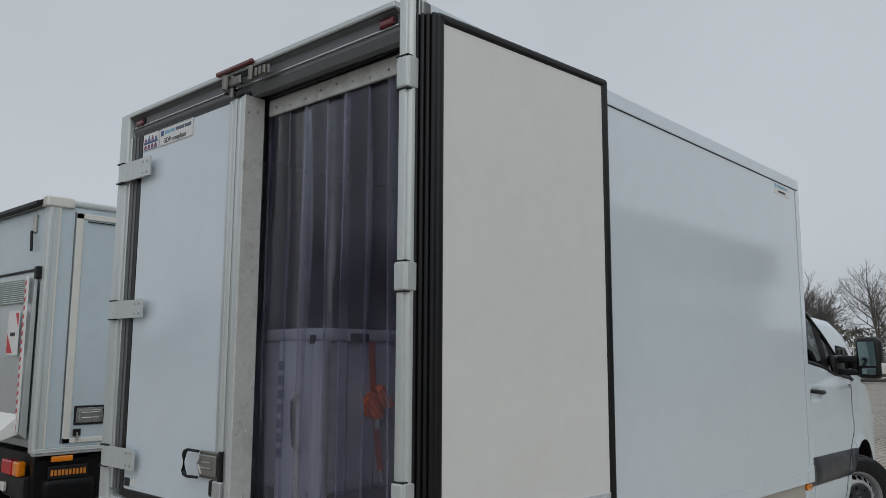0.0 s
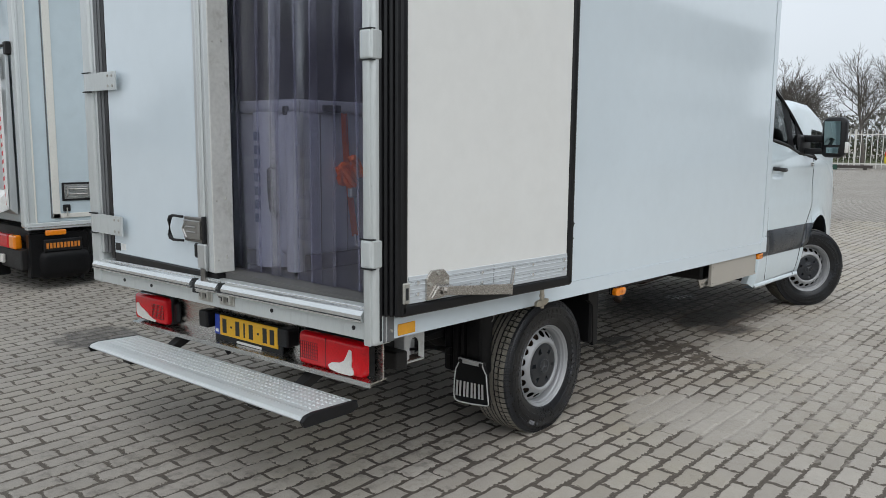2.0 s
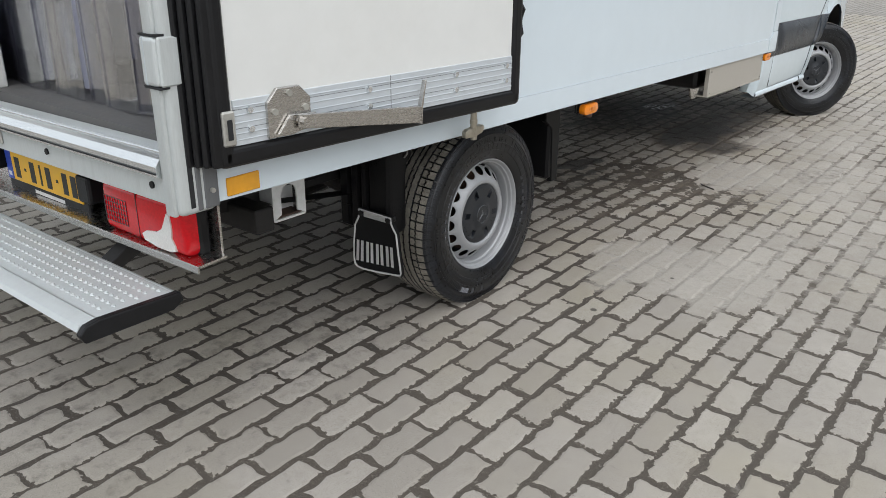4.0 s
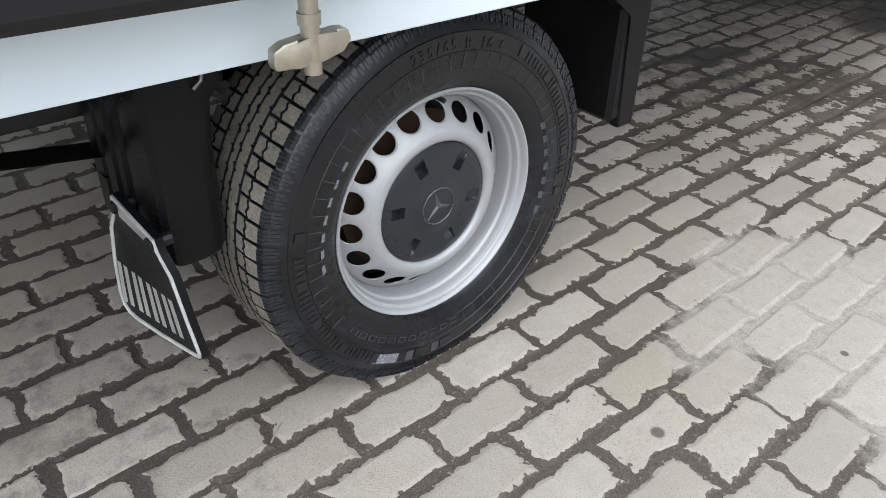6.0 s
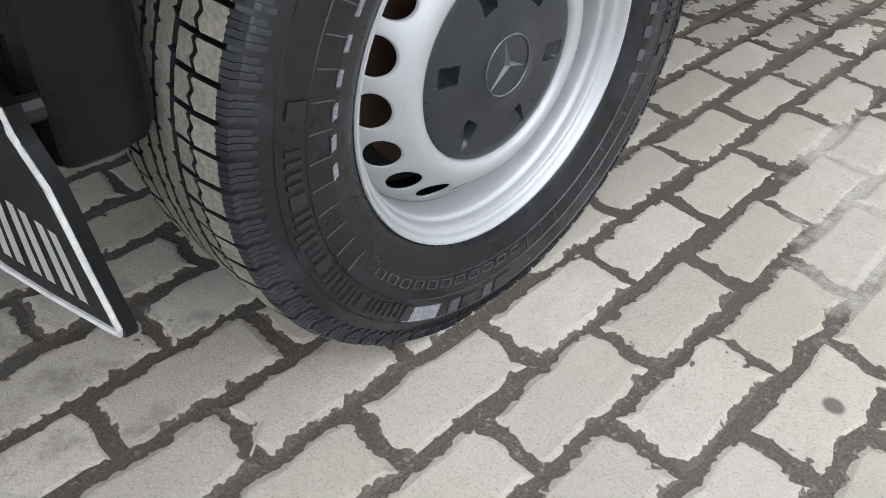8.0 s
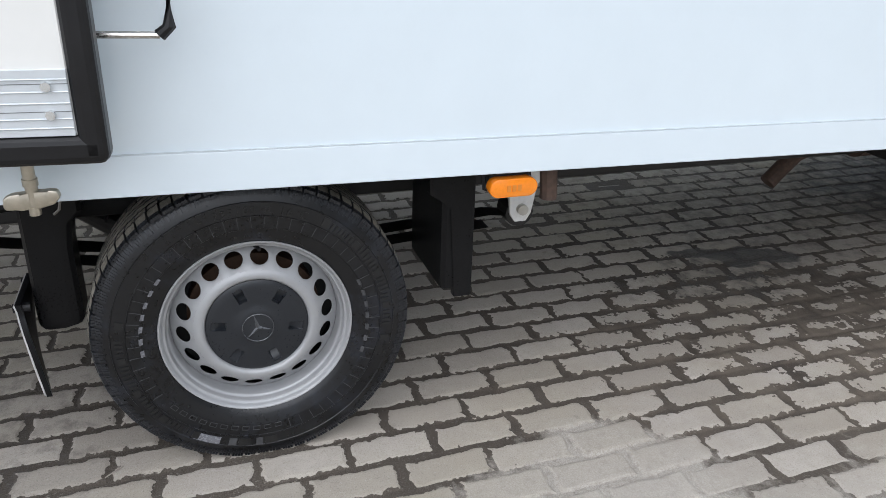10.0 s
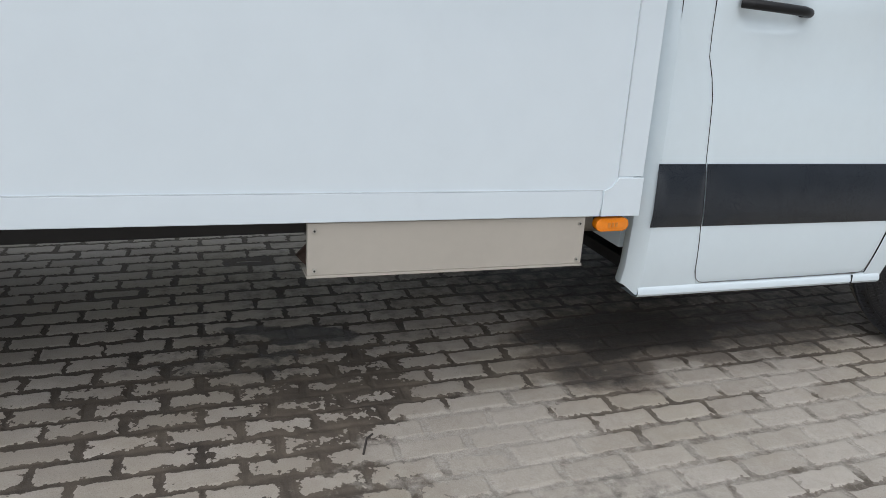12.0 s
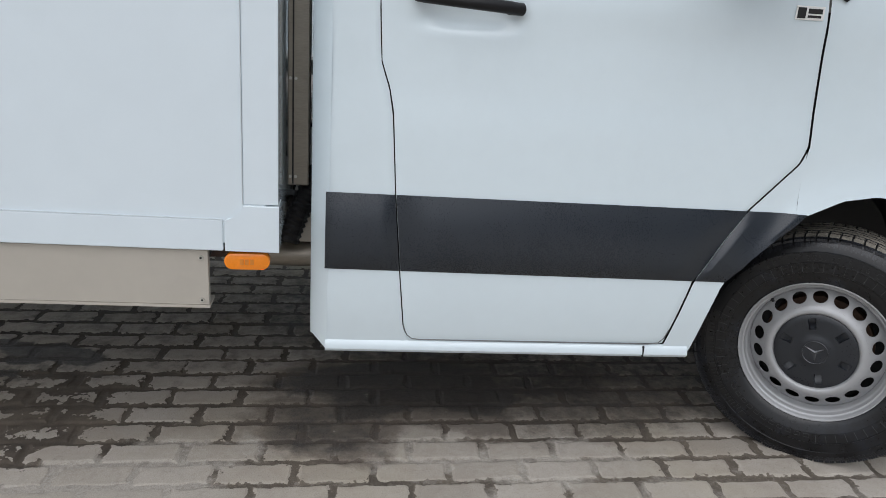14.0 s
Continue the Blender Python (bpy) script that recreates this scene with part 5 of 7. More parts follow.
for k in range(3):
    bm = bmesh.new()
    foot = [bm.verts.new(q) for q in ((0.0955, 0.0, -0.003), (0.0955, 0.0056, 0.0032), (0.0955, 0.0008, 0.0325), (0.0955, -0.0008, 0.0325), (0.0955, -0.0056, 0.0032))]
    ridge = [bm.verts.new(q) for q in ((0.0995, 0.0, 0.0), (0.0968, 0.0, 0.032))]
    for q in ((foot[0], foot[1], ridge[0]), (foot[1], foot[2], ridge[1], ridge[0]), (foot[2], foot[3], ridge[1]), (foot[3], foot[4], ridge[0], ridge[1]), (foot[4], foot[0], ridge[0])):
        bm.faces.new(q)
    bmesh.ops.transform(bm, matrix=Matrix.Rotation(radians(120 * k + 20), 4, "X"), verts=bm.verts)
    WHEEL_PARTS.append(("cap_emblem", bm, (M_CAPRING,), 0, ""))
bm = rod((0.066, -0.010, 0.190), (0.088, -0.004, 0.186), 0.0042, seg=8)
rod((0.060, -0.011, 0.191), (0.070, -0.009, 0.189), 0.007, bm, 8)
WHEEL_PARTS.append(("valve", bm, (M_BLACK,), 0, "black rubber tyre valve"))
MESHES = []
for name, bm, mats, smooth, label in WHEEL_PARTS:
    me = bpy.data.meshes.new(name)
    if name not in ("tread",):
        bmesh.ops.recalc_face_normals(bm, faces=bm.faces)
    bm.to_mesh(me)
    bm.free()
    if smooth:
        me.polygons.foreach_set("use_smooth", [True] * len(me.polygons))
        me.set_sharp_from_angle(angle=radians(smooth))
    for m in mats:
        me.materials.append(m)
    MESHES.append((name, me, label))


def wheel(parent, at, turn, spin, near=False, size=1.0, scuffed=False):
    hub = new("wheel")
    hub.parent = parent
    hub.matrix_basis = Matrix.Translation(Vector(at) - ORIGIN[parent]) @ Matrix.Rotation(radians(turn), 4, "Z") @ Matrix.Scale(size, 4)
    tagged(hub, "silver steel wheel with a dusty black tyre")
    for name, me, label in MESHES:
        if name in ("worn_mark", "sidewall_flag") and not scuffed or not near and name in ("sidewall_print", "sidewall_relief"):
            continue
        ob = new(name, me)
        ob.parent = hub
        if name in ("rim", "hub_cap", "cap_ring", "cap_emblem", "valve"):
            ob.rotation_euler = (radians(spin), 0, 0)
        if label:
            tagged(ob, label)
        if name in ("tread", "shoulder_relief", "sidewall_relief"):
            tagged(ob, label, kind="stuff")
    if near:
        # size marking moulded on the sidewall
        for k, ch in enumerate("235/65 R 16 C"):
            if ch == " ":
                continue
            a = radians(-14 + 3.05 * k)
            data = bpy.data.curves.new("lettering", "FONT")
            data.body, data.size, data.extrude = ch, 0.024, 0.0008
            data.align_x, data.align_y = "CENTER", "CENTER"
            data.materials.append(M_RAISED)
            ob = new("lettering", data)
            ob.parent = hub
            r = 0.2875
            ob.matrix_basis = Matrix.Translation((wall_x(r) + 0.0008, r * math.sin(a), r * math.cos(a))) @ Matrix.Rotation(-a, 4, "X") @ pose(0, 0, 0, 90, 0, 90)
    return hub


wheel(truck, (-0.233, 1.311, HUB_Z), 0, -6, True, scuffed=True)
wheel(truck, (-0.212, 5.680, 0.347), -37, 47, True, 1.03)
wheel(truck, (W + 0.233, 1.311, HUB_Z), 180, 40)
wheel(truck, (W + 0.212, 5.680, 0.347), 143, 0, False, 1.03)

# ---- the cab ----
MIDX = W / 2


def cab_x(y, z):
    """Distance of the cab's right skin from the middle plane of the box side."""
    x = -0.088
    x -= 0.10 * max(0.0, (0.60 - z) / 0.25) ** 2 * 0.30
    x -= 0.005 * smoothstep(0.96, 1.08, z) * (1 - smoothstep(1.18, 1.30, z))
    if z > 1.28:
        x -= 0.02 * (z - 1.28) + 0.20 * (z - 1.28) ** 1.35
    if y > 5.35:
        x -= 0.085 * (y - 5.35) ** 2.2
    return x


REAR_SEAM = [(0.36, 4.420), (0.385, 4.398), (0.42, 4.384), (0.59, 4.365), (0.80, 4.345), (1.01, 4.330), (1.07, 4.318), (1.13, 4.297), (1.27, 4.289), (2.1, 4.285)]
FRONT_SEAM = [(0.36, 5.125), (0.377, 5.128), (0.584, 5.177), (0.70, 5.24), (0.788, 5.297), (0.86, 5.362), (0.922, 5.418), (0.968, 5.434), (1.338, 5.412), (1.36, 5.411), (1.6, 5.39)]
BELT = [(4.13, 1.52), (4.41, 1.50), (4.76, 1.455), (5.0, 1.40), (5.25, 1.372), (5.46, 1.352)]
ARCH = [(5.128, 0.345), (5.208, 0.340), (5.235, 0.47), (5.262, 0.575), (5.33, 0.66), (5.46, 0.782), (5.56, 0.828), (5.66, 0.842), (5.76, 0.828), (5.86, 0.782), (5.95, 0.70), (6.00, 0.60), (6.03, 0.46), (6.05, 0.36)]


def flare(y, z, low):
    """The rolled lip round the wheel arch."""
    return 0.018 * math.exp(-((z - low) / 0.05) ** 2) * smoothstep(5.20, 5.50, y) if y < 6.05 else 0.0


def mirrored(bm):
    """The same panel on the cab's other side."""
    twin = bm.copy()
    bmesh.ops.transform(twin, matrix=Matrix.Translation((2 * MIDX, 0, 0)) @ Matrix.Diagonal((-1, 1, 1, 1)), verts=twin.verts)
    return twin


def panel_between(left, right, z0, z1, out=0.0, rows=18, cols=16, inset=0.0, dent=0.0):
    """A skin between two seams, row by row in height; z0 and z1 may be functions of y."""
    pts = []
    for j in range(rows + 1):
        row = []
        for i in range(cols + 1):
            z = z0 + (z1 - z0) * j / rows
            ya, yb = left(z) + inset, right(z) - inset
            y = ya + (yb - ya) * i / cols
            top = along(BELT, y) - 0.004 if z1 > 1.25 else z1
            zz = z0 + (top - z0) * j / rows
            ya, yb = left(zz) + inset, right(zz) - inset
            y = ya + (yb - ya) * i / cols
            edge = 0.0025 if i in (0, cols) or j == 0 else 0.0
            hollow = dent * math.exp(-((y - 4.50) / 0.115) ** 4 - ((zz - 1.258) / 0.040) ** 4) if dent else 0.0
            row.append((cab_x(y, zz) + out - edge - hollow, y, zz))
        pts.append(row)
    return sheet(pts)


rear_seam = lambda z: along(REAR_SEAM, z)
front_seam = lambda z: along(FRONT_SEAM, z)
for twin in (False, True):
    def side(name, bm, m, label="", parent=None, smooth=35):
        if twin:
            interim = bm
            bm = mirrored(interim)
            interim.free()
        return part(name, bm, m, parent or truck, label, smooth)
    # dark body behind the joints
    inner = []
    for j in range(14):
        z = 0.40 + j * 0.07
        inner.append([(cab_x(y, z) - 0.034, y, z) for y in (4.16, 4.3, 4.5, 4.9, 5.15 if z < 0.7 else 5.3, 5.15 if z < 0.7 else 5.4, 5.16 if z < 0.9 else 5.5)])
    side("cab_inner_skin", sheet(inner), M_SEAM)
    quarter = side("cab_rear_quarter", panel_between(lambda z: 4.176, rear_seam, 0.372, 1.50, inset=0.0016), M_CAB, "white cab corner panel")
    door = side("cab_door", panel_between(rear_seam, front_seam, 0.384, 1.50, inset=0.0016, rows=84, cols=70, dent=0.022), M_CAB, "white cab door with a dark lower trim strip")
    pts = []
    for j in range(9):
        row = []
        for i in range(41):
            y = 5.132 + 0.30 * i / 40
            low = along(ARCH, y)
            high = along([(b, a) for a, b in FRONT_SEAM[1:8]], y - 0.003)
            z = low + (max(high, low + 0.002) - low) * j / 8
            row.append((cab_x(y, z) + flare(y, z, low), y, z))
        pts.append(row)
    fender = side("fender", sheet(pts), M_CAB, "white front wing with wheel arch")
    pts = []
    for j in range(15):
        row = []
        for i in range(49):
            y = 5.4375 + (6.46 - 5.4375) * i / 48
            low = along(ARCH, y) if y < 6.05 else 0.36
            high = along([(5.436, 1.350), (5.6, 1.352), (5.9, 1.30), (6.2, 1.18), (6.46, 1.01)], y)
            z = low + (high - low) * j / 14
            y += (front_seam(z) + 0.0035 - 5.4375) * (1 - i / 48) ** 6 if z > 0.968 else -0.0056 * (1 - i / 48) ** 6
            row.append((cab_x(y, z) + flare(y, z, low), y, z))
        pts.append(row)
    side("fender_front", sheet(pts), M_CAB, "", fender)
    pts = [[(cab_x(y, along(ARCH, y)) - d, y, along(ARCH, y)) for y in (5.14 + 0.89 * i / 40 for i in range(41))] for d in (0.0, 0.09, 0.30)]
    side("wheel_housing", sheet(pts), M_BLACK, "", fender)
    # dark trim strips, standing proud of the skin
    def strip(ya, yb, par, n=20):
        rows = []
        for j in range(9):
            row = []
            for i in range(n + 1):
                zt = lambda y: 0.804 - 0.0135 * (y - 4.17)
                zb = lambda y: 0.600 - 0.0155 * (y - 4.17)
                z = 0.60 + 0.2 * j / 8
                y0, y1 = ya(z), yb(z)
                y = y0 + (y1 - y0) * i / n
                zz = zb(y) + (zt(y) - zb(y)) * j / 8
                y0, y1 = ya(zz), yb(zz)
                y = y0 + (y1 - y0) * i / n
                v = j / 8
                lift = 0.022 * (1 - ((v - 0.28) / (0.72 if v > 0.28 else 0.28)) ** 2) * min(1.0, 8 * min(i / n, 1 - i / n) + 0.25) + 0.001
                row.append((cab_x(y, zz) + flare(y, zz, along(ARCH, y)) + 0.001 + lift, y, zz))
            rows.append(row)
        side("trim_strip", sheet(rows), M_PLASTIC, "dark grey plastic trim strip", par, 60)
    strip(lambda z: 4.170, lambda z: rear_seam(z) - 0.002, quarter, 8)
    strip(lambda z: rear_seam(z) + 0.002, lambda z: front_seam(z) - 0.002, door, 30)
    strip(lambda z: front_seam(z) + 0.002, lambda z: along([(0.34, 5.208), (0.575, 5.262), (0.66, 5.33), (0.782, 5.46)], z), fender, 10)
    # sill below the door
    rows = [[(cab_x(y, 0.40) + dx, y, z - 0.0135 * (y - 4.2)) for y in (4.174, 4.180, 4.22, 4.6, 5.0, 5.13, 5.205)] for dx, z in ((-0.010, 0.392), (-0.003, 0.385), (0.0005, 0.379), (0.003, 0.371), (0.003, 0.363), (-0.004, 0.354), (-0.03, 0.350), (-0.10, 0.352))]
    side("door_sill", sheet(rows), M_CAB, "", quarter)
    side("sill_joint", block(cab_x(5.07, 0.4) - 0.002, cab_x(5.07, 0.4) + 0.0042, 5.070, 5.074, 0.345, 0.376, 0), M_SEAM, "", quarter)
    # shut line round the door's lower corners
    low = lambda y: 0.393 - 0.0135 * (y - 4.2)
    bend = [(rear_seam(0.440), 0.440), (4.3875, 0.418), (4.395, 0.404), (4.409, low(4.409) + 0.003), (4.43, low(4.43))]
    bend += [(4.43 + 0.067 * k, low(4.43 + 0.067 * k)) for k in range(1, 10)] + [(5.085, low(5.085)), (5.115, low(5.115) + 0.004), (5.129, 0.402), (5.137, 0.43)]
    side("door_shut_line", tube([(cab_x(y, z) - 0.0006, y, z) for y, z in bend], 0.0016, seg=6), M_FRAME, "", door)
    # rear edge flange of the cab
    rows = [[(cab_x(4.178, z) - d, y, z + (0.030 if z < 0.37 and y < 4.15 else 0.0)) for z in (0.36, 0.45, 0.6, 0.9, 1.2, 1.5, 1.8, 2.1)] for d, y in ((0.0, 4.179), (0.003, 4.173), (0.030, 4.139), (0.038, 4.133), (0.060, 4.134), (0.09, 4.146))]
    side("cab_rear_flange", sheet(rows), M_CAB, "", quarter)
    # handle in its shallow cup
    hb = tube([(cab_x(4.38, 1.285) + 0.004, 4.375, 1.286), (cab_x(4.4, 1.285) + 0.028, 4.395, 1.284), (cab_x(4.5, 1.28) + 0.034, 4.49, 1.278), (cab_x(4.58, 1.28) + 0.032, 4.585, 1.272), (cab_x(4.62, 1.28) + 0.006, 4.625, 1.268)], 0.015, seg=12)
    block(cab_x(4.5, 1.28) - 0.002, cab_x(4.5, 1.28) + 0.008, 4.590, 4.632, 1.254, 1.284, 0.008, hb, 2)
    side("door_handle", hb, M_BLACK, "black door handle", door, 40)
    if not twin:
        bd = part("badge", block(cab_x(5.36, 1.3) + 0.001, cab_x(5.36, 1.3) + 0.004, 5.322, 5.398, 1.288, 1.322, 0.001), M_WHITE, door, "small badge with dark print")
        part("badge_print", block(cab_x(5.36, 1.3) + 0.004, cab_x(5.36, 1.3) + 0.0046, 5.326, 5.348, 1.292, 1.318, 0), M_INK, truck)
        part("badge_print", block(cab_x(5.36, 1.3) + 0.004, cab_x(5.36, 1.3) + 0.0046, 5.354, 5.392, 1.304, 1.316, 0), M_INK, truck)
        part("badge_print", block(cab_x(5.36, 1.3) + 0.004, cab_x(5.36, 1.3) + 0.0046, 5.354, 5.390, 1.294, 1.300, 0), M_INK, truck)
    # window band: black frame, two panes
    def skin(points, out):
        return [(cab_x(y, z) + out, y, z) for y, z in points]
    frame_low = [(4.135, 1.52), (4.30, 1.506), (4.41, 1.50), (4.60, 1.478), (4.76, 1.455), (4.90, 1.42), (5.0, 1.40), (5.25, 1.372), (5.46, 1.354)]
    frame_top = [(4.135, 2.10), (4.30, 2.08), (4.41, 2.05), (4.60, 1.955), (4.76, 1.86), (4.90, 1.765), (5.0, 1.69), (5.25, 1.480), (5.46, 1.360)]
    roof_edge = [(4.135, 2.22), (4.30, 2.18), (4.41, 2.13), (4.62, 2.01), (4.78, 1.905), (4.93, 1.80), (5.04, 1.715), (5.29, 1.49), (5.50, 1.366)]
    side("door_frame", sheet([skin(frame_top, 0.0), skin(roof_edge, -0.012)]), M_CAB, "", door)
    b_post = [[p for p in skin([(4.135, z), (4.29, z)], 0.0)] for z in (1.51, 1.7, 1.9, 2.08)]
    side("cab_b_post", sheet(b_post), M_CAB, "", quarter)
    def pane(i0, i1, m, name, shrink, out):
        lo, hi = frame_low[i0:i1 + 1], frame_top[i0:i1 + 1]
        rows = []
        for j in range(5):
            f = shrink + (1 - 2 * shrink) * j / 4
            rows.append(skin([(a[0], a[1] + (b[1] - a[1]) * f) for a, b in zip(lo, hi)], out))
        ob = side(name, sheet(rows, 0.004), m, "", door, 0)
        return ob
    pane(1, 2, M_BLACK, "window_frame", 0.0, 0.001)
    g1 = pane(2, 4, M_GLASS, "window_pane", 0.06, 0.0)
    pane(4, 5, M_BLACK, "window_divider", 0.0, 0.002)
    g2 = pane(5, 6, M_GLASS_D, "quarter_window", 0.08, 0.0)
    pane(6, 8, M_BLACK, "mirror_base", 0.0, 0.003)
    side("window_frame", tube(skin([(a, b + 0.012) for a, b in frame_low[1:]], 0.002), 0.010, seg=6), M_BLACK, "", door)
    side("window_frame", tube(skin([(a, b - 0.012) for a, b in frame_top[1:]], 0.002), 0.014, seg=6), M_BLACK, "", door)
    # outside mirror on its long arm
    def box_side(x0, x1, y0, y1, z0, z1, r, seg=3):
        return block(x0, x1, y0, y1, z0, z1, r, seg=seg)
    arm = box_side(-0.14, 0.06, 5.10, 5.19, 1.495, 1.555, 0.02)
    block(-0.14, 0.06, 5.11, 5.20, 1.395, 1.445, 0.02, arm, 3)
    block(-0.16, -0.09, 5.0, 5.3, 1.38, 1.56, 0.03, arm, 3)
    mir = side("mirror_housing", box_side(0.035, 0.225, 5.10, 5.24, 1.37, 1.705, 0.05, 4), M_BLACK, "black door mirror on a long double arm")
    side("mirror_arm", arm, M_BLACK, "", mir)
    side("mirror_glass", prism([(5.094, 1.475), (5.102, 1.475), (5.102, 1.668), (5.062, 1.668)], "x", 0.070, 0.194, 0.0), M_MIRROR, "", mir)
    side("mirror_glass", box_side(0.085, 0.185, 5.090, 5.101, 1.405, 1.455, 0.004, 1), M_MIRROR, "", mir)
    side("mirror_indicator", box_side(0.212, 0.238, 5.13, 5.21, 1.41, 1.50, 0.01, 2), M_CLEAR, "", mir)
# cab shell across: roof, windscreen, bonnet, nose
def across(stations, n=14, crown=0.03):
    rows = []
    for y, z in stations:
        x0 = cab_x(y, min(z, 2.2)) - 0.012
        half = x0 - MIDX
        rows.append([(MIDX + half * math.sin(math.pi / 2 * (2 * i / n - 1)), y, z + crown * math.cos(math.pi * (i / n - 0.5))) for i in range(n + 1)])
    return rows
part("cab_roof", sheet(across([(4.135, 2.22), (4.30, 2.18), (4.41, 2.13), (4.62, 2.01)])), M_CAB, truck, "", 40)
part("windscreen", sheet(across([(4.62, 2.01), (4.78, 1.905), (4.93, 1.80), (5.04, 1.715), (5.29, 1.49), (5.50, 1.362)])), M_GLASS_D, truck, "dark windscreen", 40)
part("bonnet", sheet(across([(5.47, 1.360), (5.6, 1.352), (5.9, 1.30), (6.2, 1.18), (6.46, 1.01), (6.56, 0.80)])), M_CAB, truck, "white bonnet", 40)
part("front_bumper", sheet(across([(6.56, 0.80), (6.62, 0.6), (6.62, 0.42), (6.52, 0.34)], crown=0.0)), M_PLASTIC, truck, "", 40)
part("cab_back_wall", block(W + 0.2, -0.2, 4.14, 4.16, 0.5, 2.2, 0), M_CAB, truck)
part("cab_floor", block(W + 0.16, -0.16, 4.2, 5.2, 0.40, 0.44, 0), M_CHASSIS, truck)
seat = block(-0.78, -0.30, 4.45, 4.60, 0.9, 1.75, 0.05, seg=2)
block(-0.66, -0.42, 4.48, 4.58, 1.76, 1.95, 0.04, seat, 2)
part("cab_seat", seat, M_BLACK, truck)
part("dashboard", block(W + 0.25, -0.25, 5.15, 5.45, 0.95, 1.3, 0.05, seg=2), M_BLACK, truck)
part("gearbox", block(-1.3, -0.95, 3.6, 5.3, 0.33, 0.6, 0.05, seg=2), M_CHASSIS, truck)
part("front_axle", block(-1.9, -0.35, 5.55, 5.72, 0.28, 0.40, 0.02), M_CHASSIS, truck)
part("engine_block", block(-1.6, -0.65, 5.3, 6.2, 0.35, 0.9, 0.04), M_CHASSIS, truck)

# ---- freight inside ----
box = thing("transport_container", (-1.3, 0.9, 0.872), "pale grey insulated container standing on the cargo floor", "container")
part("shell", block(-1.86, -0.752, 0.215, 1.45, 0.95, 1.60, 0.03, seg=3), M_BOXGREY, box, "", 40)
part("lid", block(-1.88, -0.735, 0.20, 1.47, 1.60, 1.655, 0.018, seg=3), M_BOXGREY, box, "", 40)
part("plinth", block(-1.84, -0.78, 0.25, 1.43, 0.874, 0.95, 0.006), M_LINING, box)
part("corner_column", rod((-0.775, 0.232, 0.885), (-0.775, 0.232, 1.60), 0.04, seg=20), M_BOXGREY, box, "", 40)
part("corner_column", rod((-0.950, 0.262, 0.895), (-0.950, 0.262, 1.60), 0.10, seg=24), M_BOXGREY, box, "", 40)
part("handle", tube([(-0.875, 0.195, 1.36), (-0.872, 0.165, 1.34), (-0.862, 0.160, 1.24), (-0.858, 0.165, 1.16), (-0.856, 0.195, 1.13)], 0.012, seg=8), M_BLACK, box)
part("lid_catch", block(-0.80, -0.77, 0.186, 0.204, 1.585, 1.625, 0.004), M_BLACK, box)
part("lid_catch", block(-0.737, -0.725, 0.36, 0.47, 1.602, 1.635, 0.006), M_BLACK, box)
for y in (0.36, 0.52, 0.72):
    part("shell_joint", block(-0.7525, -0.7495, y, y + 0.004, 0.96, 1.59, 0), M_LINING, box)
for k in range(7):
    part("shell_print", block(-0.978, -0.938, 0.1595, 0.1625, 1.10 + 0.062 * k, 1.140 + 0.062 * k, 0), M_LABEL_SLATE, box)
strap = thing("ratchet_strap", (-0.735, 0.53, 0.9), "orange ratchet strap knotted round the container", "strap")
pts = []
for k in range(13):
    z = 1.652 - 0.63 * k / 12
    pts.append((-0.742 + 0.008 * math.sin(3 * z), 0.50 + 0.055 * k / 12 + 0.006 * math.sin(8 * z), z))
part("webbing", sheet([[(p[0], p[1] - 0.02, p[2]) for p in pts], [(p[0], p[1] + 0.02, p[2]) for p in pts]], 0.003), M_STRAP, strap)
rng = random.Random(4)
bm = None
for k in range(7):
    c = Vector((-0.715 + rng.uniform(-0.01, 0.012), 0.515 + rng.uniform(-0.045, 0.045), 1.335 + rng.uniform(-0.05, 0.04)))
    loop = [c + Vector((0.012 * math.sin(a), 0.035 * math.cos(a + k), 0.045 * math.sin(a + 0.7 * k))) for a in (2 * math.pi * i / 12 for i in range(13))]
    bm = tube(loop, 0.013, bm, 6)
part("strap_bundle", bm, M_STRAP, strap, "", 50)
part("ratchet", block(-0.73, -0.70, 0.50, 0.56, 1.21, 1.28, 0.008), M_GALV, strap)
part("hook", tube([(-0.735, 0.555, 1.03), (-0.73, 0.556, 0.995), (-0.725, 0.560, 0.98), (-0.735, 0.565, 0.975)], 0.006, seg=6), M_GALV, strap)

# ---- the truck parked beside ----
X2, Y2 = -5.82, 0.97
tail = thing("tail_lift_truck", (-6.95, 3.0, 0), "white box truck with a folded tail lift, parked beside", "truck")
part("body_box", block(X2 - 2.1, X2, Y2 + 0.03, 6.2, 0.66, 2.96, 0.01), M_NEIGHBOUR, tail)
part("roof_cap", block(X2 - 2.12, X2 + 0.02, Y2 - 0.02, 6.2, 2.955, 3.02, 0.02, seg=2), M_ALU_W, tail)
part("corner_cap", block(X2 - 0.12, X2 + 0.03, Y2 - 0.04, Y2 + 0.22, 2.93, 3.035, 0.02, seg=3), M_FENCE, tail)
part("corner_post", block(X2 - 0.10, X2 + 0.012, Y2 - 0.012, Y2 + 0.10, 0.62, 2.95, 0.02, seg=3), M_ALU_W, tail)
part("corner_trim", block(X2 - 0.004, X2 + 0.016, Y2 + 0.02, Y2 + 0.035, 0.66, 2.94, 0.003), M_ALU, tail)
part("corner_trim", block(X2 - 0.004, X2 + 0.018, Y2 + 0.085, Y2 + 0.10, 0.66, 2.94, 0.003), M_FENCE, tail)
part("side_rail", block(X2 - 0.05, X2 + 0.02, Y2, 6.2, 0.60, 0.665, 0.006), M_ALU_W, tail)
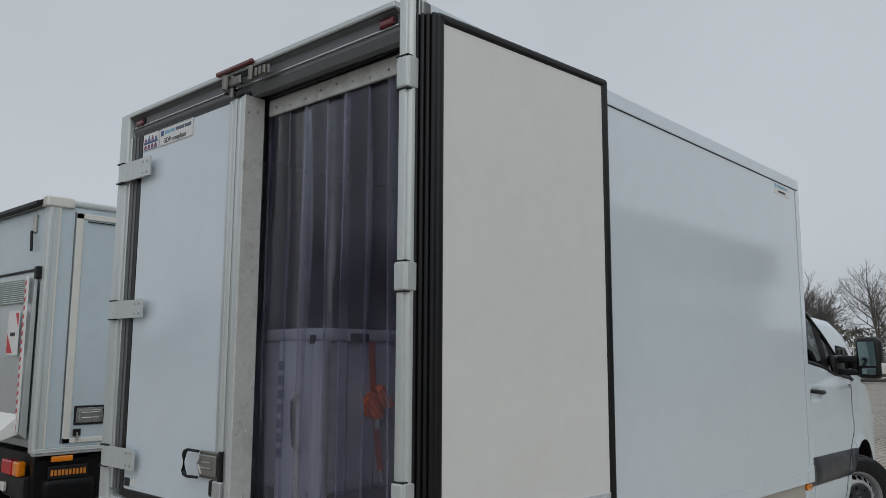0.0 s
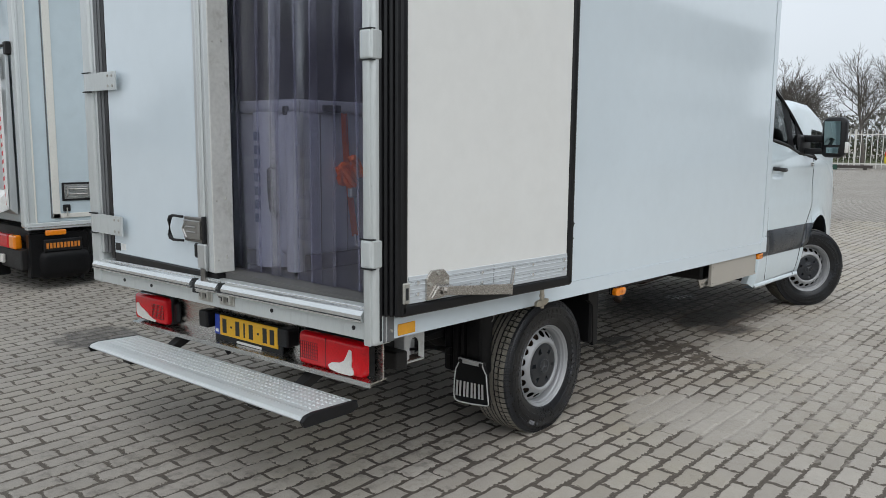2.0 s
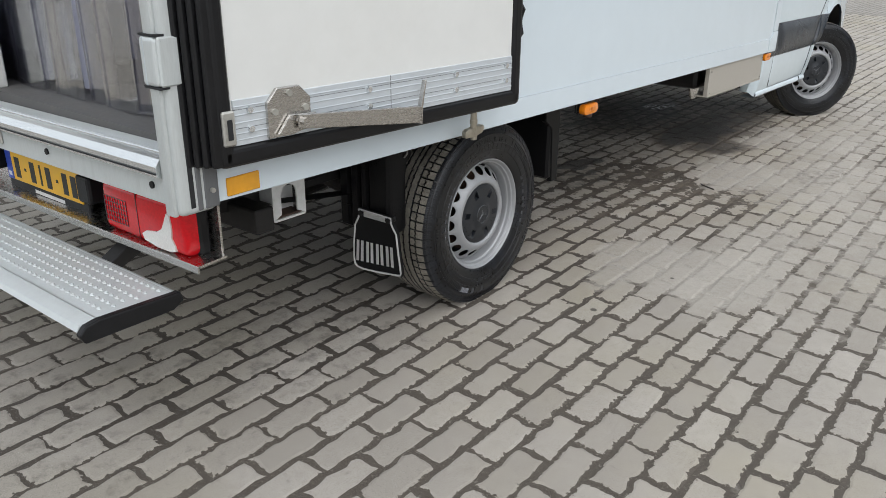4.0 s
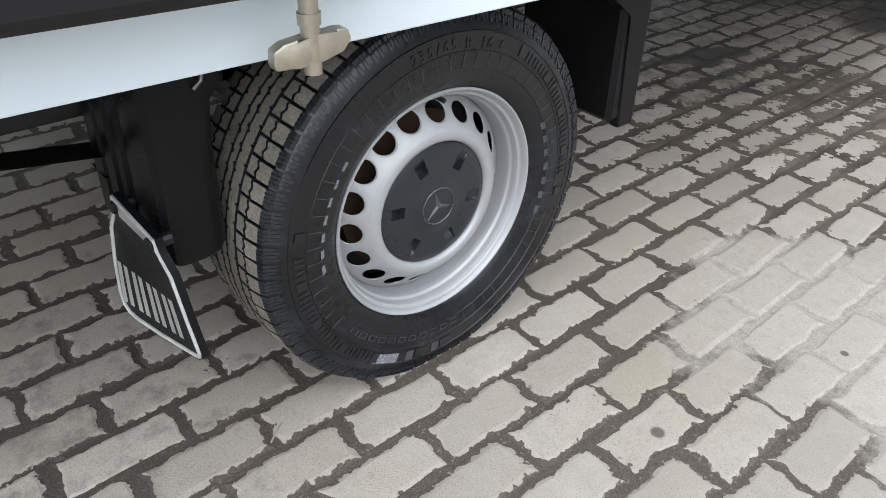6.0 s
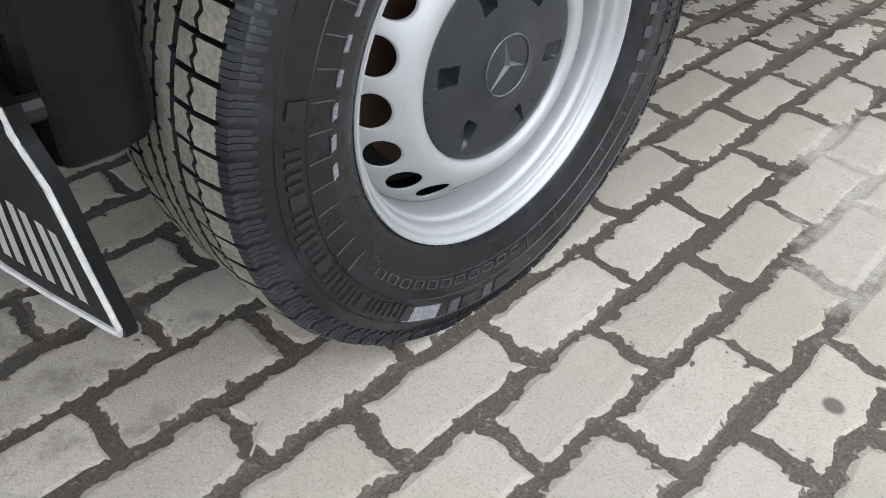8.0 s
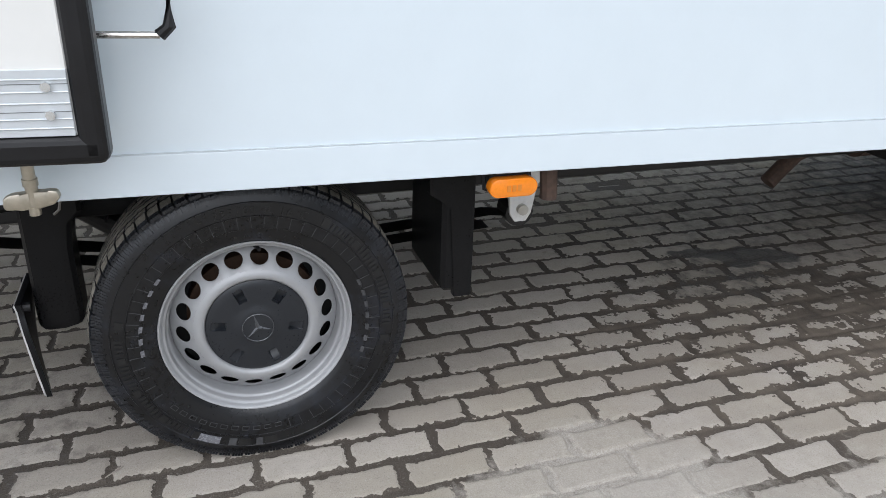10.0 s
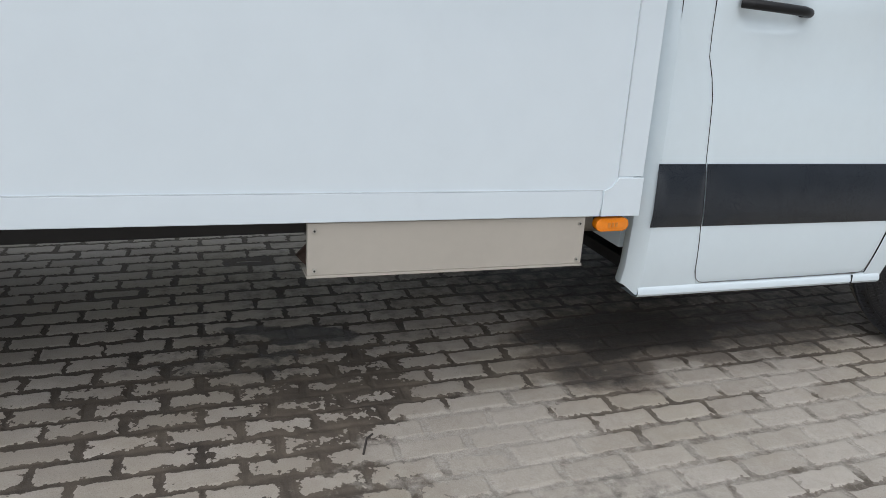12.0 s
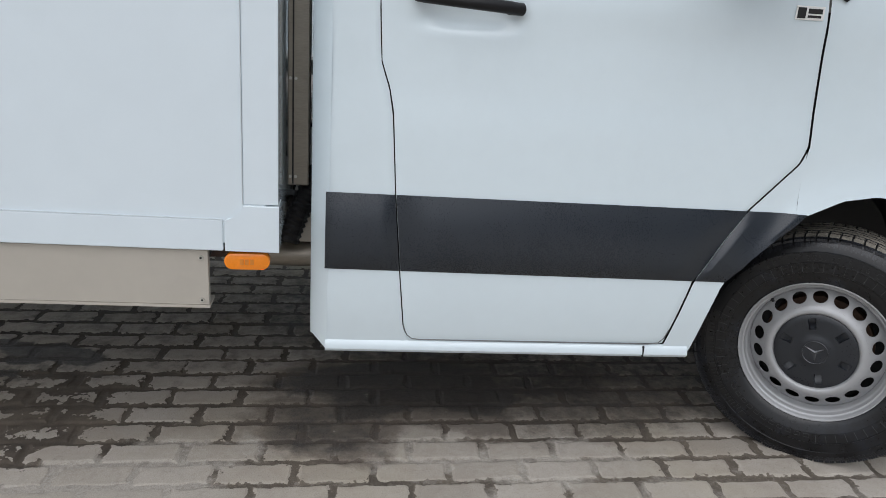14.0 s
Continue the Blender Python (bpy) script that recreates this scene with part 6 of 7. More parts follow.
part("side_rail", block(X2 - 0.05, X2 + 0.028, Y2, 6.2, 0.62, 0.635, 0.003), M_SILL, tail)
part("door_gap", block(X2 + 0.001, X2 + 0.004, Y2 + 0.235, Y2 + 0.247, 0.70, 2.91, 0), M_FRAME, tail)
sd = part("side_door", block(X2 - 0.01, X2 + 0.006, Y2 + 0.25, Y2 + 1.35, 0.70, 2.90, 0.003), M_NEIGHBOUR, tail, "white side door with a recessed handle")
for y0, y1, z0, z1 in ((0.25, 0.32, 0.70, 2.90), (0.25, 1.35, 2.845, 2.90), (0.25, 1.35, 0.70, 0.745)):
    part("door_frame", block(X2 + 0.004, X2 + 0.018, Y2 + y0, Y2 + y1, z0, z1, 0.004), M_FENCE, sd)
part("frame_joint", block(X2 + 0.006, X2 + 0.0195, Y2 + 0.36, Y2 + 1.3, 2.822, 2.83, 0), M_SEAM, sd)
part("handle_dish", block(X2 + 0.006, X2 + 0.02, Y2 + 0.345, Y2 + 0.70, 0.865, 1.045, 0.012, seg=2), M_BLACK, sd)
part("handle_recess", block(X2 + 0.018, X2 + 0.0225, Y2 + 0.365, Y2 + 0.685, 0.885, 1.025, 0.004), M_STEEL, sd)
bm = block(X2 + 0.02, X2 + 0.032, Y2 + 0.39, Y2 + 0.60, 0.905, 1.005, 0.006)
rod((X2 + 0.033, Y2 + 0.41, 0.93), (X2 + 0.033, Y2 + 0.58, 0.93), 0.006, bm, 8)
rod((X2 + 0.033, Y2 + 0.41, 0.98), (X2 + 0.033, Y2 + 0.58, 0.98), 0.006, bm, 8)
part("handle_lever", bm, M_STEEL, sd)
part("handle_grip", block(X2 + 0.021, X2 + 0.03, Y2 + 0.62, Y2 + 0.67, 0.89, 1.02, 0.004), M_BLACK, sd)
part("door_catch", block(X2 + 0.006, X2 + 0.03, Y2 + 0.345, Y2 + 0.415, 0.765, 0.83, 0.006), M_BLACK, sd)
part("catch_pin", rod((X2 + 0.03, Y2 + 0.38, 0.72), (X2 + 0.03, Y2 + 0.38, 0.80), 0.007, seg=8), M_GALV, sd)
part("frame_mitre", block(X2 + 0.0185, X2 + 0.0192, Y2 + 0.25, Y2 + 0.254, 0.70, 0.75, 0), M_SEAM, sd)
part("rear_rain_rail", prism([(Y2 - 0.10, 2.95), (Y2 - 0.10, 2.985), (Y2 + 0.0, 3.02), (Y2 + 0.0, 2.96)], "x", X2 - 2.1, X2 - 0.08, 0.004), M_BLACK, tail)
part("rear_door", block(X2 - 2.0, X2 - 0.10, Y2 - 0.006, Y2 + 0.03, 2.34, 2.93, 0.004), M_NEIGHBOUR, tail)
part("rear_catch", block(X2 - 0.34, X2 - 0.26, Y2 - 0.03, Y2 - 0.006, 2.70, 2.88, 0.006), M_GALV, tail)
part("rear_catch", rod((X2 - 0.29, Y2 - 0.04, 2.52), (X2 - 0.31, Y2 - 0.04, 2.72), 0.014, seg=8), M_BLACK, tail)
lift = part("tail_lift_platform", prism([(Y2 - 0.09, 0.80), (Y2 - 0.02, 0.74), (Y2 - 0.02, 2.28), (Y2 - 0.05, 2.30)], "x", X2 - 2.02, X2 - 0.11, 0.006), M_ALU, tail, "folded aluminium tail lift platform")
for k in range(12):
    part("platform_rib", block(X2 - 2.02, X2 - 0.17, Y2 - 0.10 + 0.002 * k, Y2 - 0.06, 2.02 + 0.02 * k, 2.031 + 0.02 * k, 0.002), M_ALU_W, lift)
part("platform_edge", prism([(Y2 - 0.30, 0.78), (Y2 - 0.09, 0.98), (Y2 - 0.08, 0.80), (Y2 - 0.26, 0.74)], "x", X2 - 2.02, X2 - 0.14, 0.004), M_WHITE, lift)
part("platform_hook", block(X2 - 0.13, X2 - 0.06, Y2 - 0.06, Y2 + 0.0, 2.24, 2.36, 0.01), M_BLACK, lift)
part("platform_seal", rod((X2 - 2.0, Y2 - 0.05, 2.315), (X2 - 0.10, Y2 - 0.05, 2.325), 0.014, seg=8), M_BLACK, lift)
part("warning_tape", block(X2 - 0.17, X2 - 0.11, Y2 - 0.112, Y2 - 0.10, 0.82, 2.26, 0), M_WHITE, lift)
for k in range(18):
    z = 0.83 + 0.079 * k
    part("tape_block", prism([(X2 - 0.168, z), (X2 - 0.136, z + 0.012), (X2 - 0.136, z + 0.05), (X2 - 0.168, z + 0.038)], "y", Y2 - 0.1135, Y2 - 0.112, 0), M_TAPE_R, lift)
part("notice_sheet", block(X2 - 0.52, X2 - 0.24, Y2 - 0.118, Y2 - 0.110, 1.52, 1.94, 0.002), M_WHITE, tail, "white notice with red corners")
part("notice_print", prism([(X2 - 0.33, 1.92), (X2 - 0.25, 1.92), (X2 - 0.25, 1.78)], "y", Y2 - 0.1195, Y2 - 0.118, 0), M_TAPE_R, tail)
part("notice_print", prism([(X2 - 0.51, 1.54), (X2 - 0.36, 1.54), (X2 - 0.51, 1.72)], "y", Y2 - 0.1195, Y2 - 0.118, 0), M_TAPE_R, tail)
part("notice_print", block(X2 - 0.44, X2 - 0.32, Y2 - 0.1195, Y2 - 0.118, 1.70, 1.735, 0), M_INK, tail)
part("chassis", block(X2 - 1.9, X2 - 0.2, Y2 + 0.1, 6.8, 0.44, 0.60, 0.01), M_CHASSIS, tail)
part("lift_gear", block(X2 - 1.7, X2 - 0.35, Y2 + 0.05, Y2 + 0.9, 0.15, 0.46, 0.03), M_CHASSIS, tail)
part("under_run_bar", block(X2 - 2.0, X2 - 0.12, Y2 - 0.02, Y2 + 0.07, 0.20, 0.40, 0.01), M_CHASSIS, tail)
part("tail_lamp", block(X2 - 0.62, X2 - 0.34, Y2 - 0.05, Y2 + 0.03, 0.40, 0.54, 0.02, seg=2), M_RED, tail, "red and amber tail lamp")
part("tail_lamp", block(X2 - 0.335, X2 - 0.20, Y2 - 0.05, Y2 + 0.03, 0.40, 0.54, 0.02, seg=2), M_ORANGE, tail)
part("side_lamp", block(X2 - 0.02, X2 + 0.01, Y2 + 0.17, Y2 + 0.37, 0.535, 0.59, 0.012, seg=2), M_ORANGE, tail)
fl = part("mud_flap", block(X2 - 0.56, X2 - 0.01, Y2 + 0.50, Y2 + 0.53, 0.07, 0.50, 0.01), M_GUARD, tail, "wide black mud flap")
board = part("name_board", block(X2 - 0.03, X2 + 0.004, Y2 + 0.15, Y2 + 0.52, 0.375, 0.495, 0.008), M_BLACK, tail, "black board with orange print")
for k in range(10):
    part("board_print", block(X2 + 0.003, X2 + 0.007, Y2 + 0.172 + 0.0335 * k, Y2 + 0.194 + 0.0335 * k, 0.410, 0.462, 0), M_LETTER, board)
part("flap_hood", block(X2 - 0.30, X2 + 0.02, Y2 + 0.10, Y2 + 0.62, 0.10, 0.40, 0.09, seg=4), M_GUARD, tail, "rounded black plastic wheel hood", 40)
part("corner_flap", block(X2 - 0.12, X2 - 0.03, Y2 + 0.03, Y2 + 0.60, 0.13, 0.56, 0.012), M_GUARD, tail, "black corner flap")
part("side_guard", block(X2 - 0.14, X2 - 0.05, Y2 + 0.56, Y2 + 2.6, 0.16, 0.58, 0.01), M_GUARD, tail)
part("lift_cylinder", rod((X2 - 0.7, Y2 + 0.02, 0.36), (X2 - 0.7, Y2 + 0.9, 0.46), 0.07, seg=14), M_GUARD, tail)
part("lift_step", block(X2 - 0.85, X2 - 0.62, Y2 - 0.06, Y2 + 0.06, 0.10, 0.28, 0.01), M_GUARD, tail)
part("support_plate", prism([(Y2 + 0.8, 0.58), (Y2 + 1.5, 0.58), (Y2 + 1.3, 0.33), (Y2 + 1.05, 0.36)], "x", X2 - 0.10, X2 - 0.08, 0.004), M_WHITE, tail)
part("work_lamp", block(X2 - 0.60, X2 - 0.50, Y2 - 0.06, Y2 - 0.02, 0.24, 0.33, 0.01), M_CLEAR, tail)
for x, turn in ((X2 - 0.25, 0), (X2 - 1.85, 180)):
    wheel(tail, (x, Y2 + 1.15, HUB_Z), turn, 15)
    wheel(tail, (x, Y2 + 5.0, HUB_Z), turn, 50)
part("cab_body", block(X2 - 2.0, X2 - 0.1, 6.3, 8.2, 0.45, 2.2, 0.25, seg=4), M_CAB, tail, "", 40)

# ---- white van beyond, yellow car, fence, timber ----
van = thing("white_van", (-2.86, 13.6, 0), "white delivery van with a rounded roof, far down the yard", "van")
out = [(11.9, 0.42), (11.9, 1.1), (12.0, 1.8), (12.25, 2.14), (12.8, 2.26), (13.6, 2.22), (14.3, 2.02), (14.75, 1.72), (15.1, 1.32), (15.35, 1.12), (15.5, 0.9), (15.55, 0.42)]
bm = prism(out, "x", -4.41, -2.58, 0.0)
bmesh.ops.bevel(bm, geom=[e for e in bm.edges if abs(e.verts[0].co.x - e.verts[1].co.x) < 0.01], offset=0.16, segments=3, affect="EDGES", profile=0.5)
part("body", bm, M_CAB, van, "", 50)
part("side_window", prism([(13.7, 1.30), (13.7, 1.76), (14.3, 1.72), (14.85, 1.34)], "x", -2.59, -2.572, 0), M_GLASS_D, van)
part("door_mirror", block(-2.56, -2.38, 14.55, 14.7, 1.28, 1.55, 0.05, seg=2), M_BLACK, van)
part("sill_trim", block(-2.62, -2.568, 12.0, 15.4, 0.42, 0.62, 0.01), M_PLASTIC, van)
for y in (12.5, 14.8):
    wheel(van, (-2.70, y, HUB_Z), 0, 10)
    wheel(van, (-4.29, y, HUB_Z), 180, 10)

FENCE_AT, FENCE_DIR = Vector((-11.1, 51.4, 0)), Vector((0.968, 0.25, 0))
side_way = Vector((-FENCE_DIR.y, FENCE_DIR.x, 0))


def by_fence(u, v, z):
    """u metres along the fence, v behind it."""
    return FENCE_AT + FENCE_DIR * u + side_way * v + Vector((0, 0, z))


turn_f = Matrix.Rotation(math.atan2(FENCE_DIR.y, FENCE_DIR.x), 4, "Z")
fence = thing("picket_fence", by_fence(0, 0, 0), "cream-white steel picket fence along the yard", "fence")


def fence_bar(u0, u1, v0, v1, z0, z1):
    bm = block(u0, u1, v0, v1, z0, z1, 0)
    bmesh.ops.transform(bm, matrix=Matrix.Translation(FENCE_AT) @ turn_f, verts=bm.verts)
    return bm


for z in (0.30, 2.10):
    part("rail", fence_bar(-14, 22, -0.03, 0.03, z, z + 0.07), M_FENCE, fence)
pick = fence_bar(-0.022, 0.022, -0.05, -0.02, 0.06, 2.42)
first = part("picket", pick, M_FENCE, fence)
for k in range(-46, 73):
    if k == 0:
        continue
    ob = new("picket", first.data)
    ob.parent = fence
    ob.location = FENCE_DIR * (0.30 * k)
first = part("post", fence_bar(-0.06, 0.06, -0.06, 0.06, 0.0, 2.44), M_FENCE, fence)
for k in (-4, -3, -2, -1, 1, 2, 3, 4, 5, 6):
    ob = new("post", first.data)
    ob.parent = fence
    ob.location = FENCE_DIR * (3.0 * k)
stack = thing("timber_stack", by_fence(-0.6, -1.2, 0), "low stack of dark timbers under a green sheet", "timber")
bm = fence_bar(-2.6, -0.9, -1.6, -0.8, 0.0, 0.30)
part("sheet", bm, M_TARP, stack)
for k in range(3):
    part("beam", fence_bar(-1.6, 1.0, -1.5 + 0.25 * k, -1.3 + 0.25 * k, 0.10, 0.26), M_WOODOLD, stack)
part("bearer", fence_bar(-1.3, -1.1, -1.55, -0.75, 0, 0.10), M_WOODOLD, stack)
part("bearer", fence_bar(0.5, 0.7, -1.55, -0.75, 0, 0.10), M_WOODOLD, stack)

car = thing("yellow_car", by_fence(3.4, 2.0, 0), "small bright yellow hatchback parked behind the fence", "car")
prof = [(-1.7, 0.28), (-1.72, 0.75), (-1.6, 0.95), (-1.45, 1.35), (-1.1, 1.46), (0.1, 1.44), (0.65, 1.05), (1.5, 0.88), (1.75, 0.65), (1.75, 0.28)]
def in_car(bm):
    bmesh.ops.transform(bm, matrix=Matrix.Translation(by_fence(3.4, 2.0, 0)) @ turn_f, verts=bm.verts)
    return bm
part("body", in_car(prism(prof, "y", -0.8, 0.8, 0.05)), M_CARYEL, car, "", 40)
part("side_window", in_car(prism([(-1.35, 0.98), (-1.2, 1.34), (-0.45, 1.38), (-0.45, 0.97)], "y", -0.815, -0.80, 0)), M_GLASS_D, car)
part("side_window", in_car(prism([(-0.38, 0.97), (-0.38, 1.38), (0.05, 1.36), (0.5, 1.0)], "y", -0.815, -0.80, 0)), M_GLASS_D, car)
for u in (-1.1, 1.1):
    wb = in_car(rod((u, -0.83, 0.30), (u, -0.62, 0.30), 0.30, seg=24))
    wl = part("wheel", wb, M_TYRE, car)
    part("rim", in_car(rod((u, -0.84, 0.30), (u, -0.82, 0.30), 0.19, seg=20)), M_RIM, wl)
    part("wheel", in_car(rod((u, 0.62, 0.30), (u, 0.83, 0.30), 0.30, seg=24)), M_TYRE, car)
part("tail_lamp", in_car(block(-1.70, -1.56, -0.82, -0.70, 0.80, 1.05, 0.02)), M_RED, car)


# ---- bare trees and hedge ----
def bare_tree(at, height, seed, lean=0.0, bushy=1.0, group="bare trees behind the fence"):
    """A leafless tree: a tapered trunk with limbs that fork down to twigs."""
    rng = random.Random(seed)
    verts, faces = [], []

    def limb(a, b, r0, r1, sides):
        d = (b - a)
        q = d.to_track_quat("Z", "Y")
        base = len(verts)
        for p, r in ((a, r0), (b, r1)):
            for i in range(sides):
                w = 2 * math.pi * i / sides
                verts.append(p + q @ Vector((r * math.cos(w), r * math.sin(w), 0)))
        for i in range(sides):
            j = (i + 1) % sides
            faces.append((base + i, base + j, base + sides + j, base + sides + i))

    def grow(p, d, length, r, level):
        steps = 3 if level < 2 else 2
        for k in range(steps):
            d = (d + Vector((rng.gauss(0, 0.10), rng.gauss(0, 0.10), rng.gauss(0.04, 0.06)))).normalized()
            q = p + d * length / steps
            r2 = r * (0.82 if level < 2 else 0.78)
            limb(p, q, r, r2, 6 if level < 2 else 3)
            if level < 5 and (k > 0 or level > 0):
                for _ in range(3 if level < 3 else 2):
                    if rng.random() < 0.86 * bushy:
                        side_d = d.orthogonal().normalized()
                        side_d.rotate(Matrix.Rotation(rng.uniform(0, 2 * math.pi), 3, d))
                        tilt = rng.uniform(0.45, 0.95)
                        grow(q, (d * math.cos(tilt) + side_d * math.sin(tilt) + Vector((0, 0, 0.15))).normalized(), length * rng.uniform(0.52, 0.72), max(r2 * 0.62, 0.009), level + 1)
            p, r = q, r2
        if level < 5:
            grow(p, d, length * 0.7, r, level + 1)

    root = Vector(at)
    grow(Vector((0, 0, -0.1)), Vector((lean, 0.02, 1)).normalized(), height * 0.36, height * 0.022, 0)
    tree = thing("bare_tree", root, "leafless tree with a spreading crown of fine twigs", "tree", group)
    for name, f in (("trunk", faces[:18]), ("crown", faces[18:])):
        me = bpy.data.meshes.new(name)
        me.from_pydata([tuple(v) for v in verts], [], f)
        me.materials.append(M_BARK)
        ob = new(name, me)
        ob.parent = tree
    return tree


def spot(yaw, dist):
    """A place at that heading (degrees left of the truck's axis) and distance from the rear of the yard."""
    return (2.08 - dist * math.sin(radians(yaw)), -1.98 + dist * math.cos(radians(yaw)), 0)


for k, (yaw, dist, high, lean) in enumerate(((21.0, 64, 8.0, 0), (18.4, 61, 7.6, 0.05), (17.2, 66, 7.0, -0.04), (13.4, 61, 8.0, -0.10), (11.4, 62, 9.2, -0.04), (23.4, 68, 8.4, 0), (8.6, 65, 8.8, 0), (5.5, 67, 8.4, 0.05))):
    bare_tree(spot(yaw, dist), high, 11 + 3 * k, lean, 0.9)

# a row at the other end of the yard, mirrored in the rear door and the curtain
for k, (yaw, dist, high) in enumerate(((133, 40, 8.6), (128.5, 37, 9.6), (125.5, 42, 8.4), (121, 44, 6.6), (116, 46, 6.0), (138, 44, 8.0))):
    bare_tree(spot(yaw, dist), high, 61 + 3 * k, 0.02, 0.95, "bare trees at the rear of the yard")

rng = random.Random(9)
verts, faces = [], []
for k in range(26000):
    u = rng.uniform(-38, 40)
    z = rng.random() ** 0.8 * (1.9 + 0.3 * math.sin(0.5 * u) + 0.25 * math.sin(1.7 * u))
    c = by_fence(u, 25 + rng.uniform(-0.8, 0.8), z)
    a, b = Vector((rng.gauss(0, 1), rng.gauss(0, 1), rng.gauss(0, 1))).normalized() * 0.10, Vector((rng.gauss(0, 1), rng.gauss(0, 1), rng.gauss(0, 1))).normalized() * 0.08
    n0 = len(verts)
    verts += [tuple(c - a), tuple(c + b), tuple(c + a), tuple(c - b)]
    faces.append((n0, n0 + 1, n0 + 2, n0 + 3))
me = bpy.data.meshes.new("hedge")
me.from_pydata(verts, [], faces)
me.materials.append(M_HEDGE)
tagged(new("hedge", me), "dull olive hedge behind the fence", "hedge", kind="stuff")
bm = fence_bar(-40, 42, 20, 44, -0.05, 0.02)
alone("verge", bm, M_GRASS, "rough grass verge behind the fence", "grass", tuple(by_fence(0, 30, 0)), kind="structure")
# brown scrub and far woods that close the yard all round
verts, faces = [], []
for k in range(70000):
    a = rng.uniform(0, 2 * math.pi)
    d = rng.uniform(84, 98)
    top = 3.6 + 0.7 * math.sin(3 * a + 1) + 0.8 * math.sin(11 * a) + 0.6 * math.sin(29 * a) + 0.5 * math.sin(73 * a)
    z = rng.random() ** 0.8 * max(1.6, top)
    c = Vector((-1 - d * math.sin(a), 2 + d * math.cos(a), z))
    p, q = Vector((rng.gauss(0, 1), rng.gauss(0, 1), rng.gauss(0, 1.6))).normalized() * 0.36, Vector((rng.gauss(0, 1), rng.gauss(0, 1), rng.gauss(0, 1))).normalized() * 0.16
    n0 = len(verts)
    verts += [tuple(c - p), tuple(c + q), tuple(c + p), tuple(c - q)]
    faces.append((n0, n0 + 1, n0 + 2, n0 + 3))
me = bpy.data.meshes.new("far_woods")
me.from_pydata(verts, [], faces)
me.materials.append(M_SCRUB)
tagged(new("far_woods", me), "brown line of far scrub and woods", "woods", kind="stuff")

# long hall across the yard, mirrored in the glossy cargo box: pale wall under a deep dark roof edge, a darker wing beside it
shed = thing("yard_building", (26, 34, 0), "long pale hall with a deep dark roof edge across the yard", "building")
part("wall", block(21.5, 34, 40.5, 62, 0, 7.4, 0), M_HALL, shed)
part("roof", prism([(20.6, 7.4), (20.6, 10.1), (27.5, 10.6), (34.6, 10.1), (34.6, 7.4)], "y", 40.4, 62.6, 0), M_ROOF, shed)
part("wing", block(20.9, 34, 12.0, 40.3, 0, 10.2, 0), M_FAR, shed)
for k in range(4):
    win = part("window", block(21.46, 21.52, 42 + 5 * k, 44.6 + 5 * k, 3.4, 4.8, 0), M_GLASS_D, shed)
    part("window_frame", block(21.44, 21.50, 41.9 + 5 * k, 44.7 + 5 * k, 3.3, 3.4, 0), M_FENCE, win)
for k in range(4):
    part("roller_door", block(20.84, 20.92, 15 + 6 * k, 18.6 + 6 * k, 0, 4.2, 0), M_DUCT, shed)

# ---- ground ----
PX, PY, STEP = 0.1065, 0.217, 0.1043
GX0, GX1, GY0, GY1 = -9.0, 5.2, -4.4, 15.0


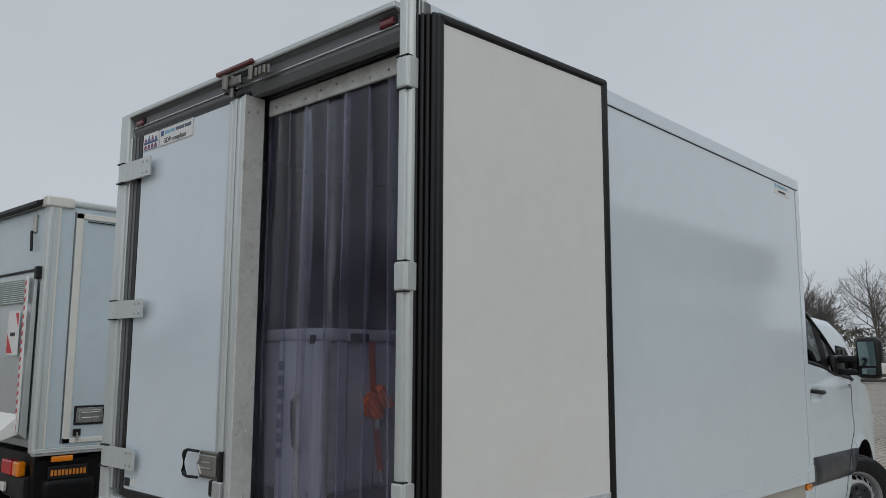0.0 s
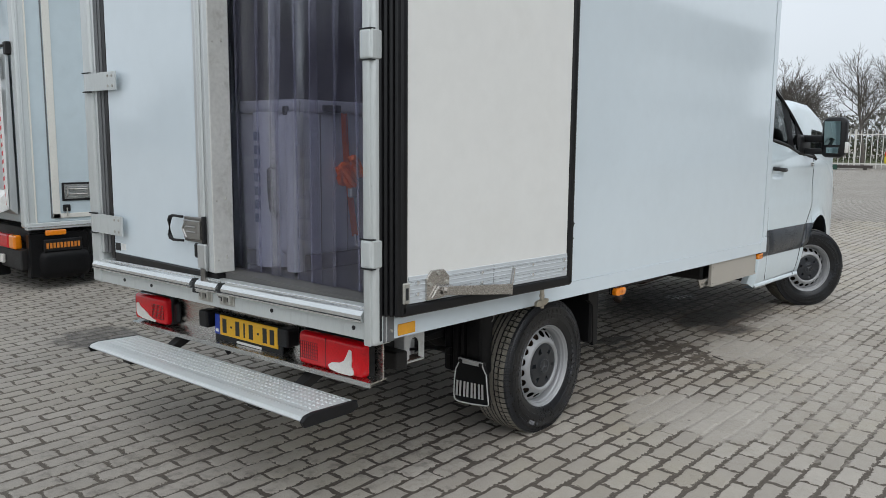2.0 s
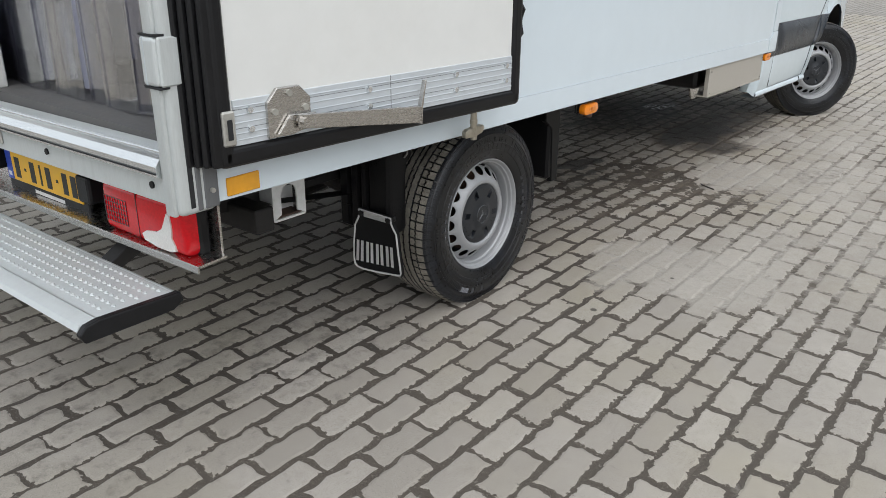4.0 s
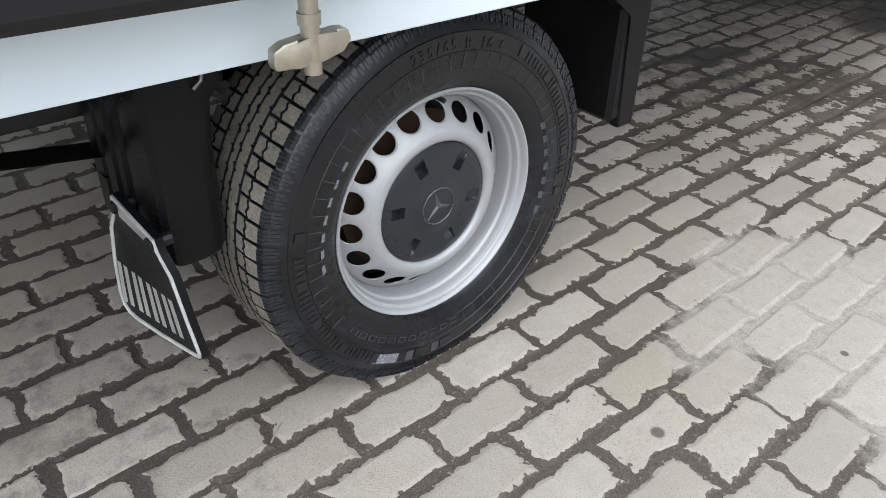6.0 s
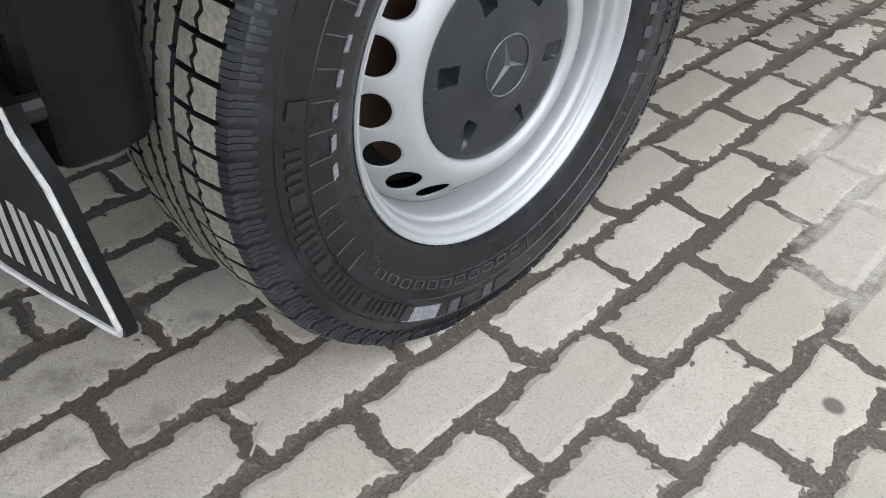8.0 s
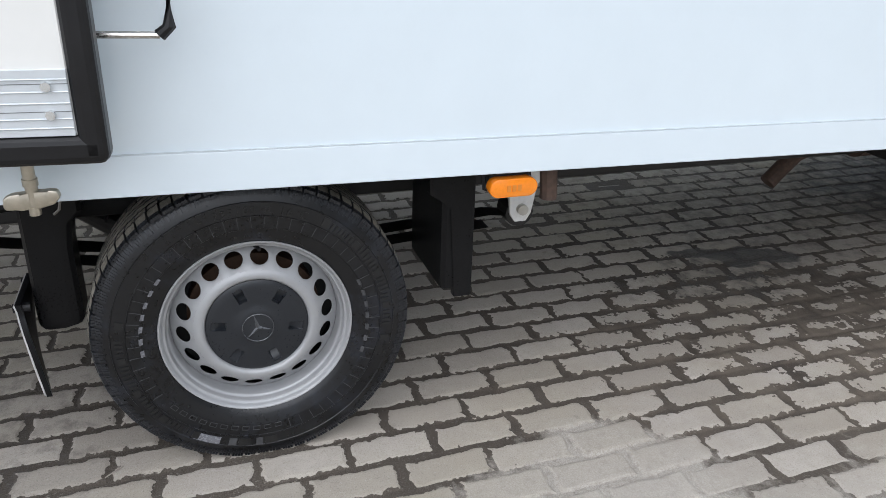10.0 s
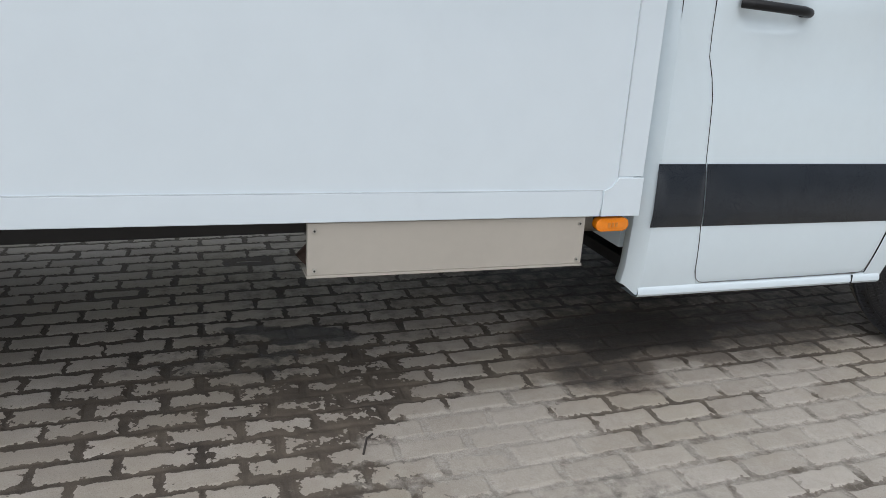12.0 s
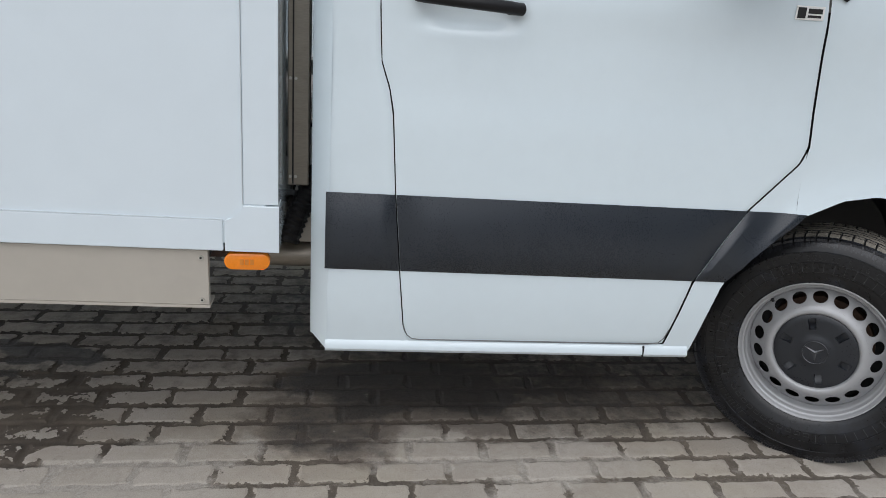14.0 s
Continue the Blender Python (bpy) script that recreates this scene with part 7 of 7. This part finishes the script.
def stains(n, l):
    """Masks in metres on the ground: dark wet or oily stains with some painted truck shade, and dusty sand that hides
    the joints.
    """
    geo = n.new("ShaderNodeNewGeometry")
    warp = n.new("ShaderNodeTexNoise")
    warp.inputs["Scale"].default_value, warp.inputs["Detail"].default_value = 3.0, 6
    l.new(geo.outputs["Position"], warp.inputs["Vector"])
    shift = n.new("ShaderNodeVectorMath")
    shift.operation = "MULTIPLY_ADD"
    shift.inputs[1].default_value, shift.inputs[2].default_value = (0.45, 0.45, 0), (-0.225, -0.225, 0)
    l.new(warp.outputs["Color"], shift.inputs[0])
    moved = n.new("ShaderNodeVectorMath")
    l.new(geo.outputs["Position"], moved.inputs[0])
    l.new(shift.outputs[0], moved.inputs[1])

    def pools(spots):
        last = None
        for x, y, rx, ry, soft, much in spots:
            mp = n.new("ShaderNodeMapping")
            mp.vector_type = "TEXTURE"
            mp.inputs["Location"].default_value, mp.inputs["Scale"].default_value = (x, y, 0), (rx, ry, 1)
            l.new(moved.outputs[0], mp.inputs["Vector"])
            ln = n.new("ShaderNodeVectorMath")
            ln.operation = "LENGTH"
            l.new(mp.outputs[0], ln.inputs[0])
            mr = n.new("ShaderNodeMapRange")
            mr.interpolation_type = "SMOOTHSTEP"
            mr.inputs["From Min"].default_value, mr.inputs["From Max"].default_value = 1.0 + soft, 1.0 - soft
            mr.inputs["To Max"].default_value = much
            l.new(ln.outputs["Value"], mr.inputs["Value"])
            if last is None:
                last = mr.outputs[0]
            else:
                mx = n.new("ShaderNodeMath")
                mx.operation = "MAXIMUM"
                l.new(last, mx.inputs[0])
                l.new(mr.outputs[0], mx.inputs[1])
                last = mx.outputs[0]
        return last

    # stains, plus truck shade painted in at (-0.45, 0.55) and (-1.0, -0.5)
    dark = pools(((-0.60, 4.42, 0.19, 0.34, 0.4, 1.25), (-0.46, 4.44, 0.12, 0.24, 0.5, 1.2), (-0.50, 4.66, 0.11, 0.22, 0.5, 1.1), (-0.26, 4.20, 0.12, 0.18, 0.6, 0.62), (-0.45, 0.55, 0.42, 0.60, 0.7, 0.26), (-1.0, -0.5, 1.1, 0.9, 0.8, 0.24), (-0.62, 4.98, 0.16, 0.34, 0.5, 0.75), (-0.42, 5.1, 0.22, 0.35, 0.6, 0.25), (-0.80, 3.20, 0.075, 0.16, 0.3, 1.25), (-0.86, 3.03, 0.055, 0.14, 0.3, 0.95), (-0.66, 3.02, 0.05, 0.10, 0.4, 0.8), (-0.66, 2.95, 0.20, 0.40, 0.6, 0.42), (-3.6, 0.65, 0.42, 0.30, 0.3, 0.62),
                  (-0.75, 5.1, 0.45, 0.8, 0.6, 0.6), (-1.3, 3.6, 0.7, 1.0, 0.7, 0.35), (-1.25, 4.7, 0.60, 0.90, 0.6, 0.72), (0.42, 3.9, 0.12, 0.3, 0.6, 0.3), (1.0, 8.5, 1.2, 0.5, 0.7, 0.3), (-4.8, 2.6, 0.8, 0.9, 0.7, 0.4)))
    dust = pools(((0.05, 3.62, 0.22, 0.34, 0.35, 1.0), (-0.20, 3.85, 0.12, 0.20, 0.5, 0.7), (0.45, 3.8, 0.4, 0.7, 0.7, 0.7), (0.25, 4.9, 0.25, 1.0, 0.7, 0.65), (-0.12, 4.75, 0.12, 0.5, 0.6, 0.7), (0.9, 3.0, 0.5, 1.2, 0.8, 0.5), (0.25, 2.00, 0.27, 0.30, 0.35, 1.0), (0.50, 2.08, 0.26, 0.34, 0.45, 1.0), (0.55, 2.6, 0.26, 0.40, 0.6, 0.6), (0.9, 6.5, 0.8, 1.8, 0.8, 0.6), (1.6, 0.4, 0.5, 0.8, 0.8, 0.35)))
    pale = pools(((-1.17, 5.19, 0.10, 0.16, 0.25, 0.95),))
    bury = pools(((-0.38, 3.24, 0.26, 0.34, 0.6, 1.0), (-0.13, 3.16, 0.16, 0.20, 0.6, 0.9), (0.14, 3.06, 0.14, 0.20, 0.6, 0.9), (-0.40, 2.85, 0.42, 0.55, 0.6, 0.55), (-0.62, 3.45, 0.12, 0.22, 0.6, 0.6), (0.22, 3.3, 0.10, 0.20, 0.6, 0.5), (0.11, 1.36, 0.035, 0.05, 0.5, 0.5)))
    film = pools(((-0.15, 3.9, 0.75, 1.9, 0.5, 1.0), (0.6, 3.4, 0.6, 1.4, 0.7, 0.7)))
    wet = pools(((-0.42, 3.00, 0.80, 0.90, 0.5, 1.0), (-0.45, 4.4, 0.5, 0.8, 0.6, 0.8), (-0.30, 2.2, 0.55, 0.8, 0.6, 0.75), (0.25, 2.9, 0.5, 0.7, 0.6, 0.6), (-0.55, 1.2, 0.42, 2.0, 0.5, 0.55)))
    soil = pools(((-0.30, 4.22, 0.15, 0.26, 0.45, 1.0), (-0.16, 4.24, 0.09, 0.16, 0.5, 0.85), (-0.36, 4.55, 0.13, 0.26, 0.5, 0.9), (-0.50, 5.05, 0.20, 0.50, 0.6, 0.75), (-0.30, 5.0, 0.12, 0.34, 0.7, 0.5), (-0.62, 4.4, 0.24, 0.42, 0.5, 1.0)))
    return geo, dark, dust, pale, bury, wet, film, soil


def pools_of_plugs(n, l, geo):
    """Small round dark spots on single stones."""
    last = None
    for x, y, r in PLUGS:
        far = n.new("ShaderNodeVectorMath")
        far.operation = "DISTANCE"
        far.inputs[1].default_value = (x, y, 0)
        l.new(geo.outputs["Position"], far.inputs[0])
        mr = n.new("ShaderNodeMapRange")
        mr.inputs["From Min"].default_value, mr.inputs["From Max"].default_value = r * 1.25, r * 0.8
        l.new(far.outputs["Value"], mr.inputs["Value"])
        if last is None:
            last = mr.outputs[0]
        else:
            mx = n.new("ShaderNodeMath")
            mx.operation = "MAXIMUM"
            l.new(last, mx.inputs[0])
            l.new(mr.outputs[0], mx.inputs[1])
            last = mx.outputs[0]
    return last


PLUGS = ((0.265, 1.489, 0.0125), (0.371, 1.956, 0.008), (-0.06, 2.16, 0.006))


def ground_material(name, stone):
    m = bpy.data.materials.new(name)
    m.use_nodes = True
    n, l = m.node_tree.nodes, m.node_tree.links
    b = n["Principled BSDF"]
    geo, dark, dust, pale, bury, wet, film, soil = stains(n, l)

    def noise_at(scale, detail=5, rough=0.6):
        t = n.new("ShaderNodeTexNoise")
        t.inputs["Scale"].default_value, t.inputs["Detail"].default_value, t.inputs["Roughness"].default_value = scale, detail, rough
        l.new(geo.outputs["Position"], t.inputs["Vector"])
        return t.outputs["Fac"]

    def mix(fac, a, c):
        t = n.new("ShaderNodeMix")
        t.data_type = "RGBA"
        for key, v in (("Factor", fac), ("A", a), ("B", c)):
            if isinstance(v, (tuple, float)):
                t.inputs[key].default_value = v if isinstance(v, float) else v + (1,)
            else:
                l.new(v, t.inputs[key])
        return t.outputs["Result"]

    def ramp(v, a, c, lo=0.0, hi=1.0):
        t = n.new("ShaderNodeMapRange")
        t.inputs["From Min"].default_value, t.inputs["From Max"].default_value = a, c
        t.inputs["To Min"].default_value, t.inputs["To Max"].default_value = lo, hi
        l.new(v, t.inputs["Value"])
        return t.outputs["Result"]

    def times(a, c):
        t = n.new("ShaderNodeMath")
        t.operation = "MULTIPLY"
        for i, v in enumerate((a, c)):
            if isinstance(v, float):
                t.inputs[i].default_value = v
            else:
                l.new(v, t.inputs[i])
        return t.outputs[0]

    def plus(a, c):
        t = n.new("ShaderNodeMath")
        for i, v in enumerate((a, c)):
            if isinstance(v, float):
                t.inputs[i].default_value = v
            else:
                l.new(v, t.inputs[i])
        return t.outputs[0]

    sand_grain = noise_at(260, 4, 0.75)
    sand = mix(ramp(sand_grain, 0.36, 0.64), (0.052, 0.042, 0.033), (0.165, 0.140, 0.113))
    sand = mix(ramp(noise_at(2.2), 0.3, 0.7, 0.0, 0.6), sand, (0.095, 0.079, 0.063))
    sand = mix(ramp(noise_at(120, 2), 0.62, 0.70, 0.0, 0.8), sand, (0.24, 0.22, 0.19))
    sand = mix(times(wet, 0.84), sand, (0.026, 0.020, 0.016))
    grit = noise_at(300, 4, 0.75)
    if stone:
        info = n.new("ShaderNodeObjectInfo")
        add = n.new("ShaderNodeMath")
        l.new(info.outputs["Random"], add.inputs[0])
        l.new(geo.outputs["Random Per Island"], add.inputs[1])
        fr = n.new("ShaderNodeMath")
        fr.operation = "FRACT"
        l.new(add.outputs[0], fr.inputs[0])
        col = mix(fr.outputs[0], (0.368, 0.334, 0.291), (0.512, 0.472, 0.418))
        col = mix(ramp(noise_at(3.1), 0.35, 0.7, 0.0, 0.45), col, (0.345, 0.312, 0.266))
        col = mix(ramp(noise_at(24, 6, 0.7), 0.40, 0.72, 0.0, 0.40), col, (0.320, 0.287, 0.245))
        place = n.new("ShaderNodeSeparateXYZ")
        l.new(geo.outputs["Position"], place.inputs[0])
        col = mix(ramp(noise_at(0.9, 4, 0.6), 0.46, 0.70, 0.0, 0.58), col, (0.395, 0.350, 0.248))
        # shade behind the truck and between both trucks is painted into the stones as grey
        interim = plus(times(ramp(place.outputs["Y"], 0.7, -0.6), ramp(place.outputs["X"], 1.6, -0.6, 0.38, 1.0)), times(ramp(place.outputs["X"], -1.9, -3.2), ramp(place.outputs["Y"], -0.6, 0.7)))
        col = mix(times(interim, ramp(noise_at(1.4, 4), 0.3, 0.7, 0.45, 0.9)), col, (0.265, 0.245, 0.215))
        col = mix(ramp(grit, 0.30, 0.46, 0.62, 0.0), col, (0.115, 0.105, 0.095))
        col = mix(ramp(grit, 0.58, 0.72, 0.0, 0.55), col, (0.60, 0.58, 0.55))
        # joint sand creeps over the worn edge in a ragged line, and further where it lies thick
        att = n.new("ShaderNodeAttribute")
        att.attribute_name = "edge"
        rag = plus(ramp(noise_at(44, 2, 0.5), 0.3, 0.7, -0.48, 0.48), ramp(noise_at(85, 2, 0.5), 0.3, 0.7, -0.17, 0.17))
        # behind the truck and far down the yard the joints are swept clean and narrow
        where = n.new("ShaderNodeSeparateXYZ")
        l.new(geo.outputs["Position"], where.inputs[0])
        tight = plus(plus(ramp(where.outputs["Y"], 0.75, 0.15, 0.0, 0.27), ramp(where.outputs["Y"], 5.2, 7.0, 0.0, 0.40)), ramp(where.outputs["X"], 0.9, 1.6, 0.0, 0.16))
        rag = plus(rag, tight)
        deep = plus(times(bury, ramp(noise_at(10, 1), 0.36, 0.62, -0.45, -1.45)), ramp(noise_at(4.0, 2), 0.5, 0.8, 0.0, -0.35))
        bare = ramp(plus(plus(att.outputs["Fac"], rag), deep), 0.45, 0.57)
        col = mix(bare, sand, col)
    else:
        # beyond the laid stones the same bond carries on as a pattern
        mp = n.new("ShaderNodeMapping")
        mp.inputs["Rotation"].default_value = (0, 0, radians(90))
        l.new(geo.outputs["Position"], mp.inputs["Vector"])
        br = n.new("ShaderNodeTexBrick")
        br.inputs["Scale"].default_value = 1.0
        br.inputs["Brick Width"].default_value, br.inputs["Row Height"].default_value = PY, PX
        br.inputs["Mortar Size"].default_value, br.inputs["Mortar Smooth"].default_value = 0.010, 0.3
        br.inputs["Color1"].default_value, br.inputs["Color2"].default_value = (0.325, 0.30, 0.262, 1), (0.405, 0.378, 0.338, 1)
        br.inputs["Mortar"].default_value = (0.10, 0.088, 0.075, 1)
        l.new(mp.outputs[0], br.inputs["Vector"])
        far = mix(ramp(noise_at(0.35), 0.35, 0.7, 0.0, 0.5), br.outputs["Color"], (0.24, 0.215, 0.185))
        far = mix(ramp(noise_at(1.3), 0.45, 0.75, 0.0, 0.4), far, (0.36, 0.34, 0.31))
        sep = n.new("ShaderNodeSeparateXYZ")
        l.new(geo.outputs["Position"], sep.inputs[0])
        inside = None
        for axis, lo, hi in (("X", GX0, GX1), ("Y", GY0, GY1)):
            for v, op in ((lo, "GREATER_THAN"), (hi, "LESS_THAN")):
                t = n.new("ShaderNodeMath")
                t.operation = op
                l.new(sep.outputs[axis], t.inputs[0])
                t.inputs[1].default_value = v
                inside = t.outputs[0] if inside is None else times(inside, t.outputs[0])
        col = mix(inside, far, sand)
    col = mix(times(film, ramp(noise_at(7, 6, 0.65), 0.3, 0.7, 0.05, 0.42)), col, (0.30, 0.245, 0.185))
    # wet brown earth smeared over stones and joints alike
    mud = mix(ramp(sand_grain, 0.35, 0.65), (0.085, 0.066, 0.051), (0.150, 0.122, 0.098))
    smear = ramp(plus(soil, ramp(noise_at(16, 6, 0.7), 0.25, 0.75, -0.34, 0.34)), 0.28, 0.78, 0.0, 0.86)
    col = mix(times(smear, ramp(bare, 0.0, 1.0, 1.0, 0.80)) if stone else smear, col, mud)
    thick = ramp(plus(dust, ramp(noise_at(13, 6, 0.7), 0.25, 0.75, -0.45, 0.45)), 0.25, 0.75)
    pale_sand = mix(ramp(sand_grain, 0.35, 0.65), (0.35, 0.318, 0.276), (0.55, 0.512, 0.452))
    pale_sand = mix(ramp(noise_at(45, 5, 0.7), 0.5, 0.66, 0.0, 0.5), pale_sand, (0.25, 0.225, 0.19))
    col = mix(times(thick, ramp(bare, 0.0, 1.0, 0.92, 0.50) if stone else 0.92), col, pale_sand)
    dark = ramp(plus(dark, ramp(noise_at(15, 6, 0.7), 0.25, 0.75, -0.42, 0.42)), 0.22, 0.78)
    # oil colour, which also fills the two pools of painted truck shade
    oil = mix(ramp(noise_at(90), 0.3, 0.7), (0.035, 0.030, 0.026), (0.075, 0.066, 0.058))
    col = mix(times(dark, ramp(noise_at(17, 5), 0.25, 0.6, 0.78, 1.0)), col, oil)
    spot = pools_of_plugs(n, l, geo)
    col = mix(times(spot, 0.8), col, (0.055, 0.048, 0.042))
    speck = ramp(noise_at(28, 4), 0.50, 0.56)
    col = mix(times(pale, speck), col, (0.80, 0.80, 0.78))
    l.new(col, b.inputs["Base Color"])
    l.new(ramp(dark, 0.0, 1.0, 0.88, 0.55), b.inputs["Roughness"])
    rise = n.new("ShaderNodeBump")
    rise.inputs["Strength"].default_value, rise.inputs["Distance"].default_value = 1.0, 0.0026 if stone else 0.005
    l.new(grit if stone else sand_grain, rise.inputs["Height"])
    l.new(rise.outputs["Normal"], b.inputs["Normal"])
    return m


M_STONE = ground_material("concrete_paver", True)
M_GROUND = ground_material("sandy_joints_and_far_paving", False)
# ground sheet: fine near the truck, where the dusty patch rises over the joints
SANDY = ((0.05, 3.62, 0.20, 0.34), (0.45, 3.85, 0.30, 0.55))
xs = [-400, -120, -40, -9.5] + [-9 + 0.30 * k for k in range(28)] + [-0.55 + 0.05 * k for k in range(32)] + [1.1 + 0.4 * k for k in range(11)] + [12, 40, 120, 400]
ys = [-400, -120, -40, -10] + [-5 + 0.5 * k for k in range(15)] + [2.55 + 0.05 * k for k in range(42)] + [4.7 + 0.5 * k for k in range(22)] + [17, 25, 40, 80, 160, 500]
verts = []
for y in ys:
    for x in xs:
        z = -0.0032 + 0.0006 * noise.noise(Vector((x * 3, y * 3, 0)))
        for cx, cy, rx, ry in SANDY[:1]:
            z += 0.0012 * max(0.0, 1 - math.hypot((x - cx) / rx, (y - cy) / ry)) ** 0.5
        verts.append((x, y, z))
nx = len(xs)
faces = [(j * nx + i, j * nx + i + 1, (j + 1) * nx + i + 1, (j + 1) * nx + i) for j in range(len(ys) - 1) for i in range(nx - 1)]
me = bpy.data.meshes.new("ground")
me.from_pydata(verts, [], faces)
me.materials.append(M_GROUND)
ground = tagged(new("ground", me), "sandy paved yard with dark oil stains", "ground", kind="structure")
ORIGIN[ground] = Vector((0, 0, 0))
drain = part("channel_drain", sheet([[(-6.5, 13.3, -0.004), (0, 14.4, -0.004), (6.5, 15.5, -0.004)], [(-6.5, 13.52, -0.004), (0, 14.62, -0.004), (6.5, 15.72, -0.004)]], 0.004), M_CHASSIS, ground, "dark line of a channel drain")

# small litter on the stones
tw = alone("twig", tube([(-0.05, 3.285, 0.006), (-0.028, 3.262, 0.008), (0.004, 3.25, 0.006), (0.045, 3.235, 0.005)], 0.0035, seg=6), M_WOODOLD, "thin dark twig lying on the paving", "twig", (0, 3.25, 0))
alone("straw", tube([(-0.135, 0.948, 0.003), (-0.150, 0.967, 0.004), (-0.163, 0.985, 0.003)], 0.0016, seg=5), M_TIMBER, "dry straw stalk on the paving", "straw", (-0.15, 0.967, 0))
rng = random.Random(21)
pebble = None
for k in range(90):
    x, y = rng.uniform(-0.6, 0.9), rng.uniform(0.4, 5.2)
    tmp = bmesh.new()
    bmesh.ops.create_icosphere(tmp, subdivisions=1, radius=rng.uniform(0.0015, 0.004), matrix=Matrix.Translation((x, y, 0.001)) @ Matrix.Diagonal((1, rng.uniform(0.7, 1.4), 0.6, 1)))
    pebble = join(pebble, tmp)
alone("grit", pebble, M_TIMBER, "scattered grit and crumbs on the paving", "grit", (0, 2.5, 0), kind="stuff")

# ---- paving stones ----
rng = random.Random(33)


def stone_outline(seed):
    """One wavy-edged stone, its ends ragged."""
    r = random.Random(seed)
    a, b = 0.1050, 0.0500
    pts = []
    long_n, short_n = 7, 3
    ph = r.uniform(-0.4, 0.4)
    for s in (1, -1):
        for i in range(long_n):
            u = i / long_n
            pts.append([s * (-b + 0.0030 * math.sin(4 * math.pi * u + ph) + 0.0018 * math.sin(2 * math.pi * u)), s * (-a + 2 * a * u)])
        for i in range(short_n):
            u = i / short_n
            pts.append([s * (-b + 2 * b * u), s * (a + 0.0036 * math.sin(2 * math.pi * u + ph))])
    return [(x + r.gauss(0, 0.0020), y + r.gauss(0, 0.0024)) for x, y in pts]


SHAPES = []
for k in range(14):
    o = stone_outline(100 + k)
    n_o = len(o)
    inset = [(math.copysign(max(abs(x) - 0.0135, 0.0), x) if abs(x) > 0.03 else x, math.copysign(max(abs(y) - 0.0135, 0.0), y) if abs(y) > 0.085 else y) for x, y in o]
    vs = [(x, y, -0.0046) for x, y in o] + [(x, y, 0.0) for x, y in inset] + [(0.0, -0.05, 0.0006), (0.0, 0.05, 0.0006)]
    fs = []
    for i in range(n_o):
        j = (i + 1) % n_o
        fs.append((i, n_o + i, n_o + j, j)[::-1])
        ci, cj = (2 * n_o + (1 if (inset[q][1] > 0) else 0) for q in (i, j))
        if ci == cj:
            fs.append((n_o + i, ci, n_o + j)[::-1])
        else:
            fs.append((n_o + i, ci, cj, n_o + j)[::-1])
    SHAPES.append((vs, fs, [0.0] * n_o + [1.0] * n_o + [1.9, 1.9]))
STONE_MESHES = []
for vs, fs, edge in SHAPES:
    me = bpy.data.meshes.new("paving_stone")
    me.from_pydata(vs, [], fs)
    me.attributes.new("edge", "FLOAT", "POINT").data.foreach_set("value", edge)
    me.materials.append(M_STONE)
    STONE_MESHES.append(me)

edges = []
near = []
verts, faces = [], []
for r in range(int((GX0 + 0.171) / PX), int((GX1 + 0.171) / PX) + 1):
    x = -0.171 + PX * r
    y0 = 1.066 + STEP * r
    c0 = math.ceil((GY0 - y0) / PY)
    c1 = math.floor((GY1 - y0) / PY)
    for c in range(c0, c1 + 1):
        y = y0 + PY * c
        k = rng.randrange(14)
        lift, ta, tb, tz = rng.gauss(0.0, 0.0011), rng.gauss(0, 0.006), rng.gauss(0, 0.004), rng.gauss(0, 0.012)
        jx, jy = rng.gauss(0, 0.0018), rng.gauss(0, 0.003)
        flip = rng.random() < 0.5
        if -0.55 < x < 0.62 and 0.55 < y < 2.6 and len(near) < 300:
            near.append((x + jx, y + jy, lift, ta, tb, tz, flip, k))
            continue
        vs, fs, edge = SHAPES[k]
        edges += edge
        n0 = len(verts)
        cz, sz = math.cos(tz + (math.pi if flip else 0)), math.sin(tz + (math.pi if flip else 0))
        verts += [(x + jx + cz * a - sz * b, y + jy + sz * a + cz * b, h + lift + ta * a + tb * b) for a, b, h in vs]
        faces += [tuple(n0 + i for i in f) for f in fs]
me = bpy.data.meshes.new("paving")
me.from_pydata(verts, [], faces)
me.attributes.new("edge", "FLOAT", "POINT").data.foreach_set("value", edges)
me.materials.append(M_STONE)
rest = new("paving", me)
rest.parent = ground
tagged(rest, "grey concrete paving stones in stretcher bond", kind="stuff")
for x, y, lift, ta, tb, tz, flip, k in near:
    ob = new("paving_stone", STONE_MESHES[k])
    ob.parent = ground
    ob.matrix_basis = pose(x, y, lift, math.degrees(tb), math.degrees(-ta), math.degrees(tz) + (180 if flip else 0))
